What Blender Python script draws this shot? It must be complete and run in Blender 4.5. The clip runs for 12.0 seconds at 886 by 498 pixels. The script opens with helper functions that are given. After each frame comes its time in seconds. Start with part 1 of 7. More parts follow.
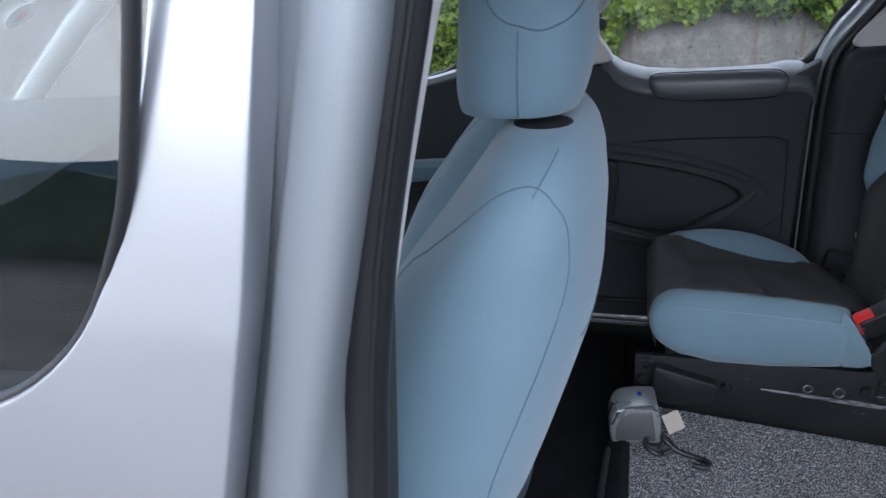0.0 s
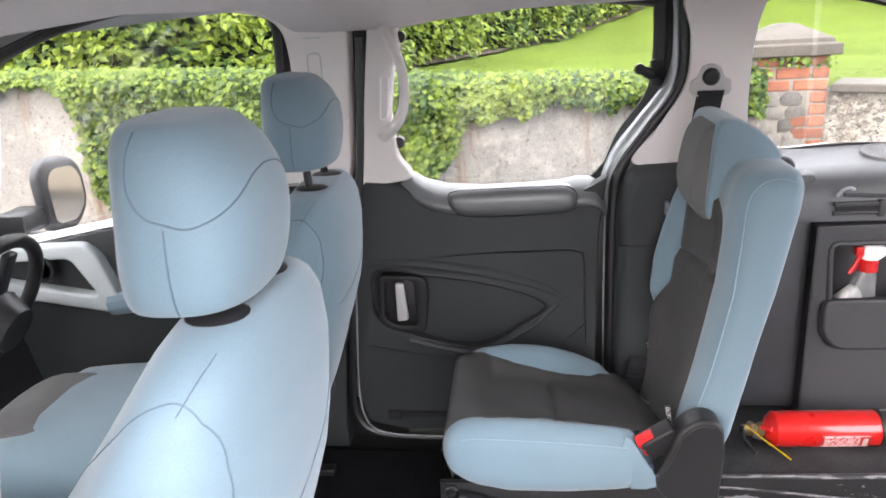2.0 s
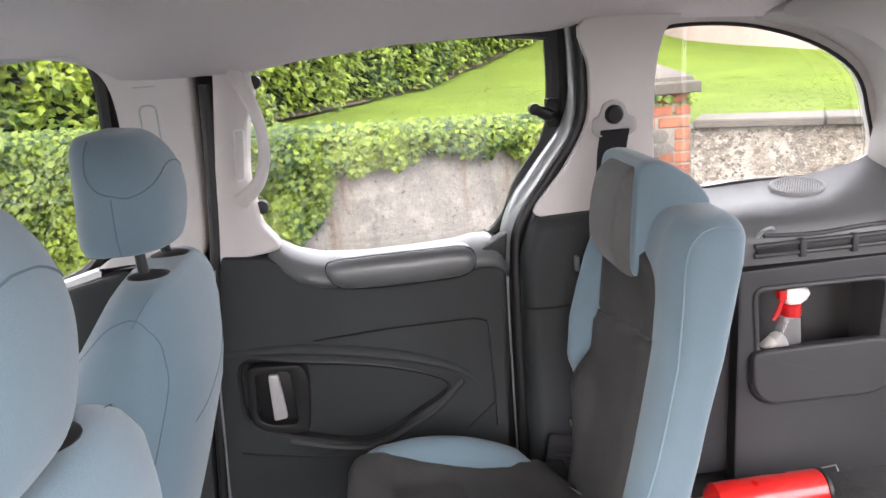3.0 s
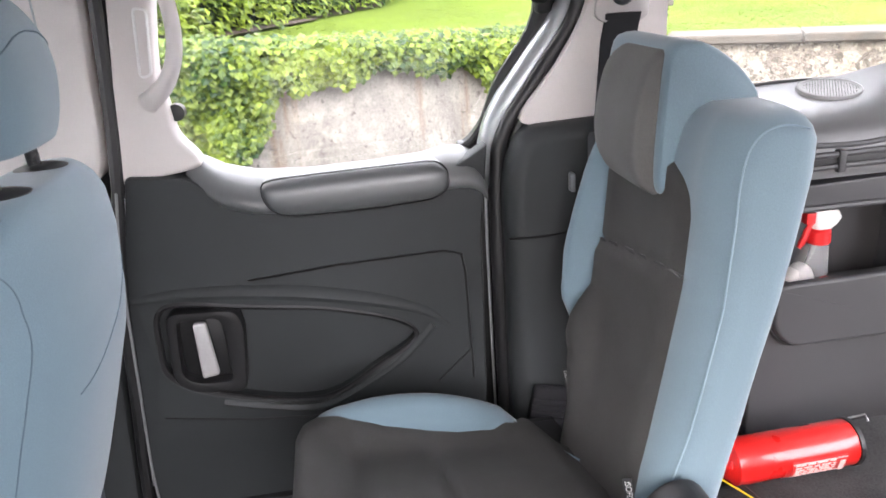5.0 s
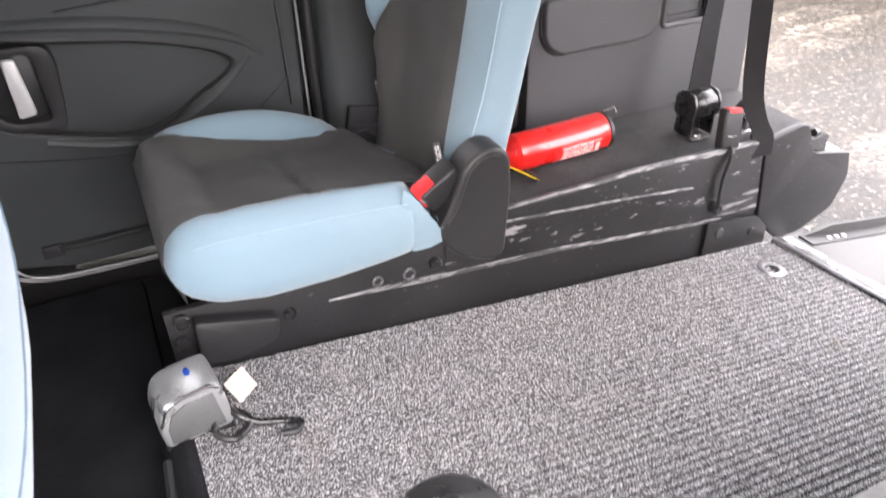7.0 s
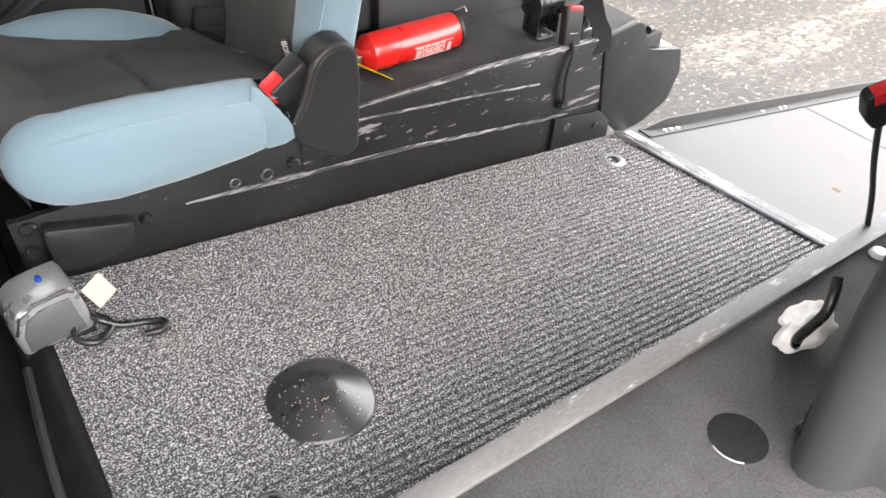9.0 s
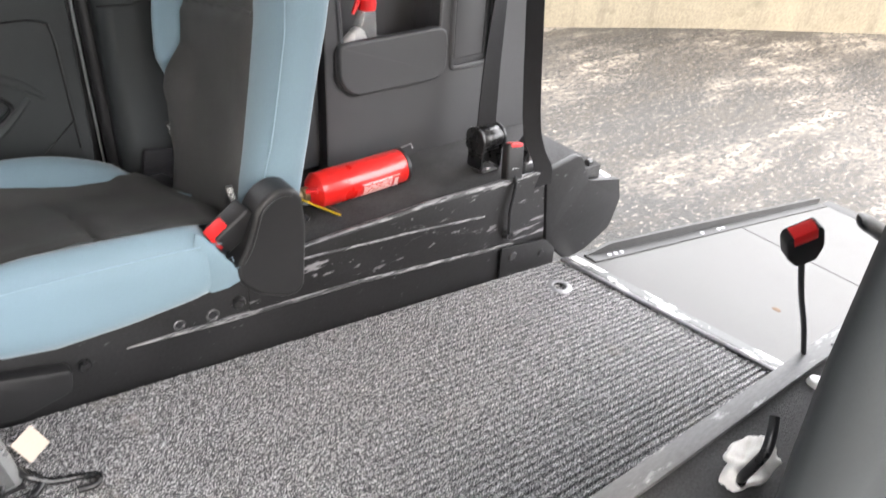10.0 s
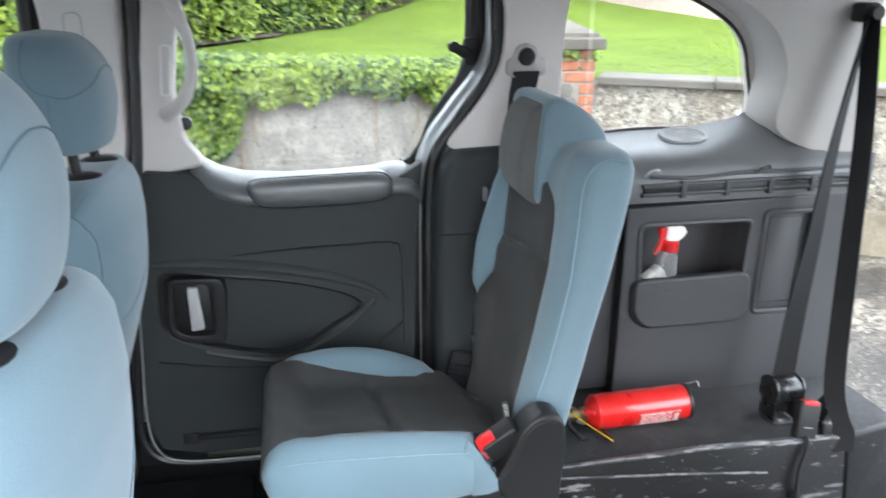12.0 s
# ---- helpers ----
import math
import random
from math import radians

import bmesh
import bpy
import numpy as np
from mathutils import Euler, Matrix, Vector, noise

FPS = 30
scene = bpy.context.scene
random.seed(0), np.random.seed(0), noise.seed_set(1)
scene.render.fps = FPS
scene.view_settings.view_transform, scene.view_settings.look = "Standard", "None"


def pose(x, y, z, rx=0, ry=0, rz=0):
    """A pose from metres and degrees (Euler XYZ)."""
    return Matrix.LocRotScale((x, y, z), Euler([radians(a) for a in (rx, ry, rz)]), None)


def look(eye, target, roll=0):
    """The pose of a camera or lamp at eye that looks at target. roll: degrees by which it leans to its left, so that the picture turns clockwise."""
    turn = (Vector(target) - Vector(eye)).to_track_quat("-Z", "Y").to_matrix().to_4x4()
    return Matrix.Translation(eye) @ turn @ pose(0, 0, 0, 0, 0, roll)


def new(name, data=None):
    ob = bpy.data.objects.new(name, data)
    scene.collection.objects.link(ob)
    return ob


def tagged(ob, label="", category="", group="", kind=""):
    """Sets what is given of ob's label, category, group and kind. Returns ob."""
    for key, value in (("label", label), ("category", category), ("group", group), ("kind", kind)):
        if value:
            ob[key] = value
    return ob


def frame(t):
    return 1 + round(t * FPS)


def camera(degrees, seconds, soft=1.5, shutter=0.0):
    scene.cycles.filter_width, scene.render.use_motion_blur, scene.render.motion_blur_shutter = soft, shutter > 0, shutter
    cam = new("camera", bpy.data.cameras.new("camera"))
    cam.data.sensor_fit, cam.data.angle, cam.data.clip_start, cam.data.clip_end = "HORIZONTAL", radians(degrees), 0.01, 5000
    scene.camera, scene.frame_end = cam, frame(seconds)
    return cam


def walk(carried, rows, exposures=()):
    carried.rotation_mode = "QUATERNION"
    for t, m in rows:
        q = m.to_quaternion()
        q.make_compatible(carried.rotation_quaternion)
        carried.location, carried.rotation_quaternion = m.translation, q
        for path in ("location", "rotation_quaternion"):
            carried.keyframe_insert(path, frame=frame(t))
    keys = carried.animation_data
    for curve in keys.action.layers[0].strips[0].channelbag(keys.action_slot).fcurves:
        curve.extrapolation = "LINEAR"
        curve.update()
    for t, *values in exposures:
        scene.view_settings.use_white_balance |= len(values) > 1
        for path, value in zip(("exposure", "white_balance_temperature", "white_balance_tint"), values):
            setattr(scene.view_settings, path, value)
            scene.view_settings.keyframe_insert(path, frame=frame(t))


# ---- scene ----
cam = camera(61.5, 12.0, shutter=0.2)
PATH = [
    (0, (0.659, -0.07, 1.516), (0.163, 1.7, 0.728), -4.0),
    (0.5, (0.72, -0.024, 1.504), (0.297, 1.767, 0.721), -4.5),
    (1, (0.779, -0.008, 1.53), (0.424, 1.814, 0.784), -4.7),
    (1.5, (0.806, 0.026, 1.545), (0.523, 1.878, 0.846), -4.5),
    (2, (0.861, 0.06, 1.601), (0.657, 1.949, 0.977), -3.1),
    (2.5, (0.878, 0.179, 1.614), (0.841, 2.106, 1.079), -2.6),
    (3, (0.827, 0.349, 1.567), (0.964, 2.276, 1.049), -4.5),
    (3.2, (0.805, 0.416, 1.553), (0.972, 2.339, 1.03), -5.2),
    (5, (0.818, 0.641, 1.461), (1.069, 2.498, 0.763), -3.9),
    (5.5, (0.798, 0.606, 1.442), (1.186, 2.381, 0.606), -3.3),
    (6, (0.809, 0.604, 1.443), (1.201, 2.365, 0.579), -4.4),
    (6.5, (0.797, 0.534, 1.43), (1.254, 2.25, 0.51), -4.7),
    (7, (0.697, 0.424, 1.367), (1.383, 1.91, 0.217), -1.3),
    (7.5, (0.631, 0.357, 1.356), (1.33, 1.65, 0.0), -1.2),
    (7.7, (0.625, 0.347, 1.352), (1.335, 1.591, -0.044), -1.0),
    (9.3, (0.712, 0.341, 1.365), (1.638, 1.56, 0.078), 3.6),
    (9.5, (0.717, 0.338, 1.363), (1.655, 1.575, 0.101), 3.6),
    (10, (0.729, 0.347, 1.41), (1.809, 1.642, 0.335), 3.8),
    (10.5, (0.772, 0.378, 1.454), (1.976, 1.706, 0.565), 3.7),
    (11, (0.738, 0.337, 1.482), (1.828, 1.744, 0.571), 2.4),
    (11.5, (0.734, 0.286, 1.492), (1.581, 1.916, 0.7), 1.1),
    (12, (0.779, 0.23, 1.551), (1.166, 2.079, 0.892), 0.4),
]
EXPOSURES = [(0.0, 0.91, 5500, 12), (0.5, 1.2, 5600, 12), (1.0, 1.7, 6700, 13), (1.4, 2.25, 6650, 14), (2.0, 2.44, 6550, 17), (3.0, 2.43, 6650, 18), (5.0, 2.81, 6550, 18), (5.5, 2.96, 6700, 22), (6.5, 2.99, 6750, 21), (7.0, 2.97, 6750, 19), (7.5, 2.67, 6750, 15), (9.5, 2.64, 6850, 12), (10.0, 2.55, 6700, 12), (10.5, 2.12, 6450, 12), (11.5, 2.29, 5900, 8), (12.0, 2.36, 6000, 7)]
walk(cam, [(t, look(eye, target, roll)) for t, eye, target, roll in PATH], EXPOSURES)

# ---- sky and sun: a bright overcast day ----
world = bpy.data.worlds.new("overcast_sky")
scene.world = world
world.use_nodes = True
wn = world.node_tree.nodes
wl = world.node_tree.links
bg = wn["Background"]
sky = wn.new("ShaderNodeTexSky")
sky.sky_type = "NISHITA"
sky.sun_disc = False
sky.sun_elevation = radians(29)
sky.sun_rotation = radians(215)
sky.air_density = 1.0
sky.dust_density = 4.0
mixw = wn.new("ShaderNodeMixRGB")
mixw.inputs[0].default_value = 0.75
mixw.inputs[2].default_value = (15.0, 15.3, 15.8, 1)
wl.new(sky.outputs[0], mixw.inputs[1])
wl.new(mixw.outputs[0], bg.inputs[0])
bg.inputs[1].default_value = 0.15
sun_data = bpy.data.lights.new("sun", "SUN")
sun_data.energy = 0.3
sun_data.angle = radians(35)
sun_data.color = (1.0, 0.96, 0.9)
sun = new("sun", sun_data)
sun.matrix_world = look((2.5, -7, 4.6), (0.6, 1.0, 0.6))


# ---- materials ----
def colour_nodes(m, base, var, scale, fine, stretch=(1, 1, 1)):
    nt = m.node_tree
    co = nt.nodes.new("ShaderNodeTexCoord")
    mp = nt.nodes.new("ShaderNodeMapping")
    mp.inputs["Scale"].default_value = stretch
    nt.links.new(co.outputs["Object"], mp.inputs[0])
    big = nt.nodes.new("ShaderNodeTexNoise")
    big.inputs["Scale"].default_value = scale
    big.inputs["Detail"].default_value = 5
    small = nt.nodes.new("ShaderNodeTexNoise")
    small.inputs["Scale"].default_value = fine
    small.inputs["Detail"].default_value = 3
    nt.links.new(mp.outputs[0], big.inputs["Vector"])
    nt.links.new(mp.outputs[0], small.inputs["Vector"])
    add = nt.nodes.new("ShaderNodeMath")
    add.operation = "ADD"
    nt.links.new(big.outputs["Fac"], add.inputs[0])
    nt.links.new(small.outputs["Fac"], add.inputs[1])
    ramp = nt.nodes.new("ShaderNodeMapRange")
    ramp.inputs["From Min"].default_value = 0.7
    ramp.inputs["From Max"].default_value = 1.3
    ramp.inputs["To Min"].default_value = 1 - var
    ramp.inputs["To Max"].default_value = 1 + var
    nt.links.new(add.outputs[0], ramp.inputs[0])
    mul = nt.nodes.new("ShaderNodeVectorMath")
    mul.operation = "MULTIPLY"
    mul.inputs[0].default_value = base
    nt.links.new(ramp.outputs[0], mul.inputs[1])
    return mp, big, small, mul.outputs[0]


def material(name, base, rough=0.6, metal=0.0, var=0.12, scale=6.0, fine=180.0, bump=0.15, depth=0.001,
             sheen=0.0, coat=0.0, stretch=(1, 1, 1), spec=0.5):
    m = bpy.data.materials.new(name)
    m.use_nodes = True
    nt = m.node_tree
    p = nt.nodes["Principled BSDF"]
    mp, big, small, out = colour_nodes(m, base, var, scale, fine, stretch)
    nt.links.new(out, p.inputs["Base Color"])
    rr = nt.nodes.new("ShaderNodeMapRange")
    rr.inputs["To Min"].default_value = max(0.02, rough - 0.1)
    rr.inputs["To Max"].default_value = min(1.0, rough + 0.1)
    nt.links.new(big.outputs["Fac"], rr.inputs[0])
    nt.links.new(rr.outputs[0], p.inputs["Roughness"])
    p.inputs["Metallic"].default_value = metal
    p.inputs["Sheen Weight"].default_value = sheen
    p.inputs["Coat Weight"].default_value = coat
    p.inputs["Specular IOR Level"].default_value = spec
    if bump:
        b = nt.nodes.new("ShaderNodeBump")
        b.inputs["Strength"].default_value = bump
        b.inputs["Distance"].default_value = depth
        nt.links.new(small.outputs["Fac"], b.inputs["Height"])
        nt.links.new(b.outputs[0], p.inputs["Normal"])
    return m


def blotched(m, colour, lo, hi, scale, stretch=(1, 1, 1), detail=6.0, rough=None):
    """Lay patches of a second colour (dirt, worn paint, lichen) over a material."""
    nt = m.node_tree
    p = nt.nodes["Principled BSDF"]
    src = p.inputs["Base Color"].links[0].from_socket
    co = nt.nodes.new("ShaderNodeTexCoord")
    mp = nt.nodes.new("ShaderNodeMapping")
    mp.inputs["Scale"].default_value = stretch
    mp.inputs["Location"].default_value = (scale * 0.37, 1.7, 0.3)
    nt.links.new(co.outputs["Object"], mp.inputs[0])
    n = nt.nodes.new("ShaderNodeTexNoise")
    n.inputs["Scale"].default_value = scale
    n.inputs["Detail"].default_value = detail
    n.inputs["Roughness"].default_value = 0.65
    nt.links.new(mp.outputs[0], n.inputs["Vector"])
    r = nt.nodes.new("ShaderNodeMapRange")
    r.inputs["From Min"].default_value = lo
    r.inputs["From Max"].default_value = hi
    nt.links.new(n.outputs["Fac"], r.inputs[0])
    mx = nt.nodes.new("ShaderNodeMixRGB")
    mx.inputs[2].default_value = (*colour, 1)
    nt.links.new(r.outputs[0], mx.inputs[0])
    nt.links.new(src, mx.inputs[1])
    nt.links.new(mx.outputs[0], p.inputs["Base Color"])
    return m


def by_piece(m, amount, hue=None):
    """Vary the colour from piece to piece."""
    nt = m.node_tree
    p = nt.nodes["Principled BSDF"]
    src = p.inputs["Base Color"].links[0].from_socket
    inf = nt.nodes.new("ShaderNodeObjectInfo")
    r = nt.nodes.new("ShaderNodeMapRange")
    r.inputs["To Min"].default_value = 1 - amount
    r.inputs["To Max"].default_value = 1 + amount
    nt.links.new(inf.outputs["Random"], r.inputs[0])
    v = nt.nodes.new("ShaderNodeVectorMath")
    v.operation = "MULTIPLY"
    nt.links.new(src, v.inputs[0])
    nt.links.new(r.outputs[0], v.inputs[1])
    nt.links.new(v.outputs[0], p.inputs["Base Color"])
    return m


def leaf_material(name, dark, light, translucent=0.35, rough=0.35):
    m = bpy.data.materials.new(name)
    m.use_nodes = True
    nt = m.node_tree
    p = nt.nodes["Principled BSDF"]
    geo = nt.nodes.new("ShaderNodeNewGeometry")
    co = nt.nodes.new("ShaderNodeTexCoord")
    n = nt.nodes.new("ShaderNodeTexNoise")
    n.inputs["Scale"].default_value = 1.6
    nt.links.new(co.outputs["Object"], n.inputs["Vector"])
    a = nt.nodes.new("ShaderNodeMath")
    a.operation = "MULTIPLY_ADD"
    a.inputs[1].default_value = 0.65
    nt.links.new(geo.outputs["Random Per Island"], a.inputs[0])
    sc = nt.nodes.new("ShaderNodeMapRange")
    sc.inputs["From Min"].default_value = 0.35
    sc.inputs["From Max"].default_value = 0.65
    sc.inputs["To Max"].default_value = 0.35
    nt.links.new(n.outputs["Fac"], sc.inputs[0])
    nt.links.new(sc.outputs[0], a.inputs[2])
    ramp = nt.nodes.new("ShaderNodeValToRGB")
    ramp.color_ramp.elements[0].color = (*dark, 1)
    ramp.color_ramp.elements[0].position = 0.12
    ramp.color_ramp.elements[1].position = 0.88
    p.inputs["Specular IOR Level"].default_value = 0.28
    ramp.color_ramp.elements[1].color = (*light, 1)
    nt.links.new(a.outputs[0], ramp.inputs[0])
    nt.links.new(ramp.outputs[0], p.inputs["Base Color"])
    p.inputs["Roughness"].default_value = rough
    tr = nt.nodes.new("ShaderNodeBsdfTranslucent")
    nt.links.new(ramp.outputs[0], tr.inputs[0])
    mx = nt.nodes.new("ShaderNodeMixShader")
    mx.inputs[0].default_value = translucent
    nt.links.new(p.outputs[0], mx.inputs[1])
    nt.links.new(tr.outputs[0], mx.inputs[2])
    nt.links.new(mx.outputs[0], nt.nodes["Material Output"].inputs[0])
    return m


def glass_material(name, tint=(0.95, 0.98, 0.97), rough=0.0):
    m = bpy.data.materials.new(name)
    m.use_nodes = True
    p = m.node_tree.nodes["Principled BSDF"]
    p.inputs["Base Color"].default_value = (*tint, 1)
    p.inputs["Roughness"].default_value = rough
    p.inputs["IOR"].default_value = 1.45
    p.inputs["Transmission Weight"].default_value = 1.0
    return m


blue_cloth = material("blue_seat_fabric", (0.128, 0.192, 0.235), 0.72, var=0.09, scale=5, fine=620, bump=0.35, depth=0.0006, sheen=0.25)
dark_cloth = material("charcoal_seat_fabric", (0.090, 0.090, 0.088), 0.85, var=0.25, scale=9, fine=900, bump=0.5, depth=0.0006, sheen=0.05)
seam_thread = material("dark_seam_thread", (0.092, 0.135, 0.172), 0.8, fine=900)
pale_thread = material("pale_seam_piping", (0.20, 0.285, 0.35), 0.7, fine=900)
black_plastic = material("black_plastic", (0.0155, 0.0155, 0.0165), 0.45, var=0.18, scale=5, fine=900, bump=0.3, depth=0.0004, spec=0.28)
soft_black = material("soft_black_door_trim", (0.031, 0.0345, 0.036), 0.54, var=0.2, scale=4, fine=1100, bump=0.4, depth=0.0005, spec=0.28)
rubber = material("black_rubber_seal", (0.012, 0.012, 0.013), 0.45, var=0.2, fine=300, bump=0.1)
charcoal_trim = material("charcoal_load_bay_trim", (0.043, 0.0435, 0.047), 0.50, var=0.15, scale=4, fine=1000, bump=0.4, depth=0.0005)
grey_pad = material("grey_black_arm_pad", (0.098, 0.104, 0.106), 0.36, var=0.15, fine=900, bump=0.3, depth=0.0004, spec=0.8)
shelf_trim = material("satin_shelf_trim", (0.110, 0.113, 0.116), 0.40, var=0.12, scale=5, fine=900, bump=0.3, depth=0.0004, spec=0.6)
grille_grey = material("grey_speaker_mesh", (0.32, 0.32, 0.32), 0.6, var=0.1, scale=20, fine=900, bump=0.3, depth=0.0004)
sill_grey = material("satin_grey_belt_sill", (0.110, 0.116, 0.118), 0.36, var=0.1, scale=5, fine=900, bump=0.25, depth=0.0003, spec=0.7)
beige = material("warm_grey_pillar_trim", (0.64, 0.60, 0.58), 0.6, var=0.06, scale=3, fine=700, bump=0.25, depth=0.0004)
rear_trim_grey = material("grey_rear_pillar_trim", (0.40, 0.385, 0.37), 0.6, var=0.06, scale=3, fine=700, bump=0.25, depth=0.0004)
headliner_m = material("warm_grey_headlining", (0.70, 0.65, 0.65), 0.95, var=0.06, scale=3, fine=800, bump=0.4, depth=0.0006)
silver_paint = material("silver_car_paint", (0.60, 0.61, 0.64), 0.34, metal=0.80, var=0.03, scale=2, fine=900, bump=0.03, coat=0.8)
lever_silver = material("satin_silver_lever", (0.66, 0.65, 0.65), 0.32, metal=0.45, var=0.05, scale=20, fine=400, bump=0.04)
anchor_grey = material("satin_anchor_grey", (0.36, 0.34, 0.33), 0.42, metal=0.2, var=0.06, scale=20, fine=400, bump=0.05)
lip_grey = material("pale_grey_seal_lip", (0.22, 0.225, 0.23), 0.4, var=0.1, scale=20, fine=400, bump=0.1)
bright_jamb = material("bright_jamb_paint", (0.36, 0.385, 0.395), 0.33, metal=0.4, var=0.05, scale=3, fine=500, bump=0.05, coat=0.4)
jamb_paint = material("silver_jamb_paint", (0.27, 0.285, 0.30), 0.36, metal=0.5, var=0.05, scale=3, fine=500, bump=0.05, coat=0.4)
chrome = material("satin_chrome", (0.62, 0.62, 0.63), 0.25, metal=1.0, var=0.08, scale=20, fine=400, bump=0.05)
steel = material("grey_steel", (0.35, 0.35, 0.36), 0.38, metal=0.9, var=0.2, scale=25, fine=300, bump=0.1)
hook_black = material("black_coated_steel", (0.014, 0.014, 0.015), 0.28, var=0.2, scale=30, fine=300, bump=0.08)
satin_black = material("satin_black_plastic", (0.020, 0.020, 0.021), 0.30, var=0.2, scale=30, fine=300, bump=0.08, spec=0.7)
alu_trim = material("scuffed_aluminium_edge", (0.118, 0.117, 0.118), 0.55, metal=0.2, var=0.18, scale=18, fine=250, bump=0.1, stretch=(0.3, 1, 1))
blotched(alu_trim, (0.30, 0.305, 0.30), 0.60, 0.68, 26, (0.6, 2, 1))
well_steel = material("black_painted_steel", (0.0145, 0.0145, 0.0155), 0.42, var=0.3, scale=8, fine=160, bump=0.2, depth=0.001, spec=0.32)
blotched(well_steel, (0.10, 0.10, 0.105), 0.66, 0.70, 60, (0.7, 1, 1.2), 6)
scuffed = material("black_steel_with_scuffs", (0.0145, 0.0145, 0.0155), 0.42, var=0.3, scale=8, fine=160, bump=0.25, depth=0.001, spec=0.32)
blotched(scuffed, (0.18, 0.178, 0.185), 0.640, 0.665, 55, (0.6, 1, 1.4), 8)
blotched(scuffed, (0.19, 0.186, 0.194), 0.600, 0.625, 14, (0.42, 1, 3.0), 15)
ridge_scuff = material("scuffed_ridge_paint", (0.025, 0.025, 0.027), 0.42, var=0.25, scale=8, fine=160, bump=0.25)
blotched(ridge_scuff, (0.22, 0.216, 0.224), 0.48, 0.56, 46, (0.3, 3, 3), 12)
hole_rim = material("worn_hole_rim", (0.03, 0.03, 0.032), 0.4, var=0.3, scale=40, fine=300, bump=0.2)
blotched(hole_rim, (0.24, 0.24, 0.25), 0.50, 0.58, 60)
carpet_m = material("charcoal_carpet", (0.0110, 0.0112, 0.0128), 0.95, var=0.5, scale=14, fine=420, bump=0.9, depth=0.002, spec=0.12)
mat_m = material("ribbed_grey_mat", (0.060, 0.060, 0.063), 0.95, var=0.7, scale=420, fine=900, bump=1.0, depth=0.003)
blotched(mat_m, (0.66, 0.645, 0.645), 0.540, 0.568, 420, (0.8, 1.0, 1), 3.0)
blotched(mat_m, (0.24, 0.21, 0.175), 0.60, 0.85, 4.0)
# backing coloured darker than the ribs so the grooves between them read deep
mat_base = material("dark_groove_backing", (0.042, 0.042, 0.043), 0.9, var=0.3, scale=60, fine=500, bump=0.6)
ledge_carpet = material("dark_ledge_carpet", (0.038, 0.038, 0.039), 0.95, var=0.5, scale=10, fine=260, bump=1.0, depth=0.002)
ramp_m = material("grey_ramp_coating", (0.062, 0.061, 0.060), 0.6, var=0.12, scale=4, fine=320, bump=0.35, depth=0.001)
blotched(ramp_m, (0.047, 0.045, 0.042), 0.60, 0.8, 6)
ramp_edge_m = material("worn_ramp_edge", (0.036, 0.036, 0.036), 0.55, metal=0.2, var=0.2, scale=12, fine=220, bump=0.2)
worn_white = material("flaking_white_edge_paint", (0.07, 0.07, 0.072), 0.5, var=0.2, scale=10, fine=220, bump=0.2)
blotched(worn_white, (0.62, 0.61, 0.60), 0.51, 0.54, 20, (1, 0.5, 1), 6)
red_paint = material("red_extinguisher_paint", (0.55, 0.012, 0.010), 0.28, var=0.06, scale=10, fine=500, bump=0.03, coat=0.6)
red_plastic = material("red_plastic", (0.62, 0.018, 0.02), 0.35, var=0.05, fine=500, bump=0.05)
white_plastic = material("white_plastic", (0.80, 0.79, 0.78), 0.4, var=0.04, fine=400, bump=0.05)
label_white = material("red_label", (0.46, 0.025, 0.022), 0.5, var=0.08, scale=60, fine=400, bump=0.0)
label_bar = material("label_print", (0.70, 0.50, 0.48), 0.5, var=0.1, bump=0.0)
brass = material("brass_valve", (0.62, 0.52, 0.33), 0.3, metal=1.0, var=0.1, scale=40, fine=300, bump=0.05)
yellow_plastic = material("yellow_tie", (0.75, 0.50, 0.02), 0.4, var=0.05)
blue_badge = material("blue_badge", (0.01, 0.06, 0.35), 0.25, var=0.05, bump=0.0, coat=0.5)
cream_tag = material("cream_paper_tag", (0.43, 0.37, 0.31), 0.7, var=0.05, fine=300, bump=0.05)
webbing = material("black_belt_webbing", (0.017, 0.017, 0.019), 0.75, var=0.2, scale=12, fine=900, bump=0.5, depth=0.0006, spec=0.2)
rag_m = material("crumpled_white_cloth", (0.74, 0.72, 0.69), 0.9, var=0.1, scale=12, fine=400, bump=0.3)
reel_side = material("dull_reel_side", (0.105, 0.108, 0.108), 0.5, metal=0.3, var=0.15, scale=14, fine=300, bump=0.1)
reel_grey = material("grey_reel_casting", (0.36, 0.37, 0.37), 0.30, metal=0.6, var=0.12, scale=18, fine=300, bump=0.08)
pale_reel = material("pale_grey_reel_casting", (0.50, 0.495, 0.48), 0.4, metal=0.2, var=0.08, scale=18, fine=300, bump=0.08)
grey_trim = material("pale_grey_door_pull", (0.40, 0.44, 0.45), 0.4, var=0.06, fine=500, bump=0.1)
screen_grey = material("grey_dash_plastic", (0.03, 0.03, 0.033), 0.6, var=0.15, fine=800, bump=0.3)
asphalt = material("damp_asphalt", (0.070, 0.060, 0.049), 0.50, var=0.35, scale=1.3, fine=95, bump=0.9, depth=0.006, spec=0.3)
blotched(asphalt, (0.180, 0.155, 0.124), 0.50, 0.56, 5, (0.6, 1.4, 1), 12)
blotched(asphalt, (0.026, 0.024, 0.021), 0.46, 0.56, 0.8, (0.6, 1.9, 1), 9)
blotched(asphalt, (0.033, 0.028, 0.022), 0.51, 0.58, 2.2, (0.5, 2.0, 1), 12)
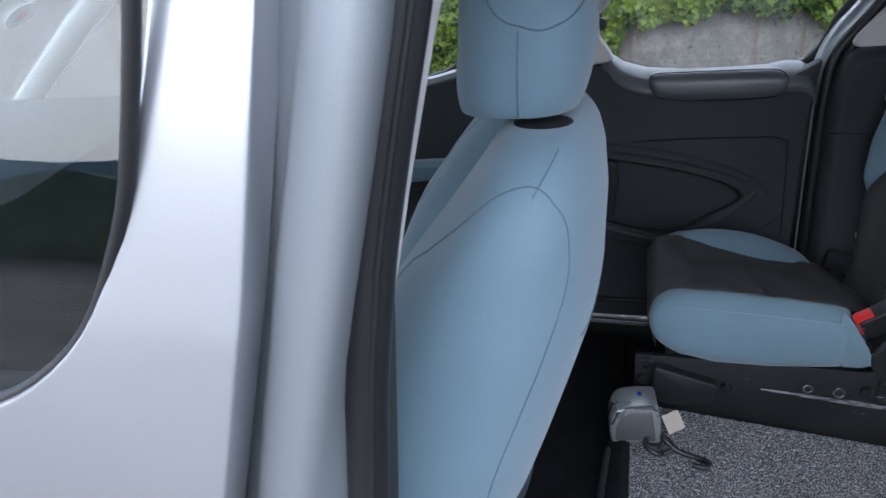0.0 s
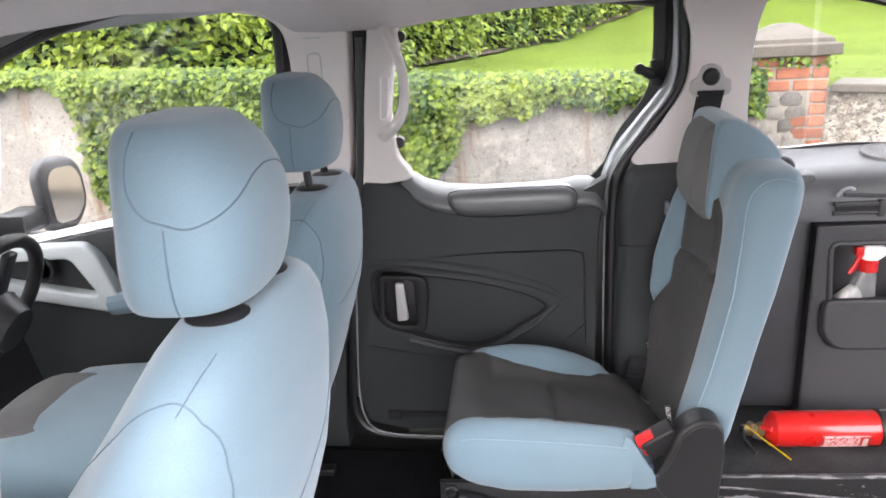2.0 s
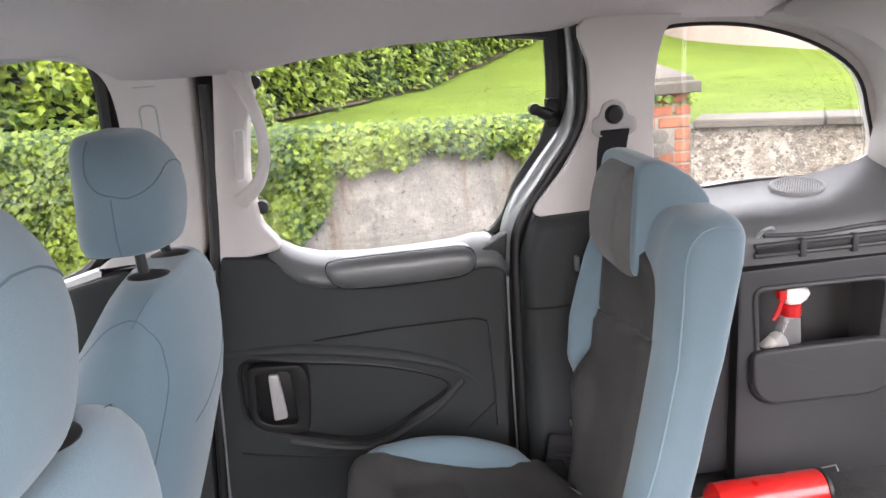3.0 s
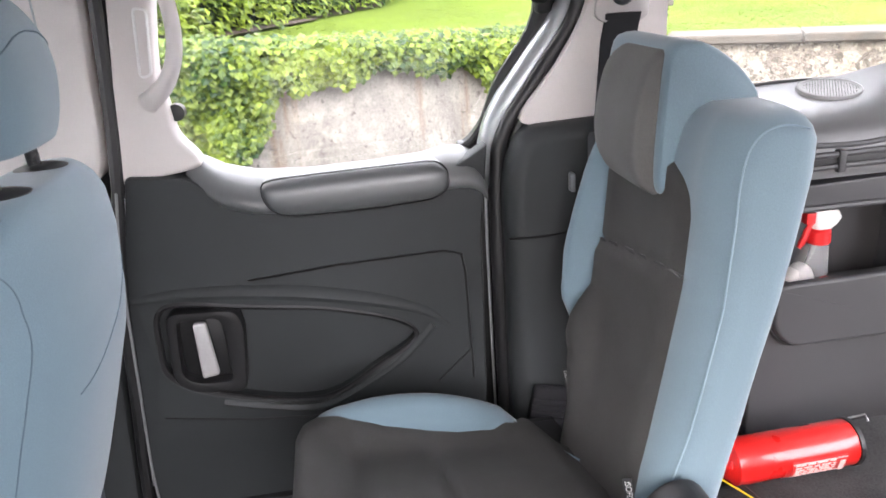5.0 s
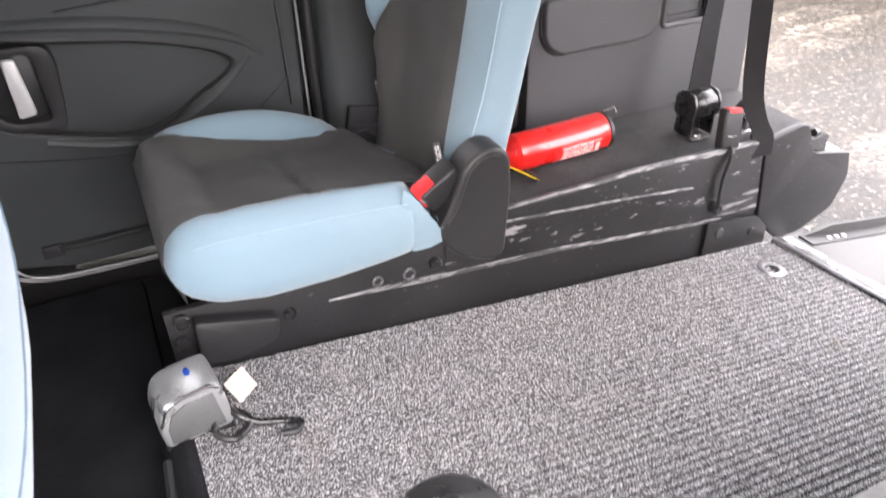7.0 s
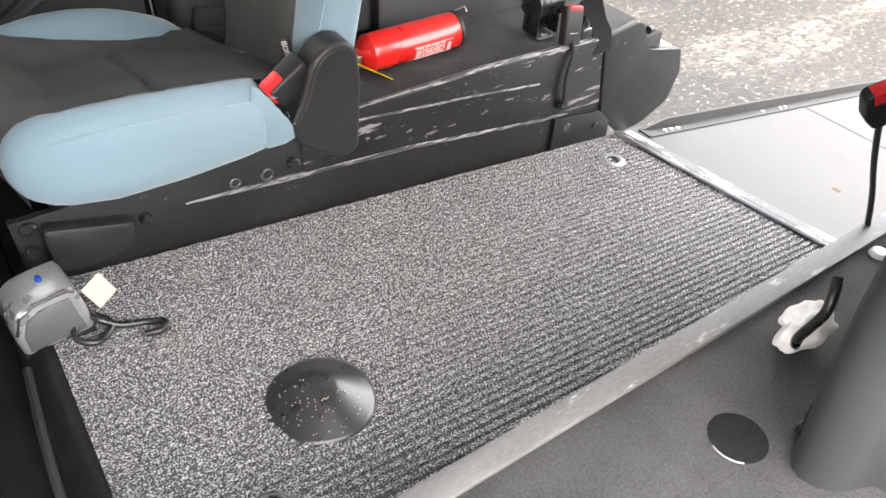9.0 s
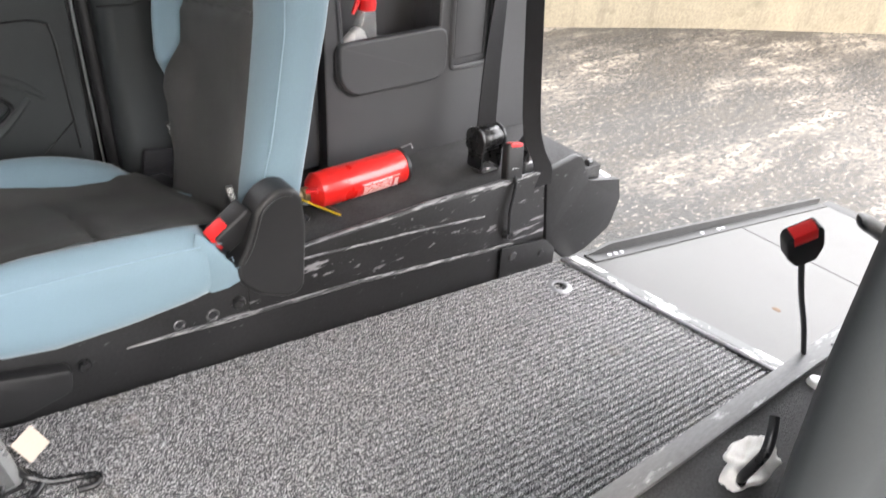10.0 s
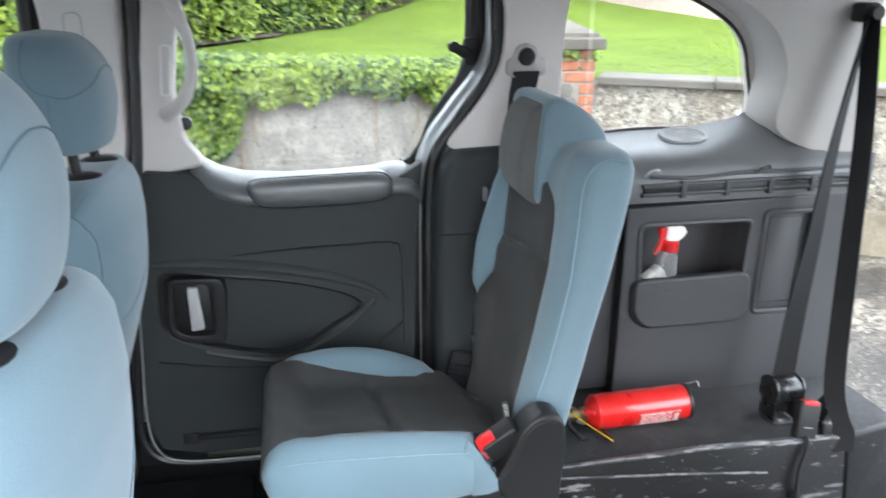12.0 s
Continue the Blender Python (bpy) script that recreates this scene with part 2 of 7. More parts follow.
blotched(asphalt, (0.018, 0.017, 0.016), 0.50, 0.56, 36, (0.8, 1.2, 1), 7)
blotched(asphalt, (0.165, 0.146, 0.120), 0.57, 0.62, 40, (0.9, 1.1, 1), 6)
render_wall = material("weathered_wall_render", (0.165, 0.155, 0.138), 0.9, var=0.22, scale=3.0, fine=70, bump=0.8, depth=0.006)
blotched(render_wall, (0.09, 0.085, 0.075), 0.54, 0.74, 3.0, (1, 1, 0.55), 9)
blotched(render_wall, (0.25, 0.23, 0.205), 0.50, 0.70, 6.5, (1, 1, 1), 7)
blotched(render_wall, (0.115, 0.078, 0.045), 0.53, 0.66, 2.6, (2.2, 2.2, 0.18), 8)
blotched(render_wall, (0.075, 0.070, 0.058), 0.58, 0.66, 38, (1, 1, 1), 8)
rubble = material("rubble_wall_pebble_dash", (0.138, 0.120, 0.096), 0.9, var=0.3, scale=7.0, fine=60, bump=1.0, depth=0.012)
blotched(rubble, (0.235, 0.22, 0.185), 0.49, 0.60, 4.5, (1, 1, 1), 10)
blotched(rubble, (0.200, 0.140, 0.108), 0.58, 0.70, 2.4, (1, 1, 0.7), 9)
blotched(rubble, (0.080, 0.072, 0.058), 0.53, 0.58, 17.0, (1, 1, 1.2), 11)
blotched(rubble, (0.27, 0.25, 0.205), 0.54, 0.60, 27.0, (1, 1, 1.3), 8)
blotched(rubble, (0.050, 0.046, 0.038), 0.58, 0.63, 36.0, (1, 1, 1), 6)
blotched(rubble, (0.055, 0.048, 0.036), 0.55, 0.64, 3.0, (2.0, 2.0, 0.16), 9)
plinth_m = material("cement_plinth", (0.150, 0.128, 0.090), 0.85, var=0.2, scale=2.5, fine=60, bump=0.4, depth=0.004)
blotched(plinth_m, (0.085, 0.078, 0.052), 0.56, 0.74, 4.0, (1, 1, 1.4), 9)
blotched(plinth_m, (0.085, 0.075, 0.055), 0.55, 0.75, 2.5, (2, 2, 0.3), 8)
coping_m = material("stone_coping", (0.062, 0.054, 0.043), 0.9, var=0.25, scale=4, fine=70, bump=0.6, depth=0.004)
blotched(coping_m, (0.045, 0.043, 0.036), 0.50, 0.66, 7.0, (1, 1, 1), 9)
brick_m = by_piece(material("orange_red_brick", (0.185, 0.066, 0.036), 0.85, var=0.35, scale=14, fine=120, bump=0.6, depth=0.003), 0.3)
mortar_m = material("lime_mortar", (0.150, 0.135, 0.113), 0.95, var=0.2, scale=9, fine=110, bump=0.6, depth=0.003)
blotched(brick_m, (0.085, 0.062, 0.050), 0.52, 0.66, 12, (1, 1, 1), 8)
stone_m = by_piece(material("grey_rubble_stone", (0.105, 0.098, 0.086), 0.9, var=0.35, scale=9, fine=90, bump=0.8, depth=0.006), 0.35)
# near-black green stands in for the shade between the hedge leaves
hedge_shade = material("hedge_gap_shade", (0.010, 0.015, 0.006), 0.95, var=0.5, scale=5, fine=30, bump=0.8, depth=0.02, spec=0.1)
soil_m = material("dark_soil", (0.045, 0.030, 0.020), 0.95, var=0.4, scale=6, fine=60, bump=0.8, depth=0.01)
lawn_m = material("mown_lawn", (0.076, 0.110, 0.014), 0.9, var=0.22, scale=1.1, fine=60, bump=0.8, depth=0.02, spec=0.1)
blade_m = leaf_material("grass_blades", (0.068, 0.105, 0.012), (0.112, 0.152, 0.018), 0.35, 0.7)
laurel_m = leaf_material("laurel_leaves", (0.016, 0.044, 0.006), (0.205, 0.270, 0.026), 0.3, 0.42)
ivy_m = leaf_material("ivy_leaves", (0.012, 0.038, 0.008), (0.150, 0.205, 0.022), 0.3, 0.45)
twig_m = material("brown_twigs", (0.10, 0.065, 0.04), 0.9, var=0.3, scale=10, fine=90, bump=0.4)
house_m = material("pale_far_wall", (0.25, 0.20, 0.175), 0.9, var=0.15, scale=1.5, fine=20, bump=0.3, depth=0.01)
# distance haze is put into the hills' blue base colour
hill_m = material("far_hill_haze_blue", (0.10, 0.15, 0.20), 0.95, var=0.2, scale=0.02, fine=0.3, bump=0.0)
far_green_m = material("far_dark_hedge", (0.05, 0.075, 0.04), 0.95, var=0.4, scale=0.6, fine=6, bump=0.5, depth=0.05)
window_glass = glass_material("car_window_glass", (0.97, 0.985, 0.98))
# dim cabin and strong reflection are put into this pane's colour and index
darkened_glass = glass_material("darkened_side_glass", (0.32, 0.38, 0.40))
darkened_glass.node_tree.nodes["Principled BSDF"].inputs["IOR"].default_value = 1.6
bottle_glass = glass_material("clear_bottle_plastic", (0.93, 0.95, 0.97), 0.05)
bottle_glass.node_tree.nodes["Principled BSDF"].inputs["Transmission Weight"].default_value = 0.88
mirror_m = material("mirror_glass", (0.85, 0.85, 0.86), 0.02, metal=1.0, var=0.0, bump=0.0)

# ---- tools ----
S = 1.12  # metres to one drawing unit


def thing(name, at, label, category, group="", kind=""):
    ob = new(name)
    ob.location = Vector(at) * S
    ob.empty_display_size = 0.1
    return tagged(ob, label, category, group, kind)


def mesh_of(name, bm, mat, sharp=38):
    bmesh.ops.recalc_face_normals(bm, faces=bm.faces)
    for v in bm.verts:
        v.co *= S
    for f in bm.faces:
        f.smooth = True
    me = bpy.data.meshes.new(name)
    bm.to_mesh(me)
    bm.free()
    me.set_sharp_from_angle(angle=radians(sharp))
    me.materials.append(mat)
    return me


def part(name, bm, mat, parent=None, label="", sharp=38):
    ob = new(name, mesh_of(name, bm, mat, sharp))
    if parent is not None:
        at = Matrix.Identity(4)
        up = parent
        while up is not None:
            at = up.matrix_basis if up.data is None else at
            up = up.parent
        ob.parent = parent
        ob.matrix_parent_inverse = at.inverted() if parent.data is None else Matrix.Identity(4)
    if label:
        tagged(ob, label)
    return ob


def even(ob):
    """Keep the broad faces of a bevelled panel flat in shade."""
    ob.modifiers.new("weighted_normal", "WEIGHTED_NORMAL").keep_sharp = True
    return ob


def solid(name, bm, mat, label, category, kind="", group="", sharp=38):
    return tagged(part(name, bm, mat, None, "", sharp), label, category, group, kind)


def bevelled(bm, width, seg=2, angle=30):
    if width > 0:
        es = [e for e in bm.edges if len(e.link_faces) == 2 and e.calc_face_angle(0) > radians(angle)]
        bmesh.ops.bevel(bm, geom=es, offset=width, segments=seg, affect="EDGES", profile=0.5)
    return bm


def box(x0, x1, y0, y1, z0, z1, bevel=0.003, seg=2):
    bm = bmesh.new()
    bmesh.ops.create_cube(bm, size=1)
    for v in bm.verts:
        v.co = Vector(((x0 + x1) / 2 + v.co.x * (x1 - x0), (y0 + y1) / 2 + v.co.y * (y1 - y0), (z0 + z1) / 2 + v.co.z * (z1 - z0)))
    return bevelled(bm, bevel, seg)


def smooth_line(pts, n=6, closed=True):
    """A Catmull-Rom line through the points."""
    out = []
    k = len(pts)
    for i in range(k if closed else k - 1):
        p = [Vector(pts[(i + j) % k] if closed else pts[min(max(i + j, 0), k - 1)]) for j in (-1, 0, 1, 2)]
        for s in range(n):
            t = s / n
            out.append(tuple(0.5 * ((2 * p[1]) + (p[2] - p[0]) * t + (2 * p[0] - 5 * p[1] + 4 * p[2] - p[3]) * t * t
                                    + (3 * p[1] - p[0] - 3 * p[2] + p[3]) * t ** 3)))
    if not closed:
        out.append(tuple(pts[-1]))
    return out


def rounded(pts, r, n=5):
    """A polygon with its corners rounded to about r."""
    out = []
    k = len(pts)
    for i in range(k):
        a, b, c = Vector(pts[i - 1]), Vector(pts[i]), Vector(pts[(i + 1) % k])
        ra = min(r, (a - b).length * 0.48)
        rc = min(r, (c - b).length * 0.48)
        p, q = b + (a - b).normalized() * ra, b + (c - b).normalized() * rc
        for s in range(n + 1):
            t = s / n
            out.append(tuple(p * (1 - t) ** 2 + b * 2 * t * (1 - t) + q * t * t))
    return out


def place(axis, u, v, w):
    return {"y": (u, w, v), "z": (u, v, w), "x": (w, u, v)}[axis]


def plate(outline, axis, a0, a1, holes=(), bevel=0.0, seg=2, shape=None):
    """A slab cut to an outline, with holes through it. shape(u, v, w) may bend it."""
    bm = bmesh.new()
    es = []
    for ring in (outline, *holes):
        vs = [bm.verts.new(place(axis, p[0], p[1], a0)) for p in ring]
        es += [bm.edges.new((vs[i], vs[(i + 1) % len(vs)])) for i in range(len(vs))]
    if holes:
        bmesh.ops.triangle_fill(bm, use_beauty=True, use_dissolve=False, edges=es)
    else:
        bm.faces.new([e.verts[0] for e in es])
    got = bmesh.ops.extrude_face_region(bm, geom=list(bm.faces))
    i = "xyz".index(axis)
    for v in got["geom"]:
        if isinstance(v, bmesh.types.BMVert):
            v.co[i] = a1
    bmesh.ops.recalc_face_normals(bm, faces=bm.faces)
    if bevel:
        es = [e for e in bm.edges if len(e.link_faces) == 2 and e.calc_face_angle(0) > radians(60)]
        bmesh.ops.bevel(bm, geom=es, offset=bevel, segments=seg, affect="EDGES", profile=0.5)
    if shape:
        for v in bm.verts:
            v.co = Vector(shape(*v.co))
    return bm


def loft(rings, cap=True, closed=False):
    bm = bmesh.new()
    rows = [[bm.verts.new(p) for p in ring] for ring in rings]
    n = len(rows[0])
    for i in range(len(rows) if closed else len(rows) - 1):
        a, b = rows[i], rows[(i + 1) % len(rows)]
        for j in range(n):
            bm.faces.new((a[j], a[(j + 1) % n], b[(j + 1) % n], b[j]))
    if cap and not closed:
        bm.faces.new(rows[0])
        bm.faces.new(rows[-1])
    bmesh.ops.recalc_face_normals(bm, faces=bm.faces)
    return bm


def tube(pts, r, n=8, closed=False, flat=1.0):
    """A round bar along points; r may be one radius or one a point."""
    pts = [Vector(p) for p in pts]
    k = len(pts)
    rings = []
    side = None
    for i, p in enumerate(pts):
        a = pts[(i - 1) % k] if closed or i else p
        b = pts[(i + 1) % k] if closed or i < k - 1 else p
        d = (b - a).normalized()
        if side is None:
            side = d.orthogonal().normalized()
        side = (side - d * side.dot(d)).normalized()
        up = d.cross(side)
        rr = r[i] if isinstance(r, (list, tuple)) else r
        rings.append([p + (side * math.cos(2 * math.pi * j / n) + up * math.sin(2 * math.pi * j / n) * flat) * rr for j in range(n)])
    return loft(rings, closed=closed)


def strap(pts, width, across, thick=0.0018, twist=0.0):
    """A flat band along points; across is the direction of its width, turning by twist degrees on the way."""
    c = Vector(across).normalized() * width / 2
    rings = []
    pts = [Vector(p) for p in pts]
    for i, p in enumerate(pts):
        d = (pts[min(i + 1, len(pts) - 1)] - pts[max(i - 1, 0)]).normalized()
        w = Matrix.Rotation(radians(twist) * i / (len(pts) - 1), 3, d) @ c
        nrm = d.cross(w).normalized() * thick
        rings.append([p - w - nrm, p + w - nrm, p + w + nrm, p - w + nrm])
    return loft(rings)


def lathe(profile, centre, axis="z", n=28):
    """Turn (radius, height) points about an axis."""
    rings = []
    for r, h in profile:
        ring = []
        for j in range(n):
            a = 2 * math.pi * j / n
            u, v = max(r, 0.0004) * math.cos(a), max(r, 0.0004) * math.sin(a)
            ring.append(Vector(centre) + Vector({"z": (u, v, h), "x": (h, u, v), "y": (v, h, u)}[axis]))
        rings.append(ring)
    return loft(rings)


def joined(*bms):
    out = bmesh.new()
    for b in bms:
        me = bpy.data.meshes.new("tmp")
        b.to_mesh(me)
        b.free()
        out.from_mesh(me)
        bpy.data.meshes.remove(me)
    return out


def moved(bm, m):
    bmesh.ops.transform(bm, matrix=m, verts=bm.verts)
    return bm


def super_ring(n, a, b, e, f):
    """n points of a squarish oval, handed to f(u, v)."""
    out = []
    for j in range(n):
        t = 2 * math.pi * (j + 0.5) / n
        c, s = math.cos(t), math.sin(t)
        out.append(f(math.copysign(abs(c) ** (2 / e), c) * a, math.copysign(abs(s) ** (2 / e), s) * b))
    return out


def table(t, rows):
    """Values between rows of (t, ...)."""
    cols = list(zip(*rows))
    return [float(np.interp(t, cols[0], c)) for c in cols[1:]]


def shift_one(ob, m):
    """Move one mesh, in drawing units."""
    sc = Matrix.Scale(S, 4)
    ob.data.transform(sc @ m @ sc.inverted())


def shift_all(ob, m):
    """Move the meshes of a thing and of its parts, in drawing units."""
    for o in (ob, *ob.children_recursive):
        if o.data is not None:
            shift_one(o, m)

# ---- outside: ground, garden walls, lawn, hedge ----
rng = np.random.default_rng(7)


def along(pts, d):
    """The point at distance d along a plan line, and its direction."""
    for a, b in zip(pts, pts[1:]):
        a, b = Vector(a), Vector(b)
        k = (b - a).length
        if d <= k or b == Vector(pts[-1]):
            return a + (b - a) * (d / k), (b - a).normalized()
        d -= k


def length_of(pts):
    return sum((Vector(b) - Vector(a)).length for a, b in zip(pts, pts[1:]))


def wall_strip(pts, z0, top, thick, rough=0.01, step=0.06, rows=22, out=0.0):
    """A wall along a plan line with an uneven face; top(x) is its height."""
    k = length_of(pts)
    n = int(k / step)
    bm = bmesh.new()
    front, back = [], []
    for i in range(n + 1):
        p, d = along(pts, k * i / n)
        nrm = Vector((d.y, -d.x))
        t = top(p.x)
        colf, colb = [], []
        for j in range(rows + 1):
            z = z0 + (t - z0) * j / rows
            w = noise.noise(Vector((p.x * 3.1, p.y * 3.1, z * 3.1))) + 0.6 * noise.noise(Vector((p.x * 11, p.y * 11, z * 11)))
            q = p + nrm * (out + rough * w)
            colf.append(bm.verts.new((q.x, q.y, z)))
        for z in (z0, t):
            q = p - nrm * thick
            colb.append(bm.verts.new((q.x, q.y, z)))
        front.append(colf)
        back.append(colb)
    for i in range(n):
        for j in range(rows):
            bm.faces.new((front[i][j], front[i + 1][j], front[i + 1][j + 1], front[i][j + 1]))
        bm.faces.new((front[i][-1], front[i + 1][-1], back[i + 1][1], back[i][1]))
        bm.faces.new((back[i][0], back[i][1], back[i + 1][1], back[i + 1][0]))
    for e in (0, -1):
        bm.faces.new([*front[e], back[e][1], back[e][0]])
    return bm


ground_bm = bmesh.new()
xs = [-400, -120, -40, -15, -8, -4, 0, 4, 8, 12, 20, 45, 120, 400]
gv = [[ground_bm.verts.new((x, y, 0.0)) for y in xs] for x in xs]
for i in range(len(xs) - 1):
    for j in range(len(xs) - 1):
        ground_bm.faces.new((gv[i][j], gv[i + 1][j], gv[i + 1][j + 1], gv[i][j + 1]))
solid("ground", ground_bm, asphalt, "damp grey asphalt yard with worn gravelly patches", "ground", "structure")

LEFT = [(-7.0, 3.66), (-2.0, 3.74), (0.6, 3.88), (2.12, 4.38)]
RIGHT = [(2.476, 4.40), (3.05, 4.06), (3.92, 3.57), (4.97, 3.0), (6.2, 2.2), (7.6, 0.9), (8.6, -1.0), (9.2, -4.0)]


def left_top(x):
    return float(np.interp(x, [-7, -2, -0.7, 0.6, 2], [1.24, 1.17, 1.12, 1.03, 0.96]))


wall_left = solid("wall_left", wall_strip(LEFT, -0.05, left_top, 0.22, 0.012), render_wall,
                  "weathered rendered garden wall with grey stains under ivy", "garden wall", "structure")
wall_right = solid("wall_right", wall_strip(RIGHT, -0.05, lambda x: 0.86, 0.22, 0.016, 0.05, 26), rubble,
                   "rough rubble garden wall with mottled pebble facing", "garden wall", "structure")
part("plinth", wall_strip(RIGHT, -0.05, lambda x: 0.24, 0.05, 0.006, 0.08, 8, 0.07), plinth_m, wall_right, "tan cement plinth along the foot")

# coping stones on the curved wall
k = length_of(RIGHT)
d = 0.02
while d < k - 0.6:
    w = 0.52 + 0.16 * random.random()
    p, v = along(RIGHT, d + w / 2)
    m = Matrix.Translation((p.x, p.y, 0.865)) @ Matrix.Rotation(math.atan2(v.y, v.x) + random.uniform(-0.01, 0.01), 4, "Z")
    stone = box(-w / 2 + 0.0015, w / 2 - 0.0015, -0.055, 0.26, 0.0, 0.048 + random.uniform(-0.004, 0.004), 0.008, 1)
    part("coping_stone", moved(stone, m), coping_m, wall_right)
    d += w

# lawn behind the walls, rising to a bank
def lawn_z(x, y):
    return 0.88 + 0.03 * (y - 4.2) + 0.125 * max(0.0, y - 8.0)


lawn_bm = bmesh.new()
rows = []
for i in range(41):
    row = []
    x = -12 + 24 * i / 40
    y0 = float(np.interp(x, [-12, -2, 0.6, 1.98, 2.33, 2.95, 3.92, 4.97, 6.2, 7.6, 8.6, 12], [3.8, 3.86, 4.0, 4.48, 4.52, 4.2, 3.7, 3.12, 2.35, 1.05, -0.8, -5]))
    for j in range(31):
        y = y0 + (26 - y0) * (j / 30) ** 1.7
        row.append(lawn_bm.verts.new((x, y, lawn_z(x, y) + 0.02 * noise.noise(Vector((x, y, 0))))))
    rows.append(row)
for a, b in zip(rows, rows[1:]):
    for j in range(30):
        lawn_bm.faces.new((a[j], b[j], b[j + 1], a[j + 1]))
solid("lawn", lawn_bm, lawn_m, "bright green mown lawn above the garden wall", "lawn", "structure")

HEDGE = [(-8.0, 4.45), (-1.7, 4.62), (-0.75, 5.25), (-0.2, 6.2), (0.8, 7.7), (2.1, 9.5), (4.0, 12.5)]


def leaf_mesh(name, pos, nrm, size, mat, label, category, wide=0.42, droop=0.35, grow=None):
    """Many small folded leaves, each at pos and facing nrm."""
    n = len(pos)
    up = (np.tile([0.0, 0.0, -1.0], (n, 1)) if grow is None else grow) + rng.normal(0, 0.55, (n, 3))
    nrm = nrm + rng.normal(0, 0.38, (n, 3))
    nrm /= np.linalg.norm(nrm, axis=1)[:, None]
    up -= nrm * (up * nrm).sum(1)[:, None]
    up /= np.linalg.norm(up, axis=1)[:, None]
    side = np.cross(nrm, up)
    s = (size * rng.uniform(0.65, 1.25, n))[:, None]
    base = pos
    mid = pos + up * s * 0.5
    verts = np.stack([base, mid + side * s * wide + nrm * s * 0.10, mid - nrm * s * 0.04, mid - side * s * wide + nrm * s * 0.10,
                      pos + up * s - nrm * s * droop * 0.3], 1).reshape(-1, 3)
    faces = []
    for i in range(n):
        b = 5 * i
        faces += [(b, b + 1, b + 4, b + 2), (b, b + 2, b + 4, b + 3)]
    me = bpy.data.meshes.new(name)
    me.from_pydata((verts * S).tolist(), [], faces)
    me.materials.append(mat)
    return tagged(new(name, me), label, category, "", "stuff")


def hedge_points(n):
    k = length_of(HEDGE)
    pos, nrm = np.zeros((n, 3)), np.zeros((n, 3))
    for i in range(n):
        p, d = along(HEDGE, k * rng.random())
        out = Vector((d.y, -d.x))
        h = rng.random() ** 0.9
        z = lawn_z(p.x, p.y) + 0.035 + 1.81 * h
        bulge = 0.10 + 0.13 * noise.noise(Vector((p.x * 1.6, p.y * 1.6, z * 1.6))) + 0.12 * noise.noise(Vector((p.x * 6, p.y * 6, z * 6)))
        q = p + out * (bulge + rng.uniform(-0.13, 0.05) - 0.05 * h)
        pos[i] = (q.x, q.y, z)
        nrm[i] = (out.x * 0.8, out.y * 0.8, 0.75)
    return pos, nrm


pos, nrm = hedge_points(60000)
hedge = leaf_mesh("hedge", pos, nrm, 0.074, laurel_m, "clipped laurel hedge with glossy broad leaves", "hedge", 0.29, 0.5, nrm * (0.7, 0.7, 0.35))
# sheet behind the leaves; its dark colour supplies the depth shade
part("hedge_core", wall_strip([(x - 0.02, y + 0.12) for x, y in HEDGE], 0.8, lambda x: 2.7 + 0.1 * max(0, x), 0.5, 0.10, 0.12, 14), hedge_shade, hedge, "near-black sheet painted as the shade between the hedge leaves")
# strip of bare soil at the foot of the hedge
bed = bmesh.new()
prev = None
for i in range(60):
    p, d = along(HEDGE, length_of(HEDGE) * i / 59)
    out = Vector((d.y, -d.x))
    a, b = p + out * (0.13 + 0.09 * noise.noise(Vector((p.x * 3, p.y * 3, 1)))), p - out * 0.3
    cur = [bed.verts.new((q.x, q.y, lawn_z(q.x, q.y) + h)) for q, h in ((a, 0.022), (b, 0.06))]
    if prev:
        bed.faces.new((prev[0], cur[0], cur[1], prev[1]))
    prev = cur
solid("flower_bed", bed, soil_m, "strip of bare brown soil under the hedge", "soil", "structure")


def ivy_low(x, z):
    """Whether ivy covers the wall at x, z."""
    w = noise.noise(Vector((x * 4.0, z * 4.0, 3))) * 0.10 + noise.noise(Vector((x * 13, z * 13, 5))) * 0.05
    if x < -1.55 + 0.25 * (1.2 - z) + w:
        return z > left_top(x) - 0.05 + w and x > -3.2
    edge = 0.26 + 0.30 * max(0.0, z - 0.5) / 0.4
    if x < edge + w:
        return True
    return z > left_top(x) - 0.12 + w * 1.3 - 0.10 * max(0.0, (x - 1.15) * 3) * (x < 1.5)


pos, nrm = [], []
LX, LY = [p[0] for p in LEFT], [p[1] for p in LEFT]
while len(pos) < 9000:
    x = rng.uniform(-3.2, 2.12)
    heap = 0.025 + 0.045 * noise.noise(Vector((x * 3.3, 0, 7))) + 0.03 * noise.noise(Vector((x * 11, 0, 8)))
    pos.append((x, float(np.interp(x, LX, LY)) + rng.uniform(-0.07, 0.27), left_top(x) + max(0.004, heap) * rng.random()))
    nrm.append((0.05, -0.7, 1.0))
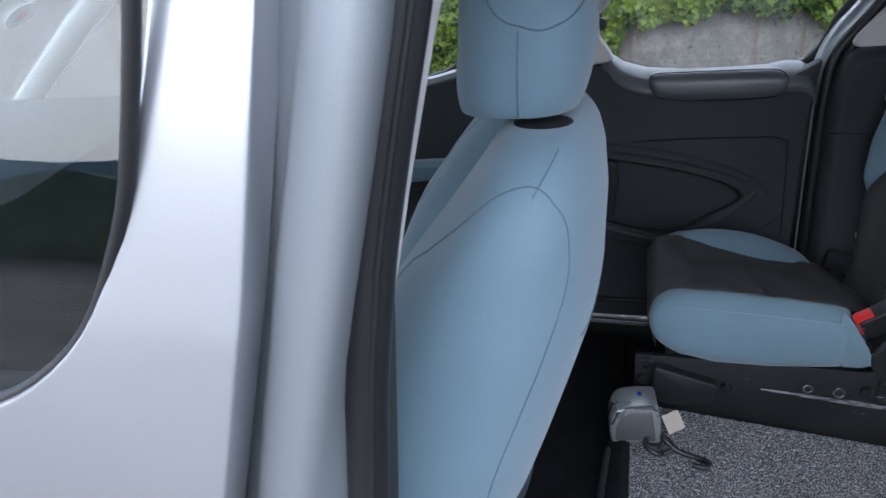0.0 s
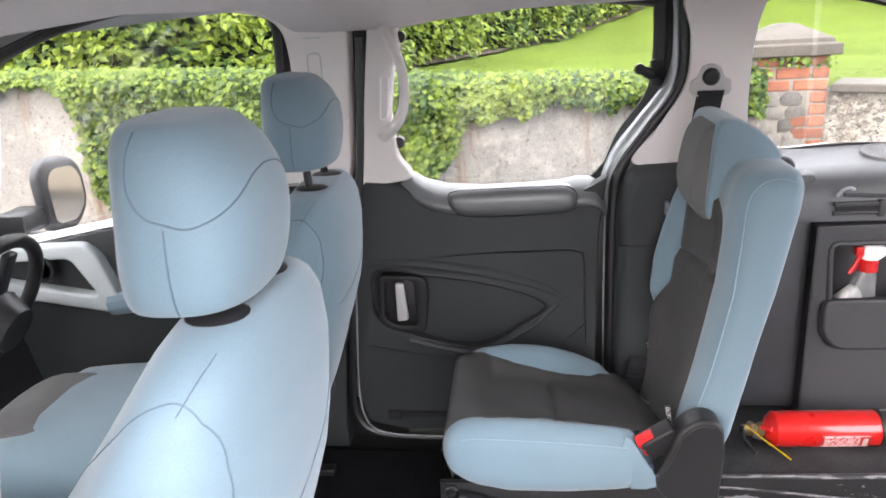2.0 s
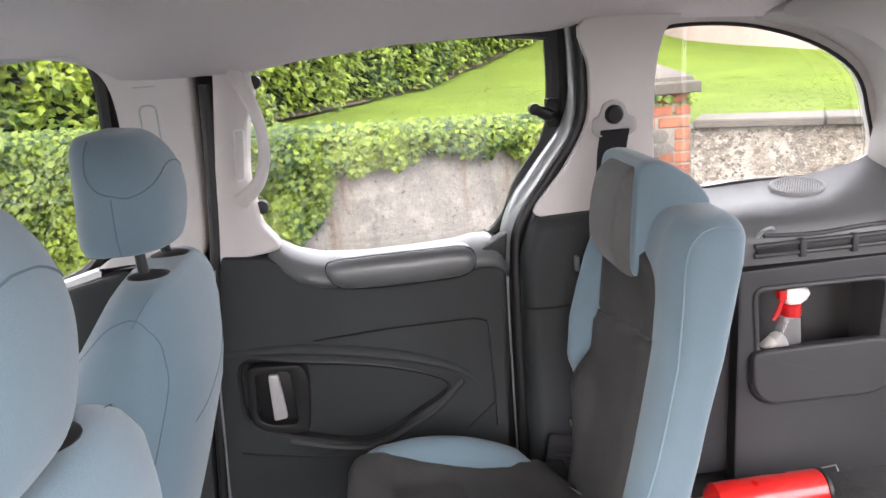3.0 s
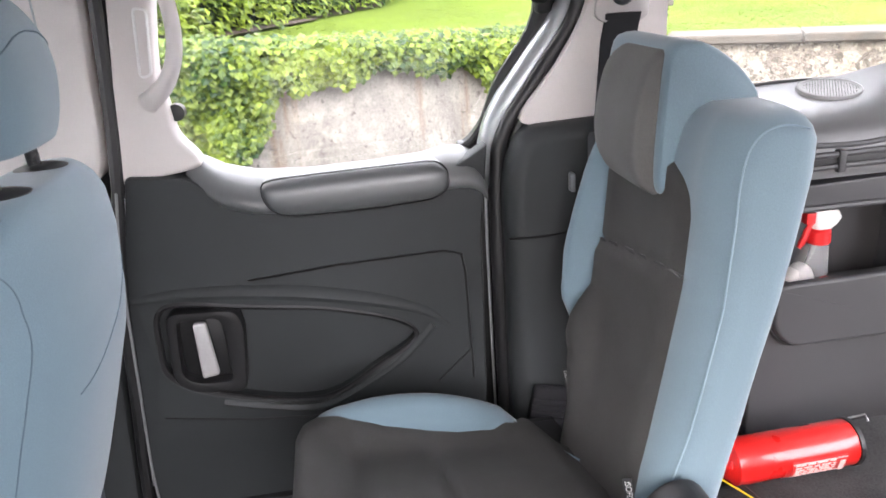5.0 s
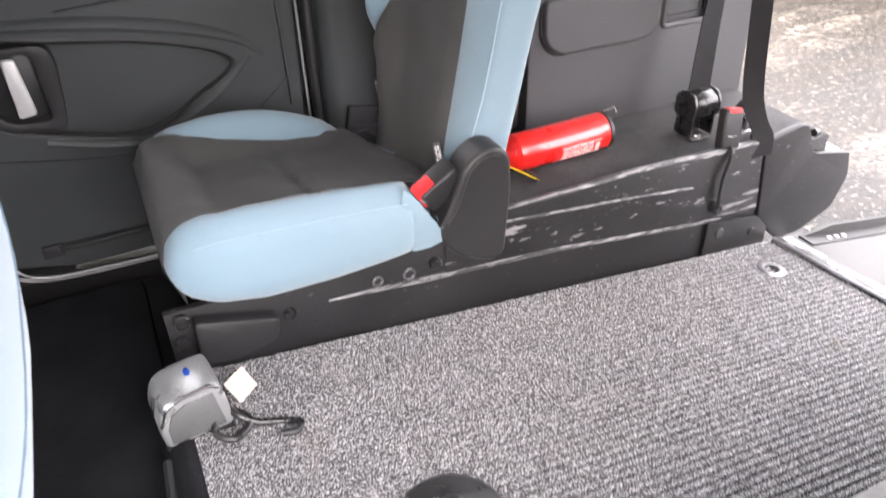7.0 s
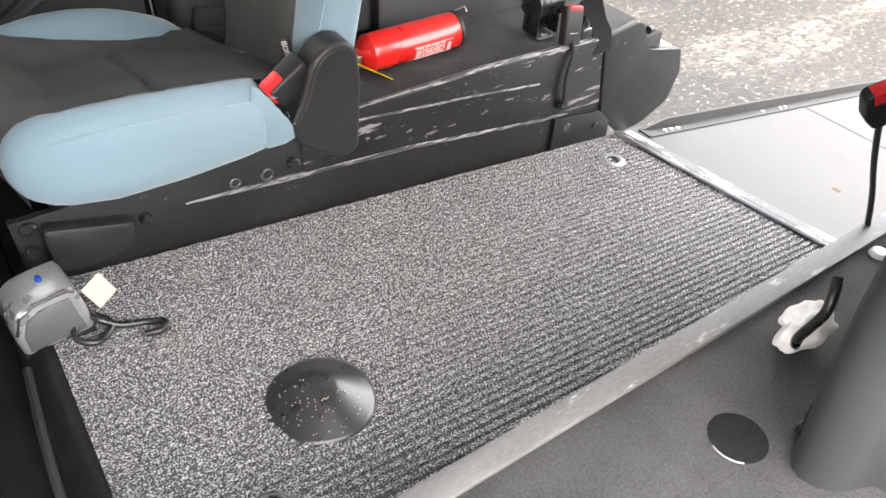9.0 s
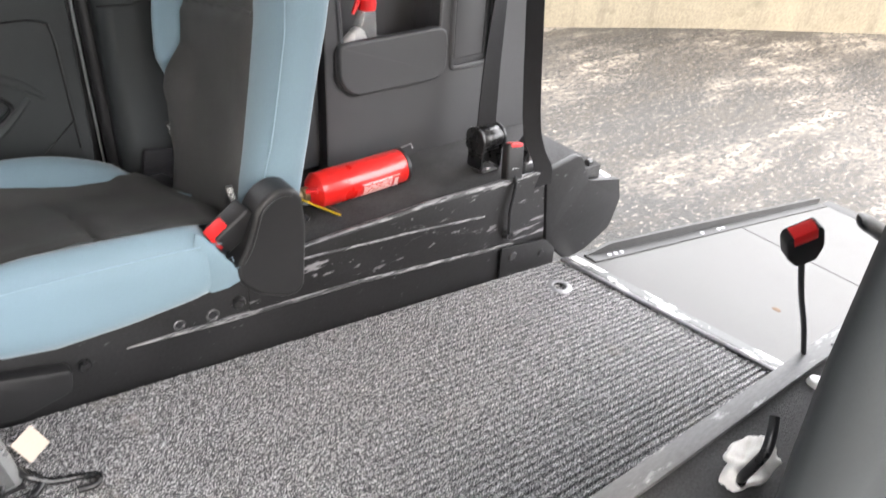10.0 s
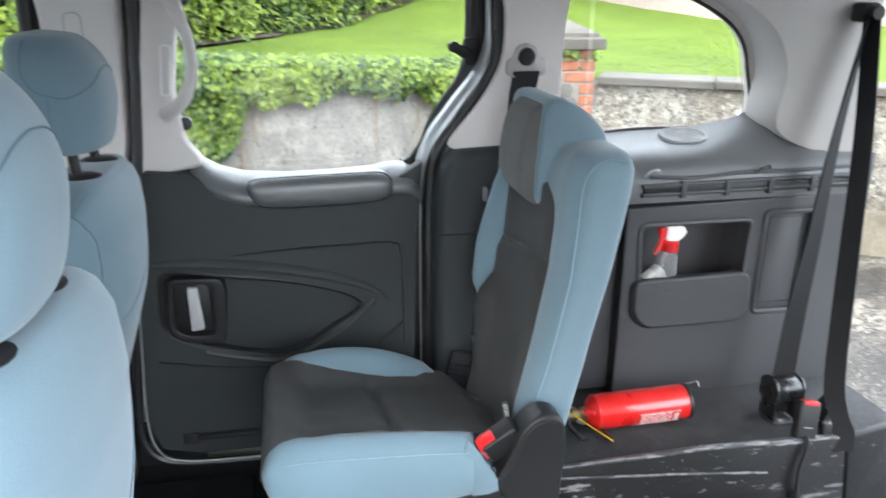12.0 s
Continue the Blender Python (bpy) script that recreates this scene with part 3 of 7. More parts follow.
while len(pos) < 40000:
    x = rng.uniform(-3.2, 2.12)
    t = left_top(x)
    z = rng.uniform(0.12, t + 0.05)
    if not ivy_low(x, z):
        continue
    y = float(np.interp(x, LX, LY))
    over = max(0.0, z - t + 0.02)
    back = rng.uniform(0, 0.24) if z > t + 0.01 else 0.0
    depth = 0.02 + 0.09 * abs(noise.noise(Vector((x * 2.5, z * 2.5, 9)))) + 0.05 * noise.noise(Vector((x * 9, z * 9, 2))) + rng.uniform(0, 0.05)
    depth = max(0.008, depth)
    pos.append((x, y - depth * (back == 0) + back, min(z, t + 0.05)))
    nrm.append((0.05, -1.0, 0.55 + 1.2 * (back > 0)))
leaf_mesh("ivy", np.array(pos), np.array(nrm), 0.032, ivy_m, "dense ivy trailing over the garden wall", "ivy", 0.5, 0.5)

pos, nrm = [], []
while len(pos) < 60:
    x, drop = rng.uniform(2.07, 2.50), rng.random() ** 2
    reach = 0.05 + 0.10 * max(0.0, noise.noise(Vector((x * 9, 0, 4)))) + 0.12 * max(0.0, (2.18 - x) / 0.1)
    pos.append((x, 4.372 + rng.uniform(-0.02, 0.03), 1.062 - reach * drop))
    nrm.append((0.05, -1.0, 0.5))
leaf_mesh("pier_ivy", np.array(pos), np.array(nrm), 0.030, ivy_m, "thin ivy sprigs under the pier cap", "ivy", 0.5, 0.5)

# grass blades on the part of the lawn in view
n = 30000
gx, gy = rng.uniform(-0.6, 5.2, n), 4.3 + 6.4 * rng.random(n) ** 1.5
keep = np.array([x > np.interp(y, [4.3, 5.25, 6.2, 7.7, 9.5, 12], [-1.5, -0.6, 0.0, 1.05, 2.35, 4]) and y > np.interp(x, [1.9, 2.33, 2.95, 3.92, 4.97], [4.5, 4.6, 4.28, 3.8, 3.2])
                 for x, y in zip(gx, gy)])
gx, gy = gx[keep], gy[keep]
n = len(gx)
gz = np.array([lawn_z(x, y) for x, y in zip(gx, gy)])
ang = rng.uniform(0, math.pi, n)
ln = rng.uniform(0.003, 0.007, n)
tri = np.stack([np.stack([gx - 0.005 * np.cos(ang), gy - 0.005 * np.sin(ang), gz], 1), np.stack([gx + 0.005 * np.cos(ang), gy + 0.005 * np.sin(ang), gz], 1),
                np.stack([gx + rng.normal(0, 0.024, n), gy + rng.normal(0, 0.024, n), gz + ln], 1)], 1).reshape(-1, 3)
me = bpy.data.meshes.new("grass")
me.from_pydata((tri * S).tolist(), [], [(3 * i, 3 * i + 1, 3 * i + 2) for i in range(n)])
me.materials.append(blade_m)
tagged(new("grass", me), "short mown grass blades on the lawn", "grass", "", "stuff")

# pale boundary wall at the far side of the lawn
solid("wall_far", wall_strip([(4.35, 13.0), (4.55, 10.8), (4.7, 9.8), (5.1, 9.1), (5.7, 8.5), (8.0, 7.9), (12.0, 7.5)], 0.85, lambda x: 3.0, 0.25, 0.01, 0.2, 8), house_m,
      "pale rendered boundary wall beyond the lawn", "garden wall", "structure")

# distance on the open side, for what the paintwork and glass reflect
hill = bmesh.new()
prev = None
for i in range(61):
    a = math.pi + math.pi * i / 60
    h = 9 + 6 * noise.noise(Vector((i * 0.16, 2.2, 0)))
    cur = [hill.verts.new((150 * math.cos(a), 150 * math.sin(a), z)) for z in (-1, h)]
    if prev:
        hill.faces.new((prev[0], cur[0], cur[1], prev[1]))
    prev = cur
solid("backdrop", hill, hill_m, "distant hills with the haze painted into their blue", "hills", "structure")
solid("far_hedge", wall_strip([(16, -12), (6, -13), (-6, -13), (-18, -11)], 0, lambda x: 1.5 + 0.3 * math.sin(x), 0.8, 0.25, 0.3, 8), far_green_m,
      "dark field hedge across the yard", "hedge", "structure")

# ---- the car: a silver wheelchair-adapted people carrier ----
car = thing("car", (0.6, 1.08, 0.0), "silver people carrier with sliding doors and lowered wheelchair floor", "car")
FLOOR = lambda x: 0.383 - 0.109 * (x - 0.70)  # the lowered floor falls to the rear
SKEW = lambda y: 0.152 * (1.31 - y)  # the rear edge of the well runs a little askew
YN = 0.36


def groove(pts, y, parent, r=0.0022, mat=rubber, name="seam"):
    return part(name, tube([(x, y, z) for x, z in pts], r, 6), mat, parent)


# far sliding door
door_cut = [(0.385, 1.045), (0.352, 0.86), (0.322, 0.45), (0.35, 0.36), (0.45, 0.335), (0.93, 0.335), (0.948, 0.45), (0.955, 0.90), (0.972, 1.045),
            (0.93, 1.020), (0.885, 1.000), (0.75, 0.990), (0.60, 0.986), (0.53, 1.000), (0.475, 1.036)]
scoop = smooth_line([(0.405, 0.815), (0.53, 0.800), (0.68, 0.775), (0.80, 0.735), (0.825, 0.695), (0.76, 0.650), (0.645, 0.593), (0.48, 0.628), (0.395, 0.675), (0.385, 0.74)], 5)


def door_bulge(x, y, z):
    """The door card swells gently into the cabin towards its foot and belt line."""
    return (x, y - 0.012 * math.sin(math.pi * min(1, max(0, (z - 0.33) / 0.7))) * (y < 1.77), z)


sliding = even(part("sliding_door", plate(door_cut, "y", 1.752, 1.79, [scoop], 0.006, shape=door_bulge), soft_black, car, "closed sliding door with black inner panel"))
part("scoop", plate([(p[0] * 1.0, p[1]) for p in scoop], "y", 1.774, 1.784, shape=door_bulge), soft_black, sliding, "hollow behind the door pull")
part("scoop_rim", tube([(p[0], 1.747, p[1]) for p in scoop], 0.0065, 8, True), black_plastic, sliding, "raised rim round the hollow")
arch = smooth_line([(0.335, 0.835), (0.45, 0.838), (0.60, 0.822), (0.74, 0.792), (0.84, 0.755), (0.885, 0.715)], 6, False)
part("arch_moulding", tube([(x, 1.748, z) for x, z in arch], [0.010 + 0.010 * math.sin(math.pi * i / (len(arch) - 1)) for i in range(len(arch))], 10, flat=0.6), soft_black, sliding)
lower = smooth_line([(0.475, 0.618), (0.56, 0.594), (0.64, 0.582), (0.70, 0.602), (0.79, 0.655), (0.855, 0.72)], 6, False)
part("pull_moulding", tube([(x, 1.746, z) for x, z in lower], 0.011, 10, flat=0.7), soft_black, sliding)
groove([(0.55, 0.848), (0.70, 0.858), (0.885, 0.862), (0.915, 0.852), (0.92, 0.82), (0.925, 0.60)], 1.7405, sliding)
groove([(0.37, 0.600), (0.52, 0.572), (0.66, 0.558)], 1.741, sliding)
groove([(0.925, 0.66), (0.86, 0.60)], 1.741, sliding)
TOP = [(0.495, 1.062), (0.521, 1.054), (0.551, 1.036), (0.599, 1.022), (0.685, 1.016), (0.785, 1.018), (0.868, 1.023), (0.905, 1.031), (0.940, 1.029), (0.955, 1.018), (0.966, 1.000)]
belt = []
for x in np.linspace(0.497, 0.966, 44):
    zt = table(x, TOP)[0]
    near = min(1.0, max(0.0, (x - 0.497) / 0.075)) ** 0.6 * min(1.0, 0.3 + max(0.0, (0.966 - x) / 0.025)) ** 0.5
    belt.append([(x, 1.790 + (y - 1.790) * (0.62 + 0.38 * near), zt + dz) for y, dz in ((1.790, 0.001), (1.768, 0.001), (1.752, -0.002), (1.737, -0.008), (1.722, -0.016), (1.711, -0.025), (1.704, -0.035), (1.703, -0.044), (1.710, -0.054), (1.790, -0.056))])
part("belt_sill", loft(belt), sill_grey, sliding, "satin grey sill below the window", 60)
PAD = [(0.609, 1.009, 1.002), (0.612, 1.016, 0.990), (0.620, 1.019, 0.977), (0.634, 1.021, 0.967), (0.650, 1.0215, 0.963), (0.70, 1.023, 0.961), (0.80, 1.025, 0.962), (0.865, 1.026, 0.966), (0.882, 1.024, 0.970), (0.892, 1.018, 0.976), (0.898, 1.010, 0.986), (0.900, 1.001, 0.995)]
pad, upper, under = [], [], []
for i in range(49):
    q = -1 + 2 * i / 48
    x = 0.7545 + 0.1453 * math.copysign(1 - (1 - abs(q)) ** 1.8, q)
    zt, zb = table(x, PAD)
    e = max(0.04, 1 - abs(q) ** 12)
    zm, h = (zt + zb) / 2, (zt - zb) / 2
    pad.append([(x, 1.712 + (y - 1.712) * e, zm + h * v) for y, v in ((1.744, 0.99), (1.716, 1.0), (1.704, 0.92), (1.696, 0.66), (1.6925, 0.2), (1.6925, -0.35), (1.695, -0.80), (1.701, -0.95), (1.712, -1.0))])
    upper.append((x, 1.709, zt + 0.0012))
    under.append((x, 1.7025, zb - 0.001))
arm_pad = part("arm_pad", loft(pad), grey_pad, sliding, "padded elbow rest below the window", 75)
part("pad_seam", tube(upper + under[::-1], 0.0016, 6, True), rubber, arm_pad)
bezel = part("handle_bezel", plate(rounded([(0.405, 0.802), (0.520, 0.797), (0.530, 0.760), (0.518, 0.634), (0.425, 0.646), (0.398, 0.672)], 0.020), "y", 1.738, 1.772,
                                   [rounded([(0.421, 0.788), (0.494, 0.785), (0.498, 0.658), (0.438, 0.662), (0.414, 0.680)], 0.016)], 0.003), black_plastic, sliding)
lever = plate(rounded([(0.447, 0.781), (0.469, 0.780), (0.477, 0.676), (0.447, 0.672)], 0.007), "y", 1.735, 1.748, bevel=0.004, seg=3)
part("handle_lever", lever, lever_silver, bezel, "satin silver release lever")
part("handle_back", box(0.415, 0.500, 1.764, 1.772, 0.655, 0.79, 0.002), rubber, bezel)
part("lower_guide", joined(box(0.43, 0.80, 1.735, 1.757, 0.385, 0.397), box(0.40, 0.44, 1.742, 1.757, 0.372, 0.40)), black_plastic, sliding)
# upper door frame with its window
win = smooth_line([(0.482, 1.395), (0.56, 1.428), (0.70, 1.437), (0.90, 1.432), (1.07, 1.418), (1.086, 1.395), (1.080, 1.23), (1.02, 1.135), (0.955, 1.036), (0.88, 1.016),
                   (0.75, 1.007), (0.60, 1.005), (0.51, 1.036), (0.465, 1.10), (0.457, 1.25)], 4)
frame_cut = rounded([(0.405, 1.40), (0.47, 1.445), (0.70, 1.455), (1.145, 1.443), (1.150, 1.40), (1.145, 1.235), (1.025, 1.045), (0.955, 1.0), (0.62, 0.99), (0.40, 1.0)], 0.02)
part("window_frame", plate(frame_cut, "y", 1.786, 1.83, [win], 0.003), black_plastic, sliding, "black metal frame round the window")
part("window_gasket", tube([(x, 1.788, z) for x, z in win], [0.0055 + 0.012 * max(0, min(1, (x - 0.93) / 0.04)) * min(1, max(0, (z - 1.05) / 0.05)) for x, z in win], 8, True), rubber, sliding, "black rubber window gasket")
pane = part("window_pane", plate(win, "y", 1.806, 1.810), window_glass, sliding, "clear sliding door window")
pane.visible_shadow = False
part("window_latch", joined(lathe([(0.0, 0), (0.011, 0.003), (0.012, 0.016), (0.0, 0.020)], (1.036, 1.728, 1.274), "y", 14),
                            tube([(1.040, 1.742, 1.272), (1.062, 1.750, 1.262), (1.080, 1.772, 1.256)], [0.010, 0.013, 0.010], 10),
                            box(1.066, 1.092, 1.764, 1.792, 1.232, 1.290, 0.005)), black_plastic, sliding, "black pop-out window catch")
# pale trim with grab handle at the front edge of the door
grip_cut = smooth_line([(0.404, 1.031), (0.423, 1.213), (0.443, 1.378), (0.450, 1.45), (0.53, 1.45), (0.510, 1.383), (0.512, 1.347), (0.500, 1.312), (0.491, 1.271), (0.482, 1.197), (0.485, 1.165), (0.490, 1.129), (0.494, 1.097), (0.519, 1.062),
                        (0.517, 1.046), (0.46, 1.036)], 5)
grip_trim = part("grip_trim", plate(grip_cut, "y", 1.735, 1.784, [], 0.0060, 3), beige, sliding, "pale door trim with grab handle", 60)
grip_line = smooth_line([(0.482, 1.738, 1.385), (0.494, 1.724, 1.362), (0.509, 1.704, 1.336), (0.521, 1.695, 1.303), (0.526, 1.691, 1.262), (0.521, 1.695, 1.221), (0.506, 1.705, 1.188), (0.486, 1.720, 1.166), (0.464, 1.738, 1.150)], 5, False)
part("grab_handle", tube(grip_line, [0.0165 - 0.0055 * math.sin(math.pi * i / (len(grip_line) - 1)) ** 0.7 for i in range(len(grip_line))], 14), beige, grip_trim, "curved pale grab handle")
part("handle_recess", tube([(x, 1.7345, z) for x, z in rounded([(0.468, 1.283), (0.486, 1.281), (0.476, 1.189), (0.460, 1.187)], 0.007)], 0.0022, 8, True), white_plastic, grip_trim, "pale rim behind the handle")
for x, z in ((0.495, 1.128), (0.512, 1.365)):
    part("bump_stop", lathe([(0, 0), (0.013, 0.002), (0.013, 0.022), (0, 0.024)], (x, 1.758, z), "y", 14), rubber, sliding)
# rubber seal round the door opening
seal = smooth_line([(0.408, 1.40), (0.395, 1.22), (0.378, 1.045), (0.348, 0.86), (0.330, 0.65), (0.313, 0.45), (0.325, 0.375), (0.375, 0.335), (0.50, 0.322), (0.75, 0.318), (0.96, 0.318)], 6, False)
front_seal = part("front_seal", tube([(x, 1.738, z) for x, z in seal], 0.010, 8), rubber, car, "black rubber door seal")
lip = smooth_line([(0.378, 1.03), (0.360, 0.90), (0.345, 0.68), (0.334, 0.47), (0.350, 0.378), (0.400, 0.345), (0.52, 0.336), (0.75, 0.332), (0.95, 0.332)], 6, False)
seal_lip = part("seal_lip", tube([(x, 1.722, z) for x, z in lip], 0.0023, 8), lip_grey, car, "pale lip on the door seal")
rear_seal = smooth_line([(1.105, 1.44), (1.112, 1.36), (1.107, 1.24), (1.045, 1.145), (0.983, 1.055), (0.968, 0.97), (0.966, 0.75), (0.968, 0.50), (0.97, 0.33)], 6, False)
part("rear_seal", tube([(x + 0.018, 1.742, z) for x, z in rear_seal], 0.013, 10), rubber, car, "black rubber door seal")
jamb_line = [q for q in rear_seal if q[1] > 0.42]
part("pillar_jamb", tube([(x + 0.004, 1.766, z) for x, z in jamb_line], [float(np.interp(z, [0.3, 0.95, 1.03, 1.10, 1.22, 1.30, 1.44], [0.0022, 0.0028, 0.018, 0.025, 0.020, 0.009, 0.006])) for x, z in jamb_line], 12), bright_jamb, car, "painted door jamb strip")
part("jamb_seal", tube([(x + 0.036, 1.733, z) for x, z in rear_seal[6:]], 0.007, 8), rubber, car)
part("pillar_core", box(0.30, 0.435, 1.803, 1.835, 0.99, 1.47, 0.004), rubber, car)
part("jamb_foot", box(0.27, 0.46, 1.797, 1.8005, 0.30, 0.44, 0.001), rubber, car)
part("jamb_back", box(0.935, 1.06, 1.792, 1.830, 0.33, 1.03, 0.004), rubber, car)

DOOR = Matrix.Translation((0.045, -0.033, 0.0816)) @ Matrix.Diagonal((0.95, 1, 0.92, 1))
UNMOVED = ("belt_sill", "arm_pad", "pad_seam", "window_frame", "window_gasket", "window_pane", "window_latch", "grip_trim", "grab_handle", "handle_recess", "bump_stop")
for ob in (sliding, *sliding.children_recursive):
    if ob.name.split(".")[0] not in UNMOVED:
        shift_one(ob, DOOR)
for ob in (front_seal, seal_lip):
    shift_one(ob, DOOR)

# far B pillar and front door
even(part("b_pillar_trim", plate(smooth_line([(0.175, 1.040), (0.232, 1.09), (0.254, 1.20), (0.262, 1.33), (0.236, 1.408), (0.140, 1.436), (0.03, 1.448), (0.03, 1.48), (0.30, 1.48), (0.395, 1.475), (0.402, 1.42), (0.392, 1.22), (0.372, 1.045), (0.30, 1.04), (0.20, 1.035)], 5), "y", 1.735, 1.80, bevel=0.008), beige, car, "pale grey pillar trim with belt slot"))
part("belt_slot", tube([(x, 1.7345, z) for x, z in rounded([(0.305, 1.34), (0.335, 1.34), (0.335, 1.255), (0.305, 1.255)], 0.012)], 0.0016, 6, True), grey_trim, car)
part("slot_cap", box(0.300, 0.340, 1.7335, 1.737, 1.372, 1.3745, 0), grey_trim, car)
part("b_pillar_lower", plate([(0.25, 1.042), (0.372, 1.042), (0.345, 0.80), (0.312, 0.40), (0.315, 0.33), (0.17, 0.33), (0.20, 0.40)], "y", 1.725, 1.80, bevel=0.01), soft_black, car, "black lower pillar trim")
fwin = smooth_line([(-0.64, 0.885), (-0.66, 1.12), (-0.53, 1.32), (-0.36, 1.40), (-0.21, 1.44), (-0.05, 1.465), (0.11, 1.47), (0.19, 1.45), (0.222, 1.40), (0.222, 1.30), (0.212, 1.14), (0.150, 1.040), (0.05, 1.000), (-0.20, 0.955), (-0.45, 0.910)], 4)
far_front_door = part("front_door", plate(rounded([(-0.82, 0.36), (-0.86, 0.95), (-0.70, 1.18), (-0.55, 1.355), (-0.2, 1.475), (0.15, 1.50), (0.245, 1.46), (0.245, 1.05), (0.21, 0.40)], 0.02), "y", 1.80, 1.86, [fwin], 0.003), black_plastic, car, "closed front door with dark inner frame")
part("front_gasket", tube([(x, 1.790, z) for x, z in fwin], 0.011, 8, True), rubber, far_front_door)
part("front_pane", plate(fwin, "y", 1.822, 1.826), window_glass, far_front_door, "clear front door window").visible_shadow = False
even(part("front_card", plate(rounded([(-0.80, 0.36), (-0.80, 0.85), (-0.45, 0.905), (-0.20, 0.950), (0.05, 0.992), (0.235, 1.035), (0.225, 0.85), (0.20, 0.38)], 0.02), "y", 1.745, 1.798, bevel=0.01), soft_black, far_front_door, "black front door card"))
part("front_sill", tube(smooth_line([(-0.66, 1.775, 0.875), (-0.45, 1.775, 0.908), (-0.20, 1.775, 0.952), (0.05, 1.775, 0.992), (0.17, 1.775, 1.022)], 5, False), 0.016, 8), jamb_paint, far_front_door)
part("armrest", tube(smooth_line([(-0.26, 1.722, 0.748), (-0.15, 1.716, 0.765), (0.05, 1.716, 0.783), (0.20, 1.725, 0.788)], 5, False), 0.028, 10, flat=1.1), blue_cloth, far_front_door, "blue fabric armrest")
part("door_pull", plate(rounded([(-0.57, 0.905), (-0.31, 0.912), (-0.275, 0.882), (-0.225, 0.748), (-0.25, 0.728), (-0.57, 0.782)], 0.02), "y", 1.708, 1.752, [rounded([(-0.55, 0.867), (-0.345, 0.875), (-0.285, 0.773), (-0.55, 0.817)], 0.02)], 0.008, 3), grey_trim, far_front_door, "pale grey pull handle surround")
part("vent_ring", lathe([(0.032, -0.012), (0.036, 0.0), (0.028, 0.006), (0.024, -0.012)], (-0.42, 1.715, 0.850), "y", 18), black_plastic, far_front_door)
MM = Matrix.Translation((-0.530, 1.988, 0.970)) @ Matrix.Rotation(radians(-22), 4, "Z") @ Matrix.Translation((0, 0.034, 0)) @ Matrix.Diagonal((1.12, 0.76, 1.06, 1))
shell = rounded([(-0.085, -0.095), (-0.095, 0.06), (-0.06, 0.10), (0.05, 0.10), (0.09, 0.06), (0.092, -0.04), (0.03, -0.10)], 0.03)
door_mirror = part("door_mirror", moved(plate(shell, "x", -0.05, 0.0, bevel=0.014, seg=3), MM), rubber, car, "black door mirror housing")
part("mirror_glass", moved(plate(rounded([(-0.072, -0.080), (-0.080, 0.052), (-0.05, 0.083), (0.042, 0.083), (0.074, 0.05), (0.076, -0.034), (0.022, -0.083)], 0.026), "x", 0.002, 0.006), MM @ Matrix.Diagonal((1, 0.90, 0.90, 1))), mirror_m, door_mirror)
part("mirror_arm", box(-0.64, -0.55, 1.86, 1.98, 0.89, 0.95, 0.01), black_plastic, door_mirror)

# C pillar trim, lower cabin side and quarter panel on the far side
even(part("c_pillar_trim", plate(smooth_line([(1.130, 1.432), (1.138, 1.34), (1.132, 1.245), (1.085, 1.16), (1.022, 1.078), (1.08, 1.066), (1.18, 1.070), (1.262, 1.085), (1.262, 1.20), (1.268, 1.33), (1.285, 1.40), (1.31, 1.435)], 5), "y", 1.715, 1.78, bevel=0.003, seg=2), beige, car, "pale grey pillar trim"))
even(part("lower_c_trim", plate(rounded([(0.990, 0.36), (0.990, 0.99), (1.018, 1.068), (1.37, 1.080), (1.37, 0.36)], 0.03), "y", 1.685, 1.78, bevel=0.03, seg=4), soft_black, car, "black panel between door and load bay"))
groove(smooth_line([(0.99, 0.890), (1.05, 0.888), (1.10, 0.893), (1.20, 0.918)], 5, False), 1.6845, car, 0.002)
qwin = smooth_line([(1.268, 1.098), (1.266, 1.31), (1.283, 1.385), (1.33, 1.408), (1.47, 1.400), (1.60, 1.362), (1.70, 1.300), (1.738, 1.22), (1.738, 1.098), (1.50, 1.086)], 5)
quarter = part("quarter_panel", plate(rounded([(1.25, 1.02), (1.25, 1.44), (1.40, 1.445), (1.62, 1.43), (1.95, 1.40), (1.99, 1.02)], 0.01), "y", 1.782, 1.806, [qwin], 0.003), beige, car, "pale grey trim round the quarter window")
part("quarter_gasket", tube([(x, 1.784, z) for x, z in qwin], 0.0042, 10, True), rubber, quarter)
part("quarter_pane", plate(qwin, "y", 1.808, 1.812), window_glass, quarter, "clear fixed quarter window").visible_shadow = False
part("d_pillar_trim", plate(smooth_line([(1.748, 1.10), (1.752, 1.22), (1.71, 1.31), (1.61, 1.375), (1.48, 1.418), (1.60, 1.47), (1.80, 1.48), (1.93, 1.44), (1.97, 1.20), (1.975, 1.045), (1.86, 1.045)], 5), "y", 1.66, 1.778, bevel=0.004, seg=2,
                            shape=lambda x, y, z: (x, y - 0.05 * max(0, (x - 1.7)) * (y < 1.75), z)), rear_trim_grey, car, "grey rear pillar trim")
# load bay lining
pocket = rounded([(1.392, 0.918), (1.652, 0.918), (1.648, 0.785), (1.40, 0.785)], 0.02)
panel = rounded([(1.682, 0.932), (1.80, 0.932), (1.80, 0.698), (1.684, 0.698)], 0.012)
bay = even(part("load_bay_lining", plate([(1.362, 0.495), (1.362, 0.955), (1.918, 0.968), (1.948, 0.495)], "y", 1.555, 1.60, [pocket, panel], 0.005), charcoal_trim, car, "charcoal plastic load bay lining"))
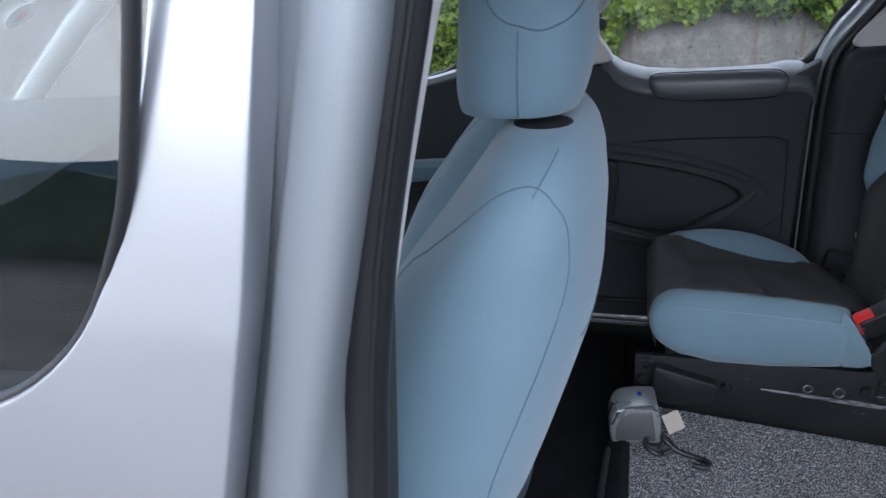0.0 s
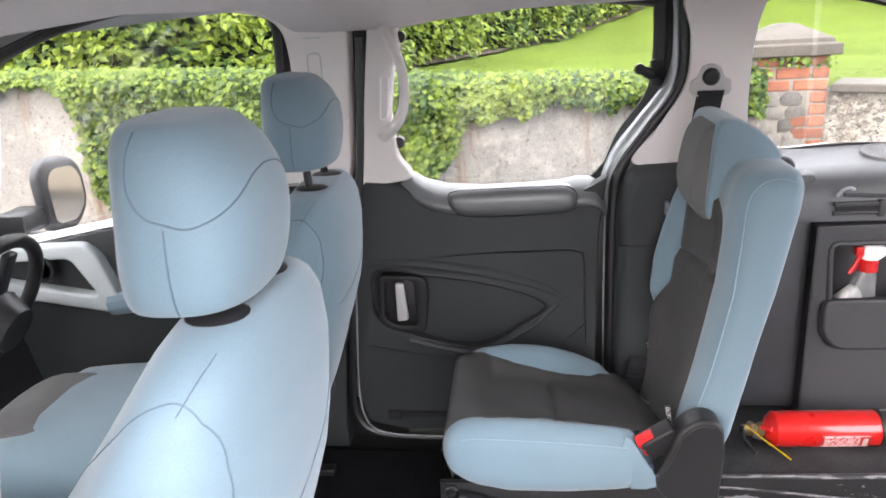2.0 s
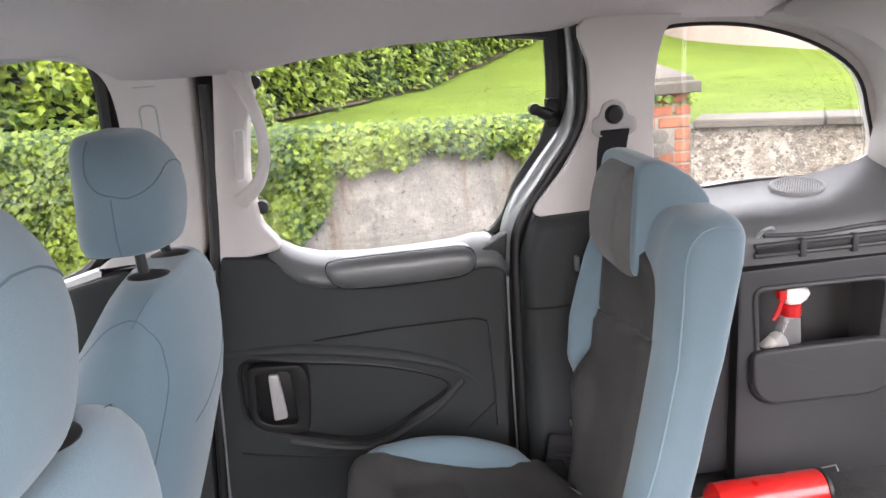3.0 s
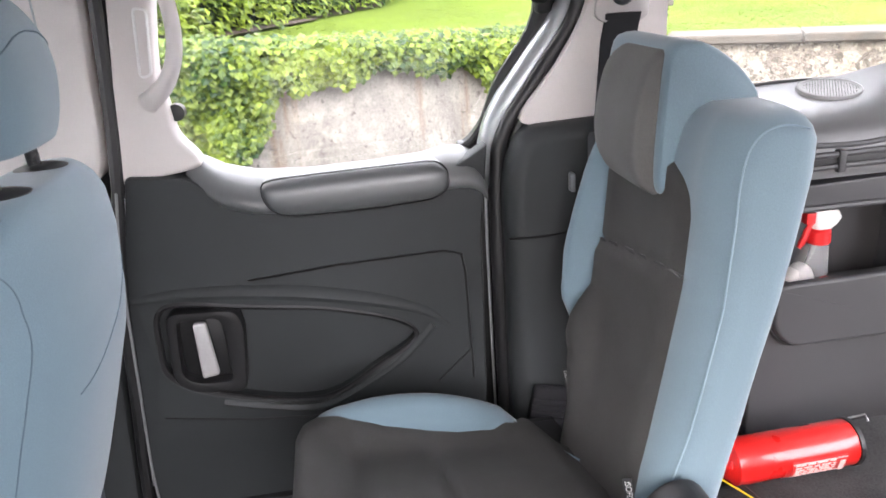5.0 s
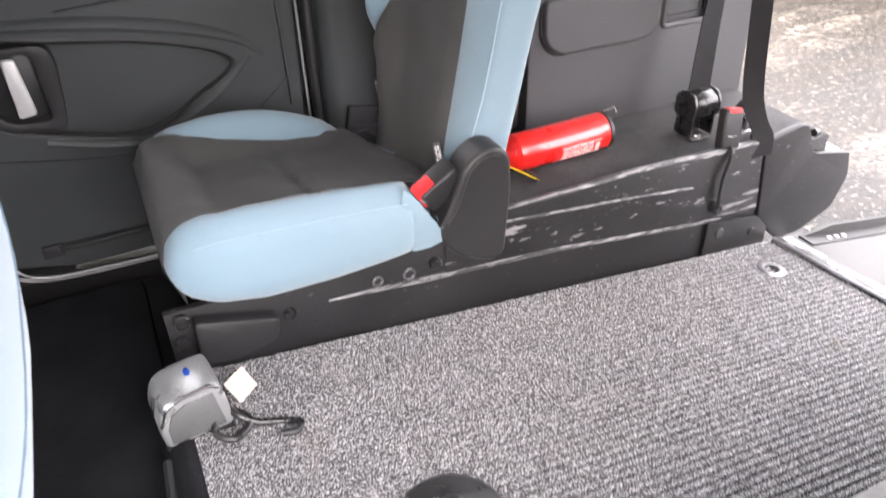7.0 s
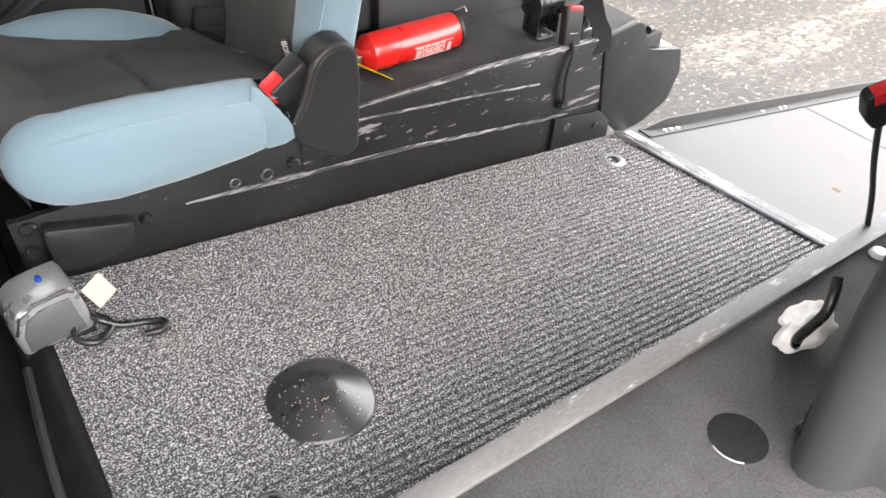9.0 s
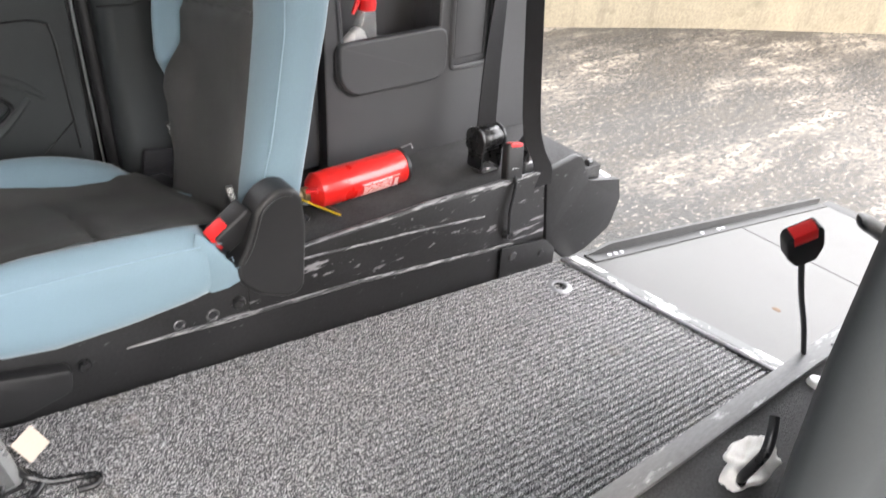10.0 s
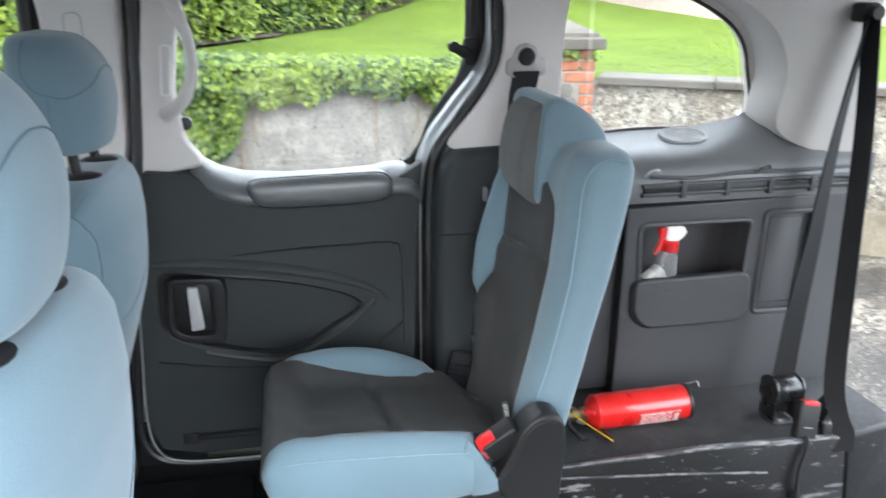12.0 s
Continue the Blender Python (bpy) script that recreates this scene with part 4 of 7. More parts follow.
part("bay_return", joined(box(1.925, 1.948, 1.575, 1.80, 0.49, 1.05, 0.006)), charcoal_trim, bay)
part("front_lining", box(1.10, 1.358, 1.572, 1.70, 0.53, 1.06, 0.01), charcoal_trim, bay)
part("pocket_back", box(1.385, 1.66, 1.665, 1.675, 0.70, 0.93, 0.001), charcoal_trim, bay)
for x in (1.3885, 1.656):
    part("pocket_side", box(x - 0.0035, x + 0.0035, 1.598, 1.664, 0.712, 0.917, 0), charcoal_trim, bay)
part("pocket_roof", box(1.385, 1.66, 1.598, 1.664, 0.918, 0.926, 0), charcoal_trim, bay)
part("pocket_floor", box(1.385, 1.66, 1.598, 1.664, 0.70, 0.711, 0), charcoal_trim, bay)
part("pocket_rim", tube([(x, 1.556, z) for x, z in pocket], 0.006, 8, True), charcoal_trim, bay)
even(part("pocket_lid", plate(rounded([(1.386, 0.792), (1.388, 0.72), (1.42, 0.686), (1.64, 0.686), (1.662, 0.71), (1.660, 0.785), (1.645, 0.802), (1.40, 0.798)], 0.022), "y", 1.538, 1.558, bevel=0.006, seg=3), charcoal_trim, bay, "rounded front of the side pocket"))
part("pocket_lid_seam", tube([(x, 1.5535, z) for x, z in rounded([(1.382, 0.794), (1.384, 0.717), (1.418, 0.681), (1.642, 0.681), (1.667, 0.707), (1.664, 0.79)], 0.022)], 0.0022, 6), rubber, bay)
part("panel_back", box(1.675, 1.81, 1.566, 1.572, 0.69, 0.94, 0.001), charcoal_trim, bay)
part("panel_rim", tube([(x, 1.556, z) for x, z in panel], 0.0065, 8, True), charcoal_trim, bay, "raised rim of the blank panel")
part("panel_seam", tube([(x, 1.5655, z) for x, z in rounded([(1.70, 0.915), (1.785, 0.915), (1.785, 0.715), (1.70, 0.715)], 0.004)], 0.0016, 6, True), rubber, bay)
part("panel_gap", box(1.3595, 1.3625, 1.551, 1.575, 0.54, 0.955, 0), rubber, bay)
shelf = part("parcel_shelf_support", loft([[(x, 1.552, 0.955), (x, 1.548, 0.968), (x, 1.556, 1.022), (x, 1.575, 1.040), (x, 1.64, 1.052 + h), (x, 1.695, 1.067 + h), (x, 1.716, 1.076 + max(0, h)), (x, 1.716, 0.955)]
                                           for x, h in ((1.245, 0.0), (1.37, 0.0), (1.45, 0.004), (1.56, 0.006), (1.66, 0.022), (1.72, 0.045), (1.77, 0.046), (1.82, 0.02), (1.85, -0.004), (1.893, -0.012))]), shelf_trim, car, "shelf moulding below the quarter window", 60)
for z0, z1 in ((0.974, 0.984), (0.993, 0.999)):
    part("shelf_rail", tube([(1.38, 1.545, z0), (1.875, 1.545, z0 + 0.006)], 0.005, 8), charcoal_trim, shelf)
part("shelf_groove", box(1.385, 1.878, 1.5445, 1.553, 0.9715, 0.9915, 0.0005), rubber, shelf)
for x in (1.47, 1.57, 1.67, 1.77, 1.87):
    part("shelf_rib", box(x - 0.006, x + 0.006, 1.538, 1.556, 0.966, 1.000, 0.002), charcoal_trim, shelf)
part("shelf_bead", tube(smooth_line([(1.40, 1.552, 1.010), (1.50, 1.550, 1.006), (1.60, 1.552, 1.012), (1.75, 1.552, 1.012), (1.90, 1.552, 1.018)], 5, False), 0.0045, 8), charcoal_trim, shelf)
for x in (1.398, 1.648):
    part("shelf_hook", joined(tube(smooth_line([(x - 0.013, 1.547, 1.010), (x - 0.006, 1.538, 1.024), (x + 0.008, 1.537, 1.028), (x + 0.016, 1.545, 1.022)], 4, False), 0.0042, 8, flat=0.7)), grey_trim if x < 1.5 else charcoal_trim, shelf, "pale hook" if x < 1.5 else "")
sp_tilt = Matrix.Translation((1.530, 1.678, 1.0685)) @ Matrix.Rotation(radians(15), 4, "X")
grille = part("speaker_grille", moved(lathe([(0, 0.002), (0.042, 0.002), (0.045, 0.0042), (0.048, 0.0035), (0.050, -0.004)], (0, 0, 0), "z", 36), sp_tilt @ Matrix.Diagonal((1.15, 0.82, 1, 1))), grille_grey, shelf, "oval speaker grille")
part("grille_holes", moved(joined(*[lathe([(0.0011, 0.0020), (0.0008, 0.0024), (0.0, 0.0024)], (0.0052 * i + 0.0026 * (j % 2), 0.0045 * j, 0), "z", 5) for i in range(-9, 10) for j in range(-7, 8) if (i / 8.6) ** 2 + (j / 7.6) ** 2 < 1]), sp_tilt), rubber, grille)

# the whole lining stands a little back from the line it was drawn on
BAY = Matrix.Translation((-0.0173, 0.062, -0.0438)) @ Matrix.Diagonal((1.036, 1, 1.036, 1))
shift_all(bay, BAY)
shift_all(shelf, Matrix.Translation((0.006, 0.004, 0.010)) @ BAY)

# lowered floor well, side ledges and rear edge
ledge = part("side_ledge", box(1.045, 1.985, 1.334, 1.68, 0.445, 0.487, 0.004), ledge_carpet, car, "dark carpeted ledge beside the floor well")
well = part("well_side", plate([(0.600, 0.515), (1.04, 0.510), (1.075, 0.530), (1.45, 0.535), (1.774, 0.523), (1.80, 0.36), (1.80, FLOOR(1.80) - 0.02), (0.600, FLOOR(0.600) - 0.02)], "y", 1.322, 1.336, bevel=0.002), well_steel, car, "black steel side of the floor well")
part("well_upper", plate([(1.06, 0.534), (1.45, 0.540), (1.771, 0.528), (1.795, 0.368), (1.60, 0.378), (1.25, 0.425), (1.06, 0.438)], "y", 1.3175, 1.3225, bevel=0.002), scuffed, well, "scraped upper part of the steel side")
part("edge_bead", tube([(1.07, 1.325, 0.528), (1.25, 1.324, 0.535), (1.45, 1.324, 0.538), (1.65, 1.324, 0.532), (1.770, 1.324, 0.526)], 0.0065, 8), ridge_scuff, well, "scraped edge of the ledge")
part("well_ridge", tube([(0.850, 1.321, 0.4545), (1.025, 1.320, 0.440), (1.28, 1.320, 0.420), (1.62, 1.320, 0.374), (1.70, 1.321, 0.364)], [0.002, 0.0055, 0.0055, 0.005, 0.002], 8), ridge_scuff, well, "scraped ridge along the steel side")
part("scrape", tube([(1.10, 1.3175, 0.517), (1.18, 1.3173, 0.513), (1.40, 1.3173, 0.491), (1.60, 1.3175, 0.467)], 0.0026, 6), ridge_scuff, well)
for x, z, r in ((0.936, 0.464, 0.0085), (0.9935, 0.460, 0.0105)):
    hole = part("bolt_hole", lathe([(r, -0.001), (r + 0.0018, -0.002), (r, -0.003), (r * 0.75, -0.002), (r * 0.75, 0.0)], (x, 1.3215, z), "y", 16), hole_rim, well)
    part("hole_dark", lathe([(0, -0.0012), (r * 0.8, -0.0012), (r * 0.8, 0)], (x, 1.3215, z), "y", 16), webbing, hole)
for x, z, r in ((0.783, 0.455, 0.0105), (1.040, 0.470, 0.012), (1.696, 0.334, 0.012), (1.790, 0.310, 0.010), (0.623, 0.500, 0.013), (0.617, 0.461, 0.012)):
    part("bolt_head", lathe([(0, -0.010), (r * 0.8, -0.010), (r, -0.007), (r, 0)], (x, 1.3195, z), "y", 10), hook_black, well)
part("rail_cover", plate(rounded([(0.637, 0.505), (0.765, 0.470), (0.757, 0.428), (0.68, 0.412), (0.637, 0.424)], 0.012), "y", 1.295, 1.322, bevel=0.006), black_plastic, well)
part("end_panel", plate(rounded([(1.774, 0.526), (1.874, 0.544), (1.890, 0.534), (1.910, 0.494), (1.926, 0.466), (2.042, 0.440), (2.060, 0.376), (2.036, 0.302), (1.955, 0.264), (1.886, 0.256), (1.842, 0.296), (1.803, 0.342)], 0.009), "y", 1.314, 1.332, bevel=0.003), well_steel, car, "black steel end plate by the ramp")
part("end_panel_lip", box(1.925, 2.030, 1.332, 1.42, 0.425, 0.445, 0.004), worn_white, car)
part("end_bolt", lathe([(0, 0.012), (0.008, 0.012), (0.009, 0.0)], (1.915, 1.322, 0.512), "x", 10), hook_black, car)
part("lower_flange", plate([(1.66, 0.366), (1.800, 0.345), (1.838, 0.308), (1.840, FLOOR(1.84)), (1.66, FLOOR(1.66))], "y", 1.313, 1.3175, bevel=0.002), well_steel, car)
floor_bm = loft([[(x, 0.62, FLOOR(x) - 0.008), (x, 1.334, FLOOR(x) - 0.008), (x, 1.334, FLOOR(x) - 0.04), (x, 0.62, FLOOR(x) - 0.04)] for x in (0.590, 1.99)])
part("lowered_floor", floor_bm, well_steel, car, "sloping steel floor of the well")
part("front_floor", box(-0.9, 0.575, 0.42, 1.695, 0.28, 0.345, 0.006), carpet_m, car, "black carpeted cabin floor")
part("footwell_step", plate(rounded([(0.552, 0.392), (0.584, 0.408), (0.598, 0.396), (0.598, 0.33), (0.545, 0.33)], 0.008), "y", 0.66, 1.33, bevel=0.003), carpet_m, car, "carpeted front lip of the well")
part("far_floor", box(0.577, 1.00, 1.338, 1.695, 0.28, 0.335, 0.004), carpet_m, car)
part("far_sill", box(-0.80, 1.00, 1.697, 1.84, 0.22, 0.322, 0.008), black_plastic, car, "black door sill")
part("floor_cord", tube(smooth_line([(0.555, 1.15, 0.40), (0.548, 1.0, 0.412), (0.545, 0.88, 0.405), (0.55, 0.78, 0.414), (0.552, 0.68, 0.405)], 6, False), 0.006, 8), rubber, car)
part("near_well_side", box(0.60, 2.0, 0.624, 0.643, 0.20, 0.518, 0.002), well_steel, car)
part("edge_strip", box(0.58, 1.93, 0.618, 0.650, 0.520, 0.529, 0.002), alu_trim, car, "scuffed grey metal edging strip")
for x in (1.735, 1.752):
    part("strip_rivet", lathe([(0, 0.0015), (0.003, 0.001), (0.004, 0)], (x, 0.628, 0.529), "z", 8), rubber, car)
part("near_ledge", box(0.50, 1.93, 0.34, 0.623, 0.44, 0.519, 0.004), ledge_carpet, car, "dark carpeted ledge by the door")
part("near_sill", box(0.44, 1.30, 0.27, 0.345, 0.32, 0.50, 0.02), black_plastic, car, "black step sill")
part("near_drain", lathe([(0.034, 0.0003), (0.032, 0.0010), (0.028, 0.0006), (0, 0.0006)], (1.200, 0.506, 0.519), "z", 28), carpet_m, car)
part("drain_rim", tube([(1.200 + 0.034 * math.cos(a), 0.506 + 0.034 * math.sin(a), 0.5195) for a in np.linspace(2.9, 4.0, 10)], 0.0009, 6), steel, car)
near_q = []
for z, x0 in ((0.512, 1.216), (0.58, 1.200), (0.68, 1.174), (0.79, 1.153), (0.90, 1.142), (1.10, 1.140), (1.44, 1.165)):
    near_q.append([(x0 + 0.060, 0.385, z), (x0 + 0.022, 0.400, z), (x0 + 0.005, 0.418, z), (x0, 0.436, z), (x0 + 0.006, 0.450, z), (x0 + 0.022, 0.460, z), (x0 + 0.055, 0.465, z), (x0 + 0.080, 0.464, z), (x0 + 0.110, 0.474, z), (1.40, 0.484, z), (1.90, 0.49, z), (1.90, 0.36, z), (x0 + 0.070, 0.36, z)])
near_quarter = part("near_quarter_lining", loft(near_q), soft_black, car, "black side lining behind the door opening", 70)
part("lining_seam", tube([(1.298, 0.4645, 0.53), (1.272, 0.4645, 0.62), (1.246, 0.4645, 0.72), (1.226, 0.4645, 0.88)], 0.0025, 6), rubber, near_quarter)
part("lining_catch", joined(tube(smooth_line([(1.268, 0.468, 0.528), (1.280, 0.474, 0.545), (1.290, 0.474, 0.566)], 4, False), 0.006, 8), box(1.262, 1.282, 0.458, 0.478, 0.512, 0.532, 0.004)), hook_black, near_quarter)
part("outer_quarter", box(1.30, 1.98, 0.28, 0.36, 0.35, 1.46, 0.02), silver_paint, car)
part("rear_strut_handle", tube(smooth_line([(1.612, 0.622, 0.800), (1.65, 0.622, 0.782), (1.72, 0.612, 0.742), (1.82, 0.582, 0.680), (1.90, 0.50, 0.62)], 5, False), [0.006, 0.010, 0.012] + [0.0135 + 0.0004 * i for i in range(18)], 12, flat=0.55), black_plastic, car, "black ramp release handle")
part("threshold", loft([[(x + SKEW(y), y, FLOOR(x + SKEW(y)) + d) for y, d in ((0.643, dz), (1.312, dz), (1.312, -0.02), (0.643, -0.02))] for x, dz in ((1.864, 0.010), (1.870, 0.014), (1.884, 0.014), (1.888, 0.006), (1.926, 0.004))]), worn_white, car, "worn metal threshold at the ramp")
part("threshold_bar", tube([(1.867 + SKEW(y), y, FLOOR(1.867 + SKEW(y)) + 0.012) for y in (0.645, 1.31)], 0.005, 8), steel, car)

# near side: front door, B pillar, roof and shell
nwin = smooth_line([(-0.66, 0.95), (-0.68, 1.12), (-0.55, 1.32), (-0.36, 1.40), (-0.10, 1.46), (0.20, 1.480), (0.312, 1.455), (0.308, 1.38), (0.280, 1.268), (0.243, 1.165), (0.175, 1.065), (0.06, 0.998), (-0.10, 0.98), (-0.40, 0.96)], 5)


near_cut = rounded([(-0.86, 0.34), (-0.90, 0.95), (-0.72, 1.20), (-0.55, 1.36), (-0.2, 1.485), (0.20, 1.505), (0.388, 1.50), (0.374, 1.33), (0.333, 1.10), (0.276, 0.88), (0.240, 0.62), (0.230, 0.34)], 0.02)
near_door = even(part("near_front_door", plate(near_cut, "y", YN, YN + 0.045, [nwin], 0.004, 2, lambda x, y, z: (x, y + 0.11 * (max(z, 1.04) - 1.17), z)), silver_paint, car, "closed silver front door"))
part("near_gasket", tube([(x, YN + 0.002, z) for x, z in nwin], 0.0065, 10, True), rubber, near_door, "black window gasket")
part("near_pane", plate(nwin, "y", YN + 0.030, YN + 0.034, shape=lambda x, y, z: (x, y + 0.016 + 0.185 * (z - 1.2), z)), darkened_glass, near_door, "front door window reflecting the yard").visible_shadow = False
part("near_card", plate(rounded([(-0.80, 0.36), (-0.80, 0.92), (0.05, 0.985), (0.22, 1.05), (0.24, 0.36)], 0.02), "y", YN + 0.046, YN + 0.085, bevel=0.01), soft_black, near_door)
shift_all(near_door, Matrix.Translation((-0.016, 0, 0)))
PILLAR = [  # height, door edge, crest of the jamb, middle of the seal
    (0.34, 0.216, 0.259, 0.312), (0.62, 0.226, 0.299, 0.352), (0.88, 0.262, 0.336, 0.378), (1.04, 0.302, 0.373, 0.393), (1.15, 0.329, 0.402, 0.410), (1.24, 0.354, 0.425, 0.430), (1.32, 0.374, 0.444, 0.449), (1.42, 0.386, 0.459, 0.470), (1.5, 0.392, 0.474, 0.486)]
heights = np.linspace(0.34, 1.50, 30)
bp = []
for z in heights:
    dl, cr, sl = table(z, PILLAR)
    bp.append([(dl - 0.020, 0.445, z), (dl - 0.020, 0.412, z), (dl + 0.002, 0.408, z), (dl + 0.008, 0.388, z), (dl * 0.75 + cr * 0.25, 0.372, z), (dl * 0.4 + cr * 0.6, 0.354, z), (cr - 0.014, 0.347, z), (cr - 0.004, 0.346, z), (cr + 0.004, 0.352, z), (max(cr + 0.006, sl - 0.014), 0.376, z), (sl - 0.006, 0.394, z), (sl - 0.006, 0.445, z)])
part("near_b_pillar", loft(bp), jamb_paint, car, "silver door pillar jamb", 60)
seal_line = [(table(z, PILLAR)[2], 0.390, z) for z in heights]
nseal = part("near_pillar_seal", tube(seal_line, 0.0180, 14), rubber, car, "thick black pillar seal")
part("seal_lip", tube([(x + 0.009, y - 0.0145, z) for x, y, z in seal_line], 0.003, 8), rubber, nseal)
part("near_pillar_trim", loft([[(table(z, PILLAR)[2] - 0.03, 0.446, z), (table(z, PILLAR)[2] + 0.004, 0.416, z), (table(z, PILLAR)[2] + 0.008, 0.417, z), (xr, 0.440, z), (xr - 0.003, 0.458, z), (table(z, PILLAR)[2] - 0.05, 0.465, z)] for z, xr in ((1.075, 0.400), (1.12, 0.411), (1.17, 0.422), (1.28, 0.449), (1.35, 0.469), (1.50, 0.505))]), beige, car, "pale grey pillar trim", 50)
part("near_pillar_lower", loft([[(table(z, PILLAR)[2] - 0.05, 0.440, z), (table(z, PILLAR)[2] + 0.004, 0.416, z), (xr, 0.436, z), (xr - 0.006, 0.455, z), (table(z, PILLAR)[2] - 0.06, 0.46, z)] for z, xr in ((0.34, 0.330), (0.62, 0.366), (0.90, 0.392), (1.073, 0.405))]), soft_black, car, "black lower pillar trim", 50)
roof_sec = [(1.86, 1.46), (1.80, 1.445), (1.735, 1.432), (1.62, 1.475), (1.45, 1.512), (1.08, 1.530), (0.72, 1.518), (0.55, 1.500), (0.42, 1.488)]
ROOF = [(-0.62, -0.08, 0.0), (-0.40, -0.02, 0.0), (-0.1, 0.012, 0.0), (0.2, 0.006, 0.0), (0.28, 0.004, -0.048), (0.34, -0.004, -0.044), (0.44, -0.006, -0.042), (0.52, -0.002, -0.045), (0.60, 0.004, -0.039), (0.78, 0.004, -0.024), (1.07, 0.002, -0.018), (1.16, 0.0, -0.004), (1.35, -0.012, 0.0), (1.7, -0.03, 0.0), (2.0, -0.05, 0.0)]
head = loft([[(x, y, z + dz + edge_drop * max(0.0, min(1.0, (y - 1.56) / 0.175))) for y, z in roof_sec] + [(x, y, z + dz + 0.02) for y, z in reversed(roof_sec)] for x, dz, edge_drop in ROOF])
part("headlining", head, headliner_m, car, "warm grey cloth headlining", 60)
outer_sec = [(1.88, 1.44), (1.84, 1.52), (1.70, 1.575), (1.08, 1.60), (0.46, 1.575), (0.36, 1.53), (0.33, 1.48)]
part("roof", loft([[(x, y, z + dz) for y, z in outer_sec] + [(x, y, z + dz - 0.015) for y, z in reversed(outer_sec)] for x, dz in ((-0.70, -0.10), (-0.40, -0.02), (0.2, 0.02), (1.2, 0.01), (2.05, -0.02))]), silver_paint, car, "silver roof skin", 50)
# never in view; added above the ramp to hold back sky light
part("tailgate", loft([[(x, 0.44, z), (x, 1.76, z), (x, 1.72, z + 0.05), (x, 0.48, z + 0.05)] for x, z in ((2.06, 1.545), (2.30, 1.60), (2.62, 1.66), (2.92, 1.69))]), silver_paint, car, "raised silver tailgate over the ramp, unseen, added to shade the rear", 40)
part("coat_hook", joined(tube([(x, y, 1.522) for x, y in rounded([(0.685, 1.055), (0.755, 1.05), (0.758, 1.09), (0.688, 1.095)], 0.012)], 0.0025, 6, True), box(0.695, 0.748, 1.060, 1.085, 1.518, 1.528, 0.003)), beige, car)
part("dome_lamp", joined(box(1.30, 1.42, 1.00, 1.12, 1.495, 1.535, 0.012, 3)), beige, car)
part("sun_visor", moved(box(-0.17, 0.17, -0.22, 0.22, -0.009, 0.009, 0.008, 3), Matrix.Translation((-0.34, 0.86, 1.468)) @ Matrix.Rotation(radians(-16), 4, "Y")), beige, car, "pale folded sun visor")
part("sun_visor", moved(box(-0.17, 0.17, -0.18, 0.18, -0.009, 0.009, 0.008, 3), Matrix.Translation((-0.34, 1.40, 1.468)) @ Matrix.Rotation(radians(-16), 4, "Y")), beige, car, "pale folded sun visor")
for y in (1.76, 0.44):
    part("a_pillar", tube([(-1.20, y + (0.0 if y < 1 else 0.02), 0.95), (-0.92, y, 1.18), (-0.62, y, 1.40), (-0.55, y, 1.46)], 0.035, 10), beige, car, "pale windscreen pillar")
part("windscreen", loft([[(-1.22, y, 0.95), (-0.60, y, 1.44), (-0.60, y, 1.446), (-1.22, y, 0.956)] for y in (0.44, 0.7, 1.1, 1.5, 1.78)]), window_glass, car, "windscreen").visible_shadow = False
disc_m = Matrix.Translation((-0.860, 1.502, 1.228)) @ Matrix.Rotation(radians(-38), 4, "Y")
disc = part("windscreen_disc", moved(lathe([(0.044, -0.001), (0.044, 0.001), (0.0, 0.001)], (0, 0, 0), "z", 28), disc_m), white_plastic, car, "round white paper disc behind the windscreen")
part("disc_mark", moved(lathe([(0.016, -0.0022), (0.016, 0.0022), (0, 0.0022), (0, -0.0022)], (0, 0, 0), "z", 18), disc_m), red_plastic, disc)
part("dashboard", loft([[(-0.50, y, 0.45), (-0.56, y, 0.72), (-0.62, y, 0.90 + h), (-0.80, y, 0.96 + h), (-1.25, y, 0.97), (-1.25, y, 0.45)] for y, h in ((0.42, 0), (0.8, 0.01), (1.1, 0.01), (1.25, 0.03), (1.5, 0.06), (1.7, 0.03), (1.76, 0.0))]), screen_grey, car, "dark grey dashboard", 50)
bonnet = []
for x, half, top, low in ((-1.22, 0.73, 0.955, 0.30), (-1.34, 0.735, 0.925, 0.30), (-1.52, 0.73, 0.875, 0.30), (-1.70, 0.71, 0.815, 0.28), (-1.84, 0.67, 0.735, 0.26), (-1.93, 0.60, 0.62, 0.25), (-1.96, 0.54, 0.46, 0.26)):
    bonnet.append(super_ring(36, half, (top - low) / 2, 5.0, lambda u, v: (x, 1.10 + u, (top + low) / 2 + v)))
part("bonnet", loft(bonnet), silver_paint, car, "short silver bonnet", 50)
tilt = Matrix.Translation((-0.365, 1.41, 0.855)) @ Matrix.Rotation(radians(-62), 4, "Y")
wheel = part("steering_wheel", moved(tube([(0.175 * math.cos(a), 0.175 * math.sin(a), 0) for a in np.linspace(0, 2 * math.pi, 41)[:-1]], 0.016, 12, True), tilt), black_plastic, car, "black steering wheel")
part("steering_hub", moved(joined(lathe([(0, 0.0), (0.06, -0.005), (0.07, -0.03), (0.05, -0.08)], (0, 0, 0), "z", 20), *[moved(box(0.04, 0.165, -0.018, 0.018, -0.03, -0.012, 0.005), Matrix.Rotation(a, 4, "Z")) for a in (0.0, radians(115), radians(245))]), tilt), black_plastic, wheel)
part("steering_insert", moved(box(0.07, 0.15, -0.012, 0.012, -0.011, -0.008, 0.001), tilt @ Matrix.Rotation(radians(245), 4, "Z")), chrome, wheel)
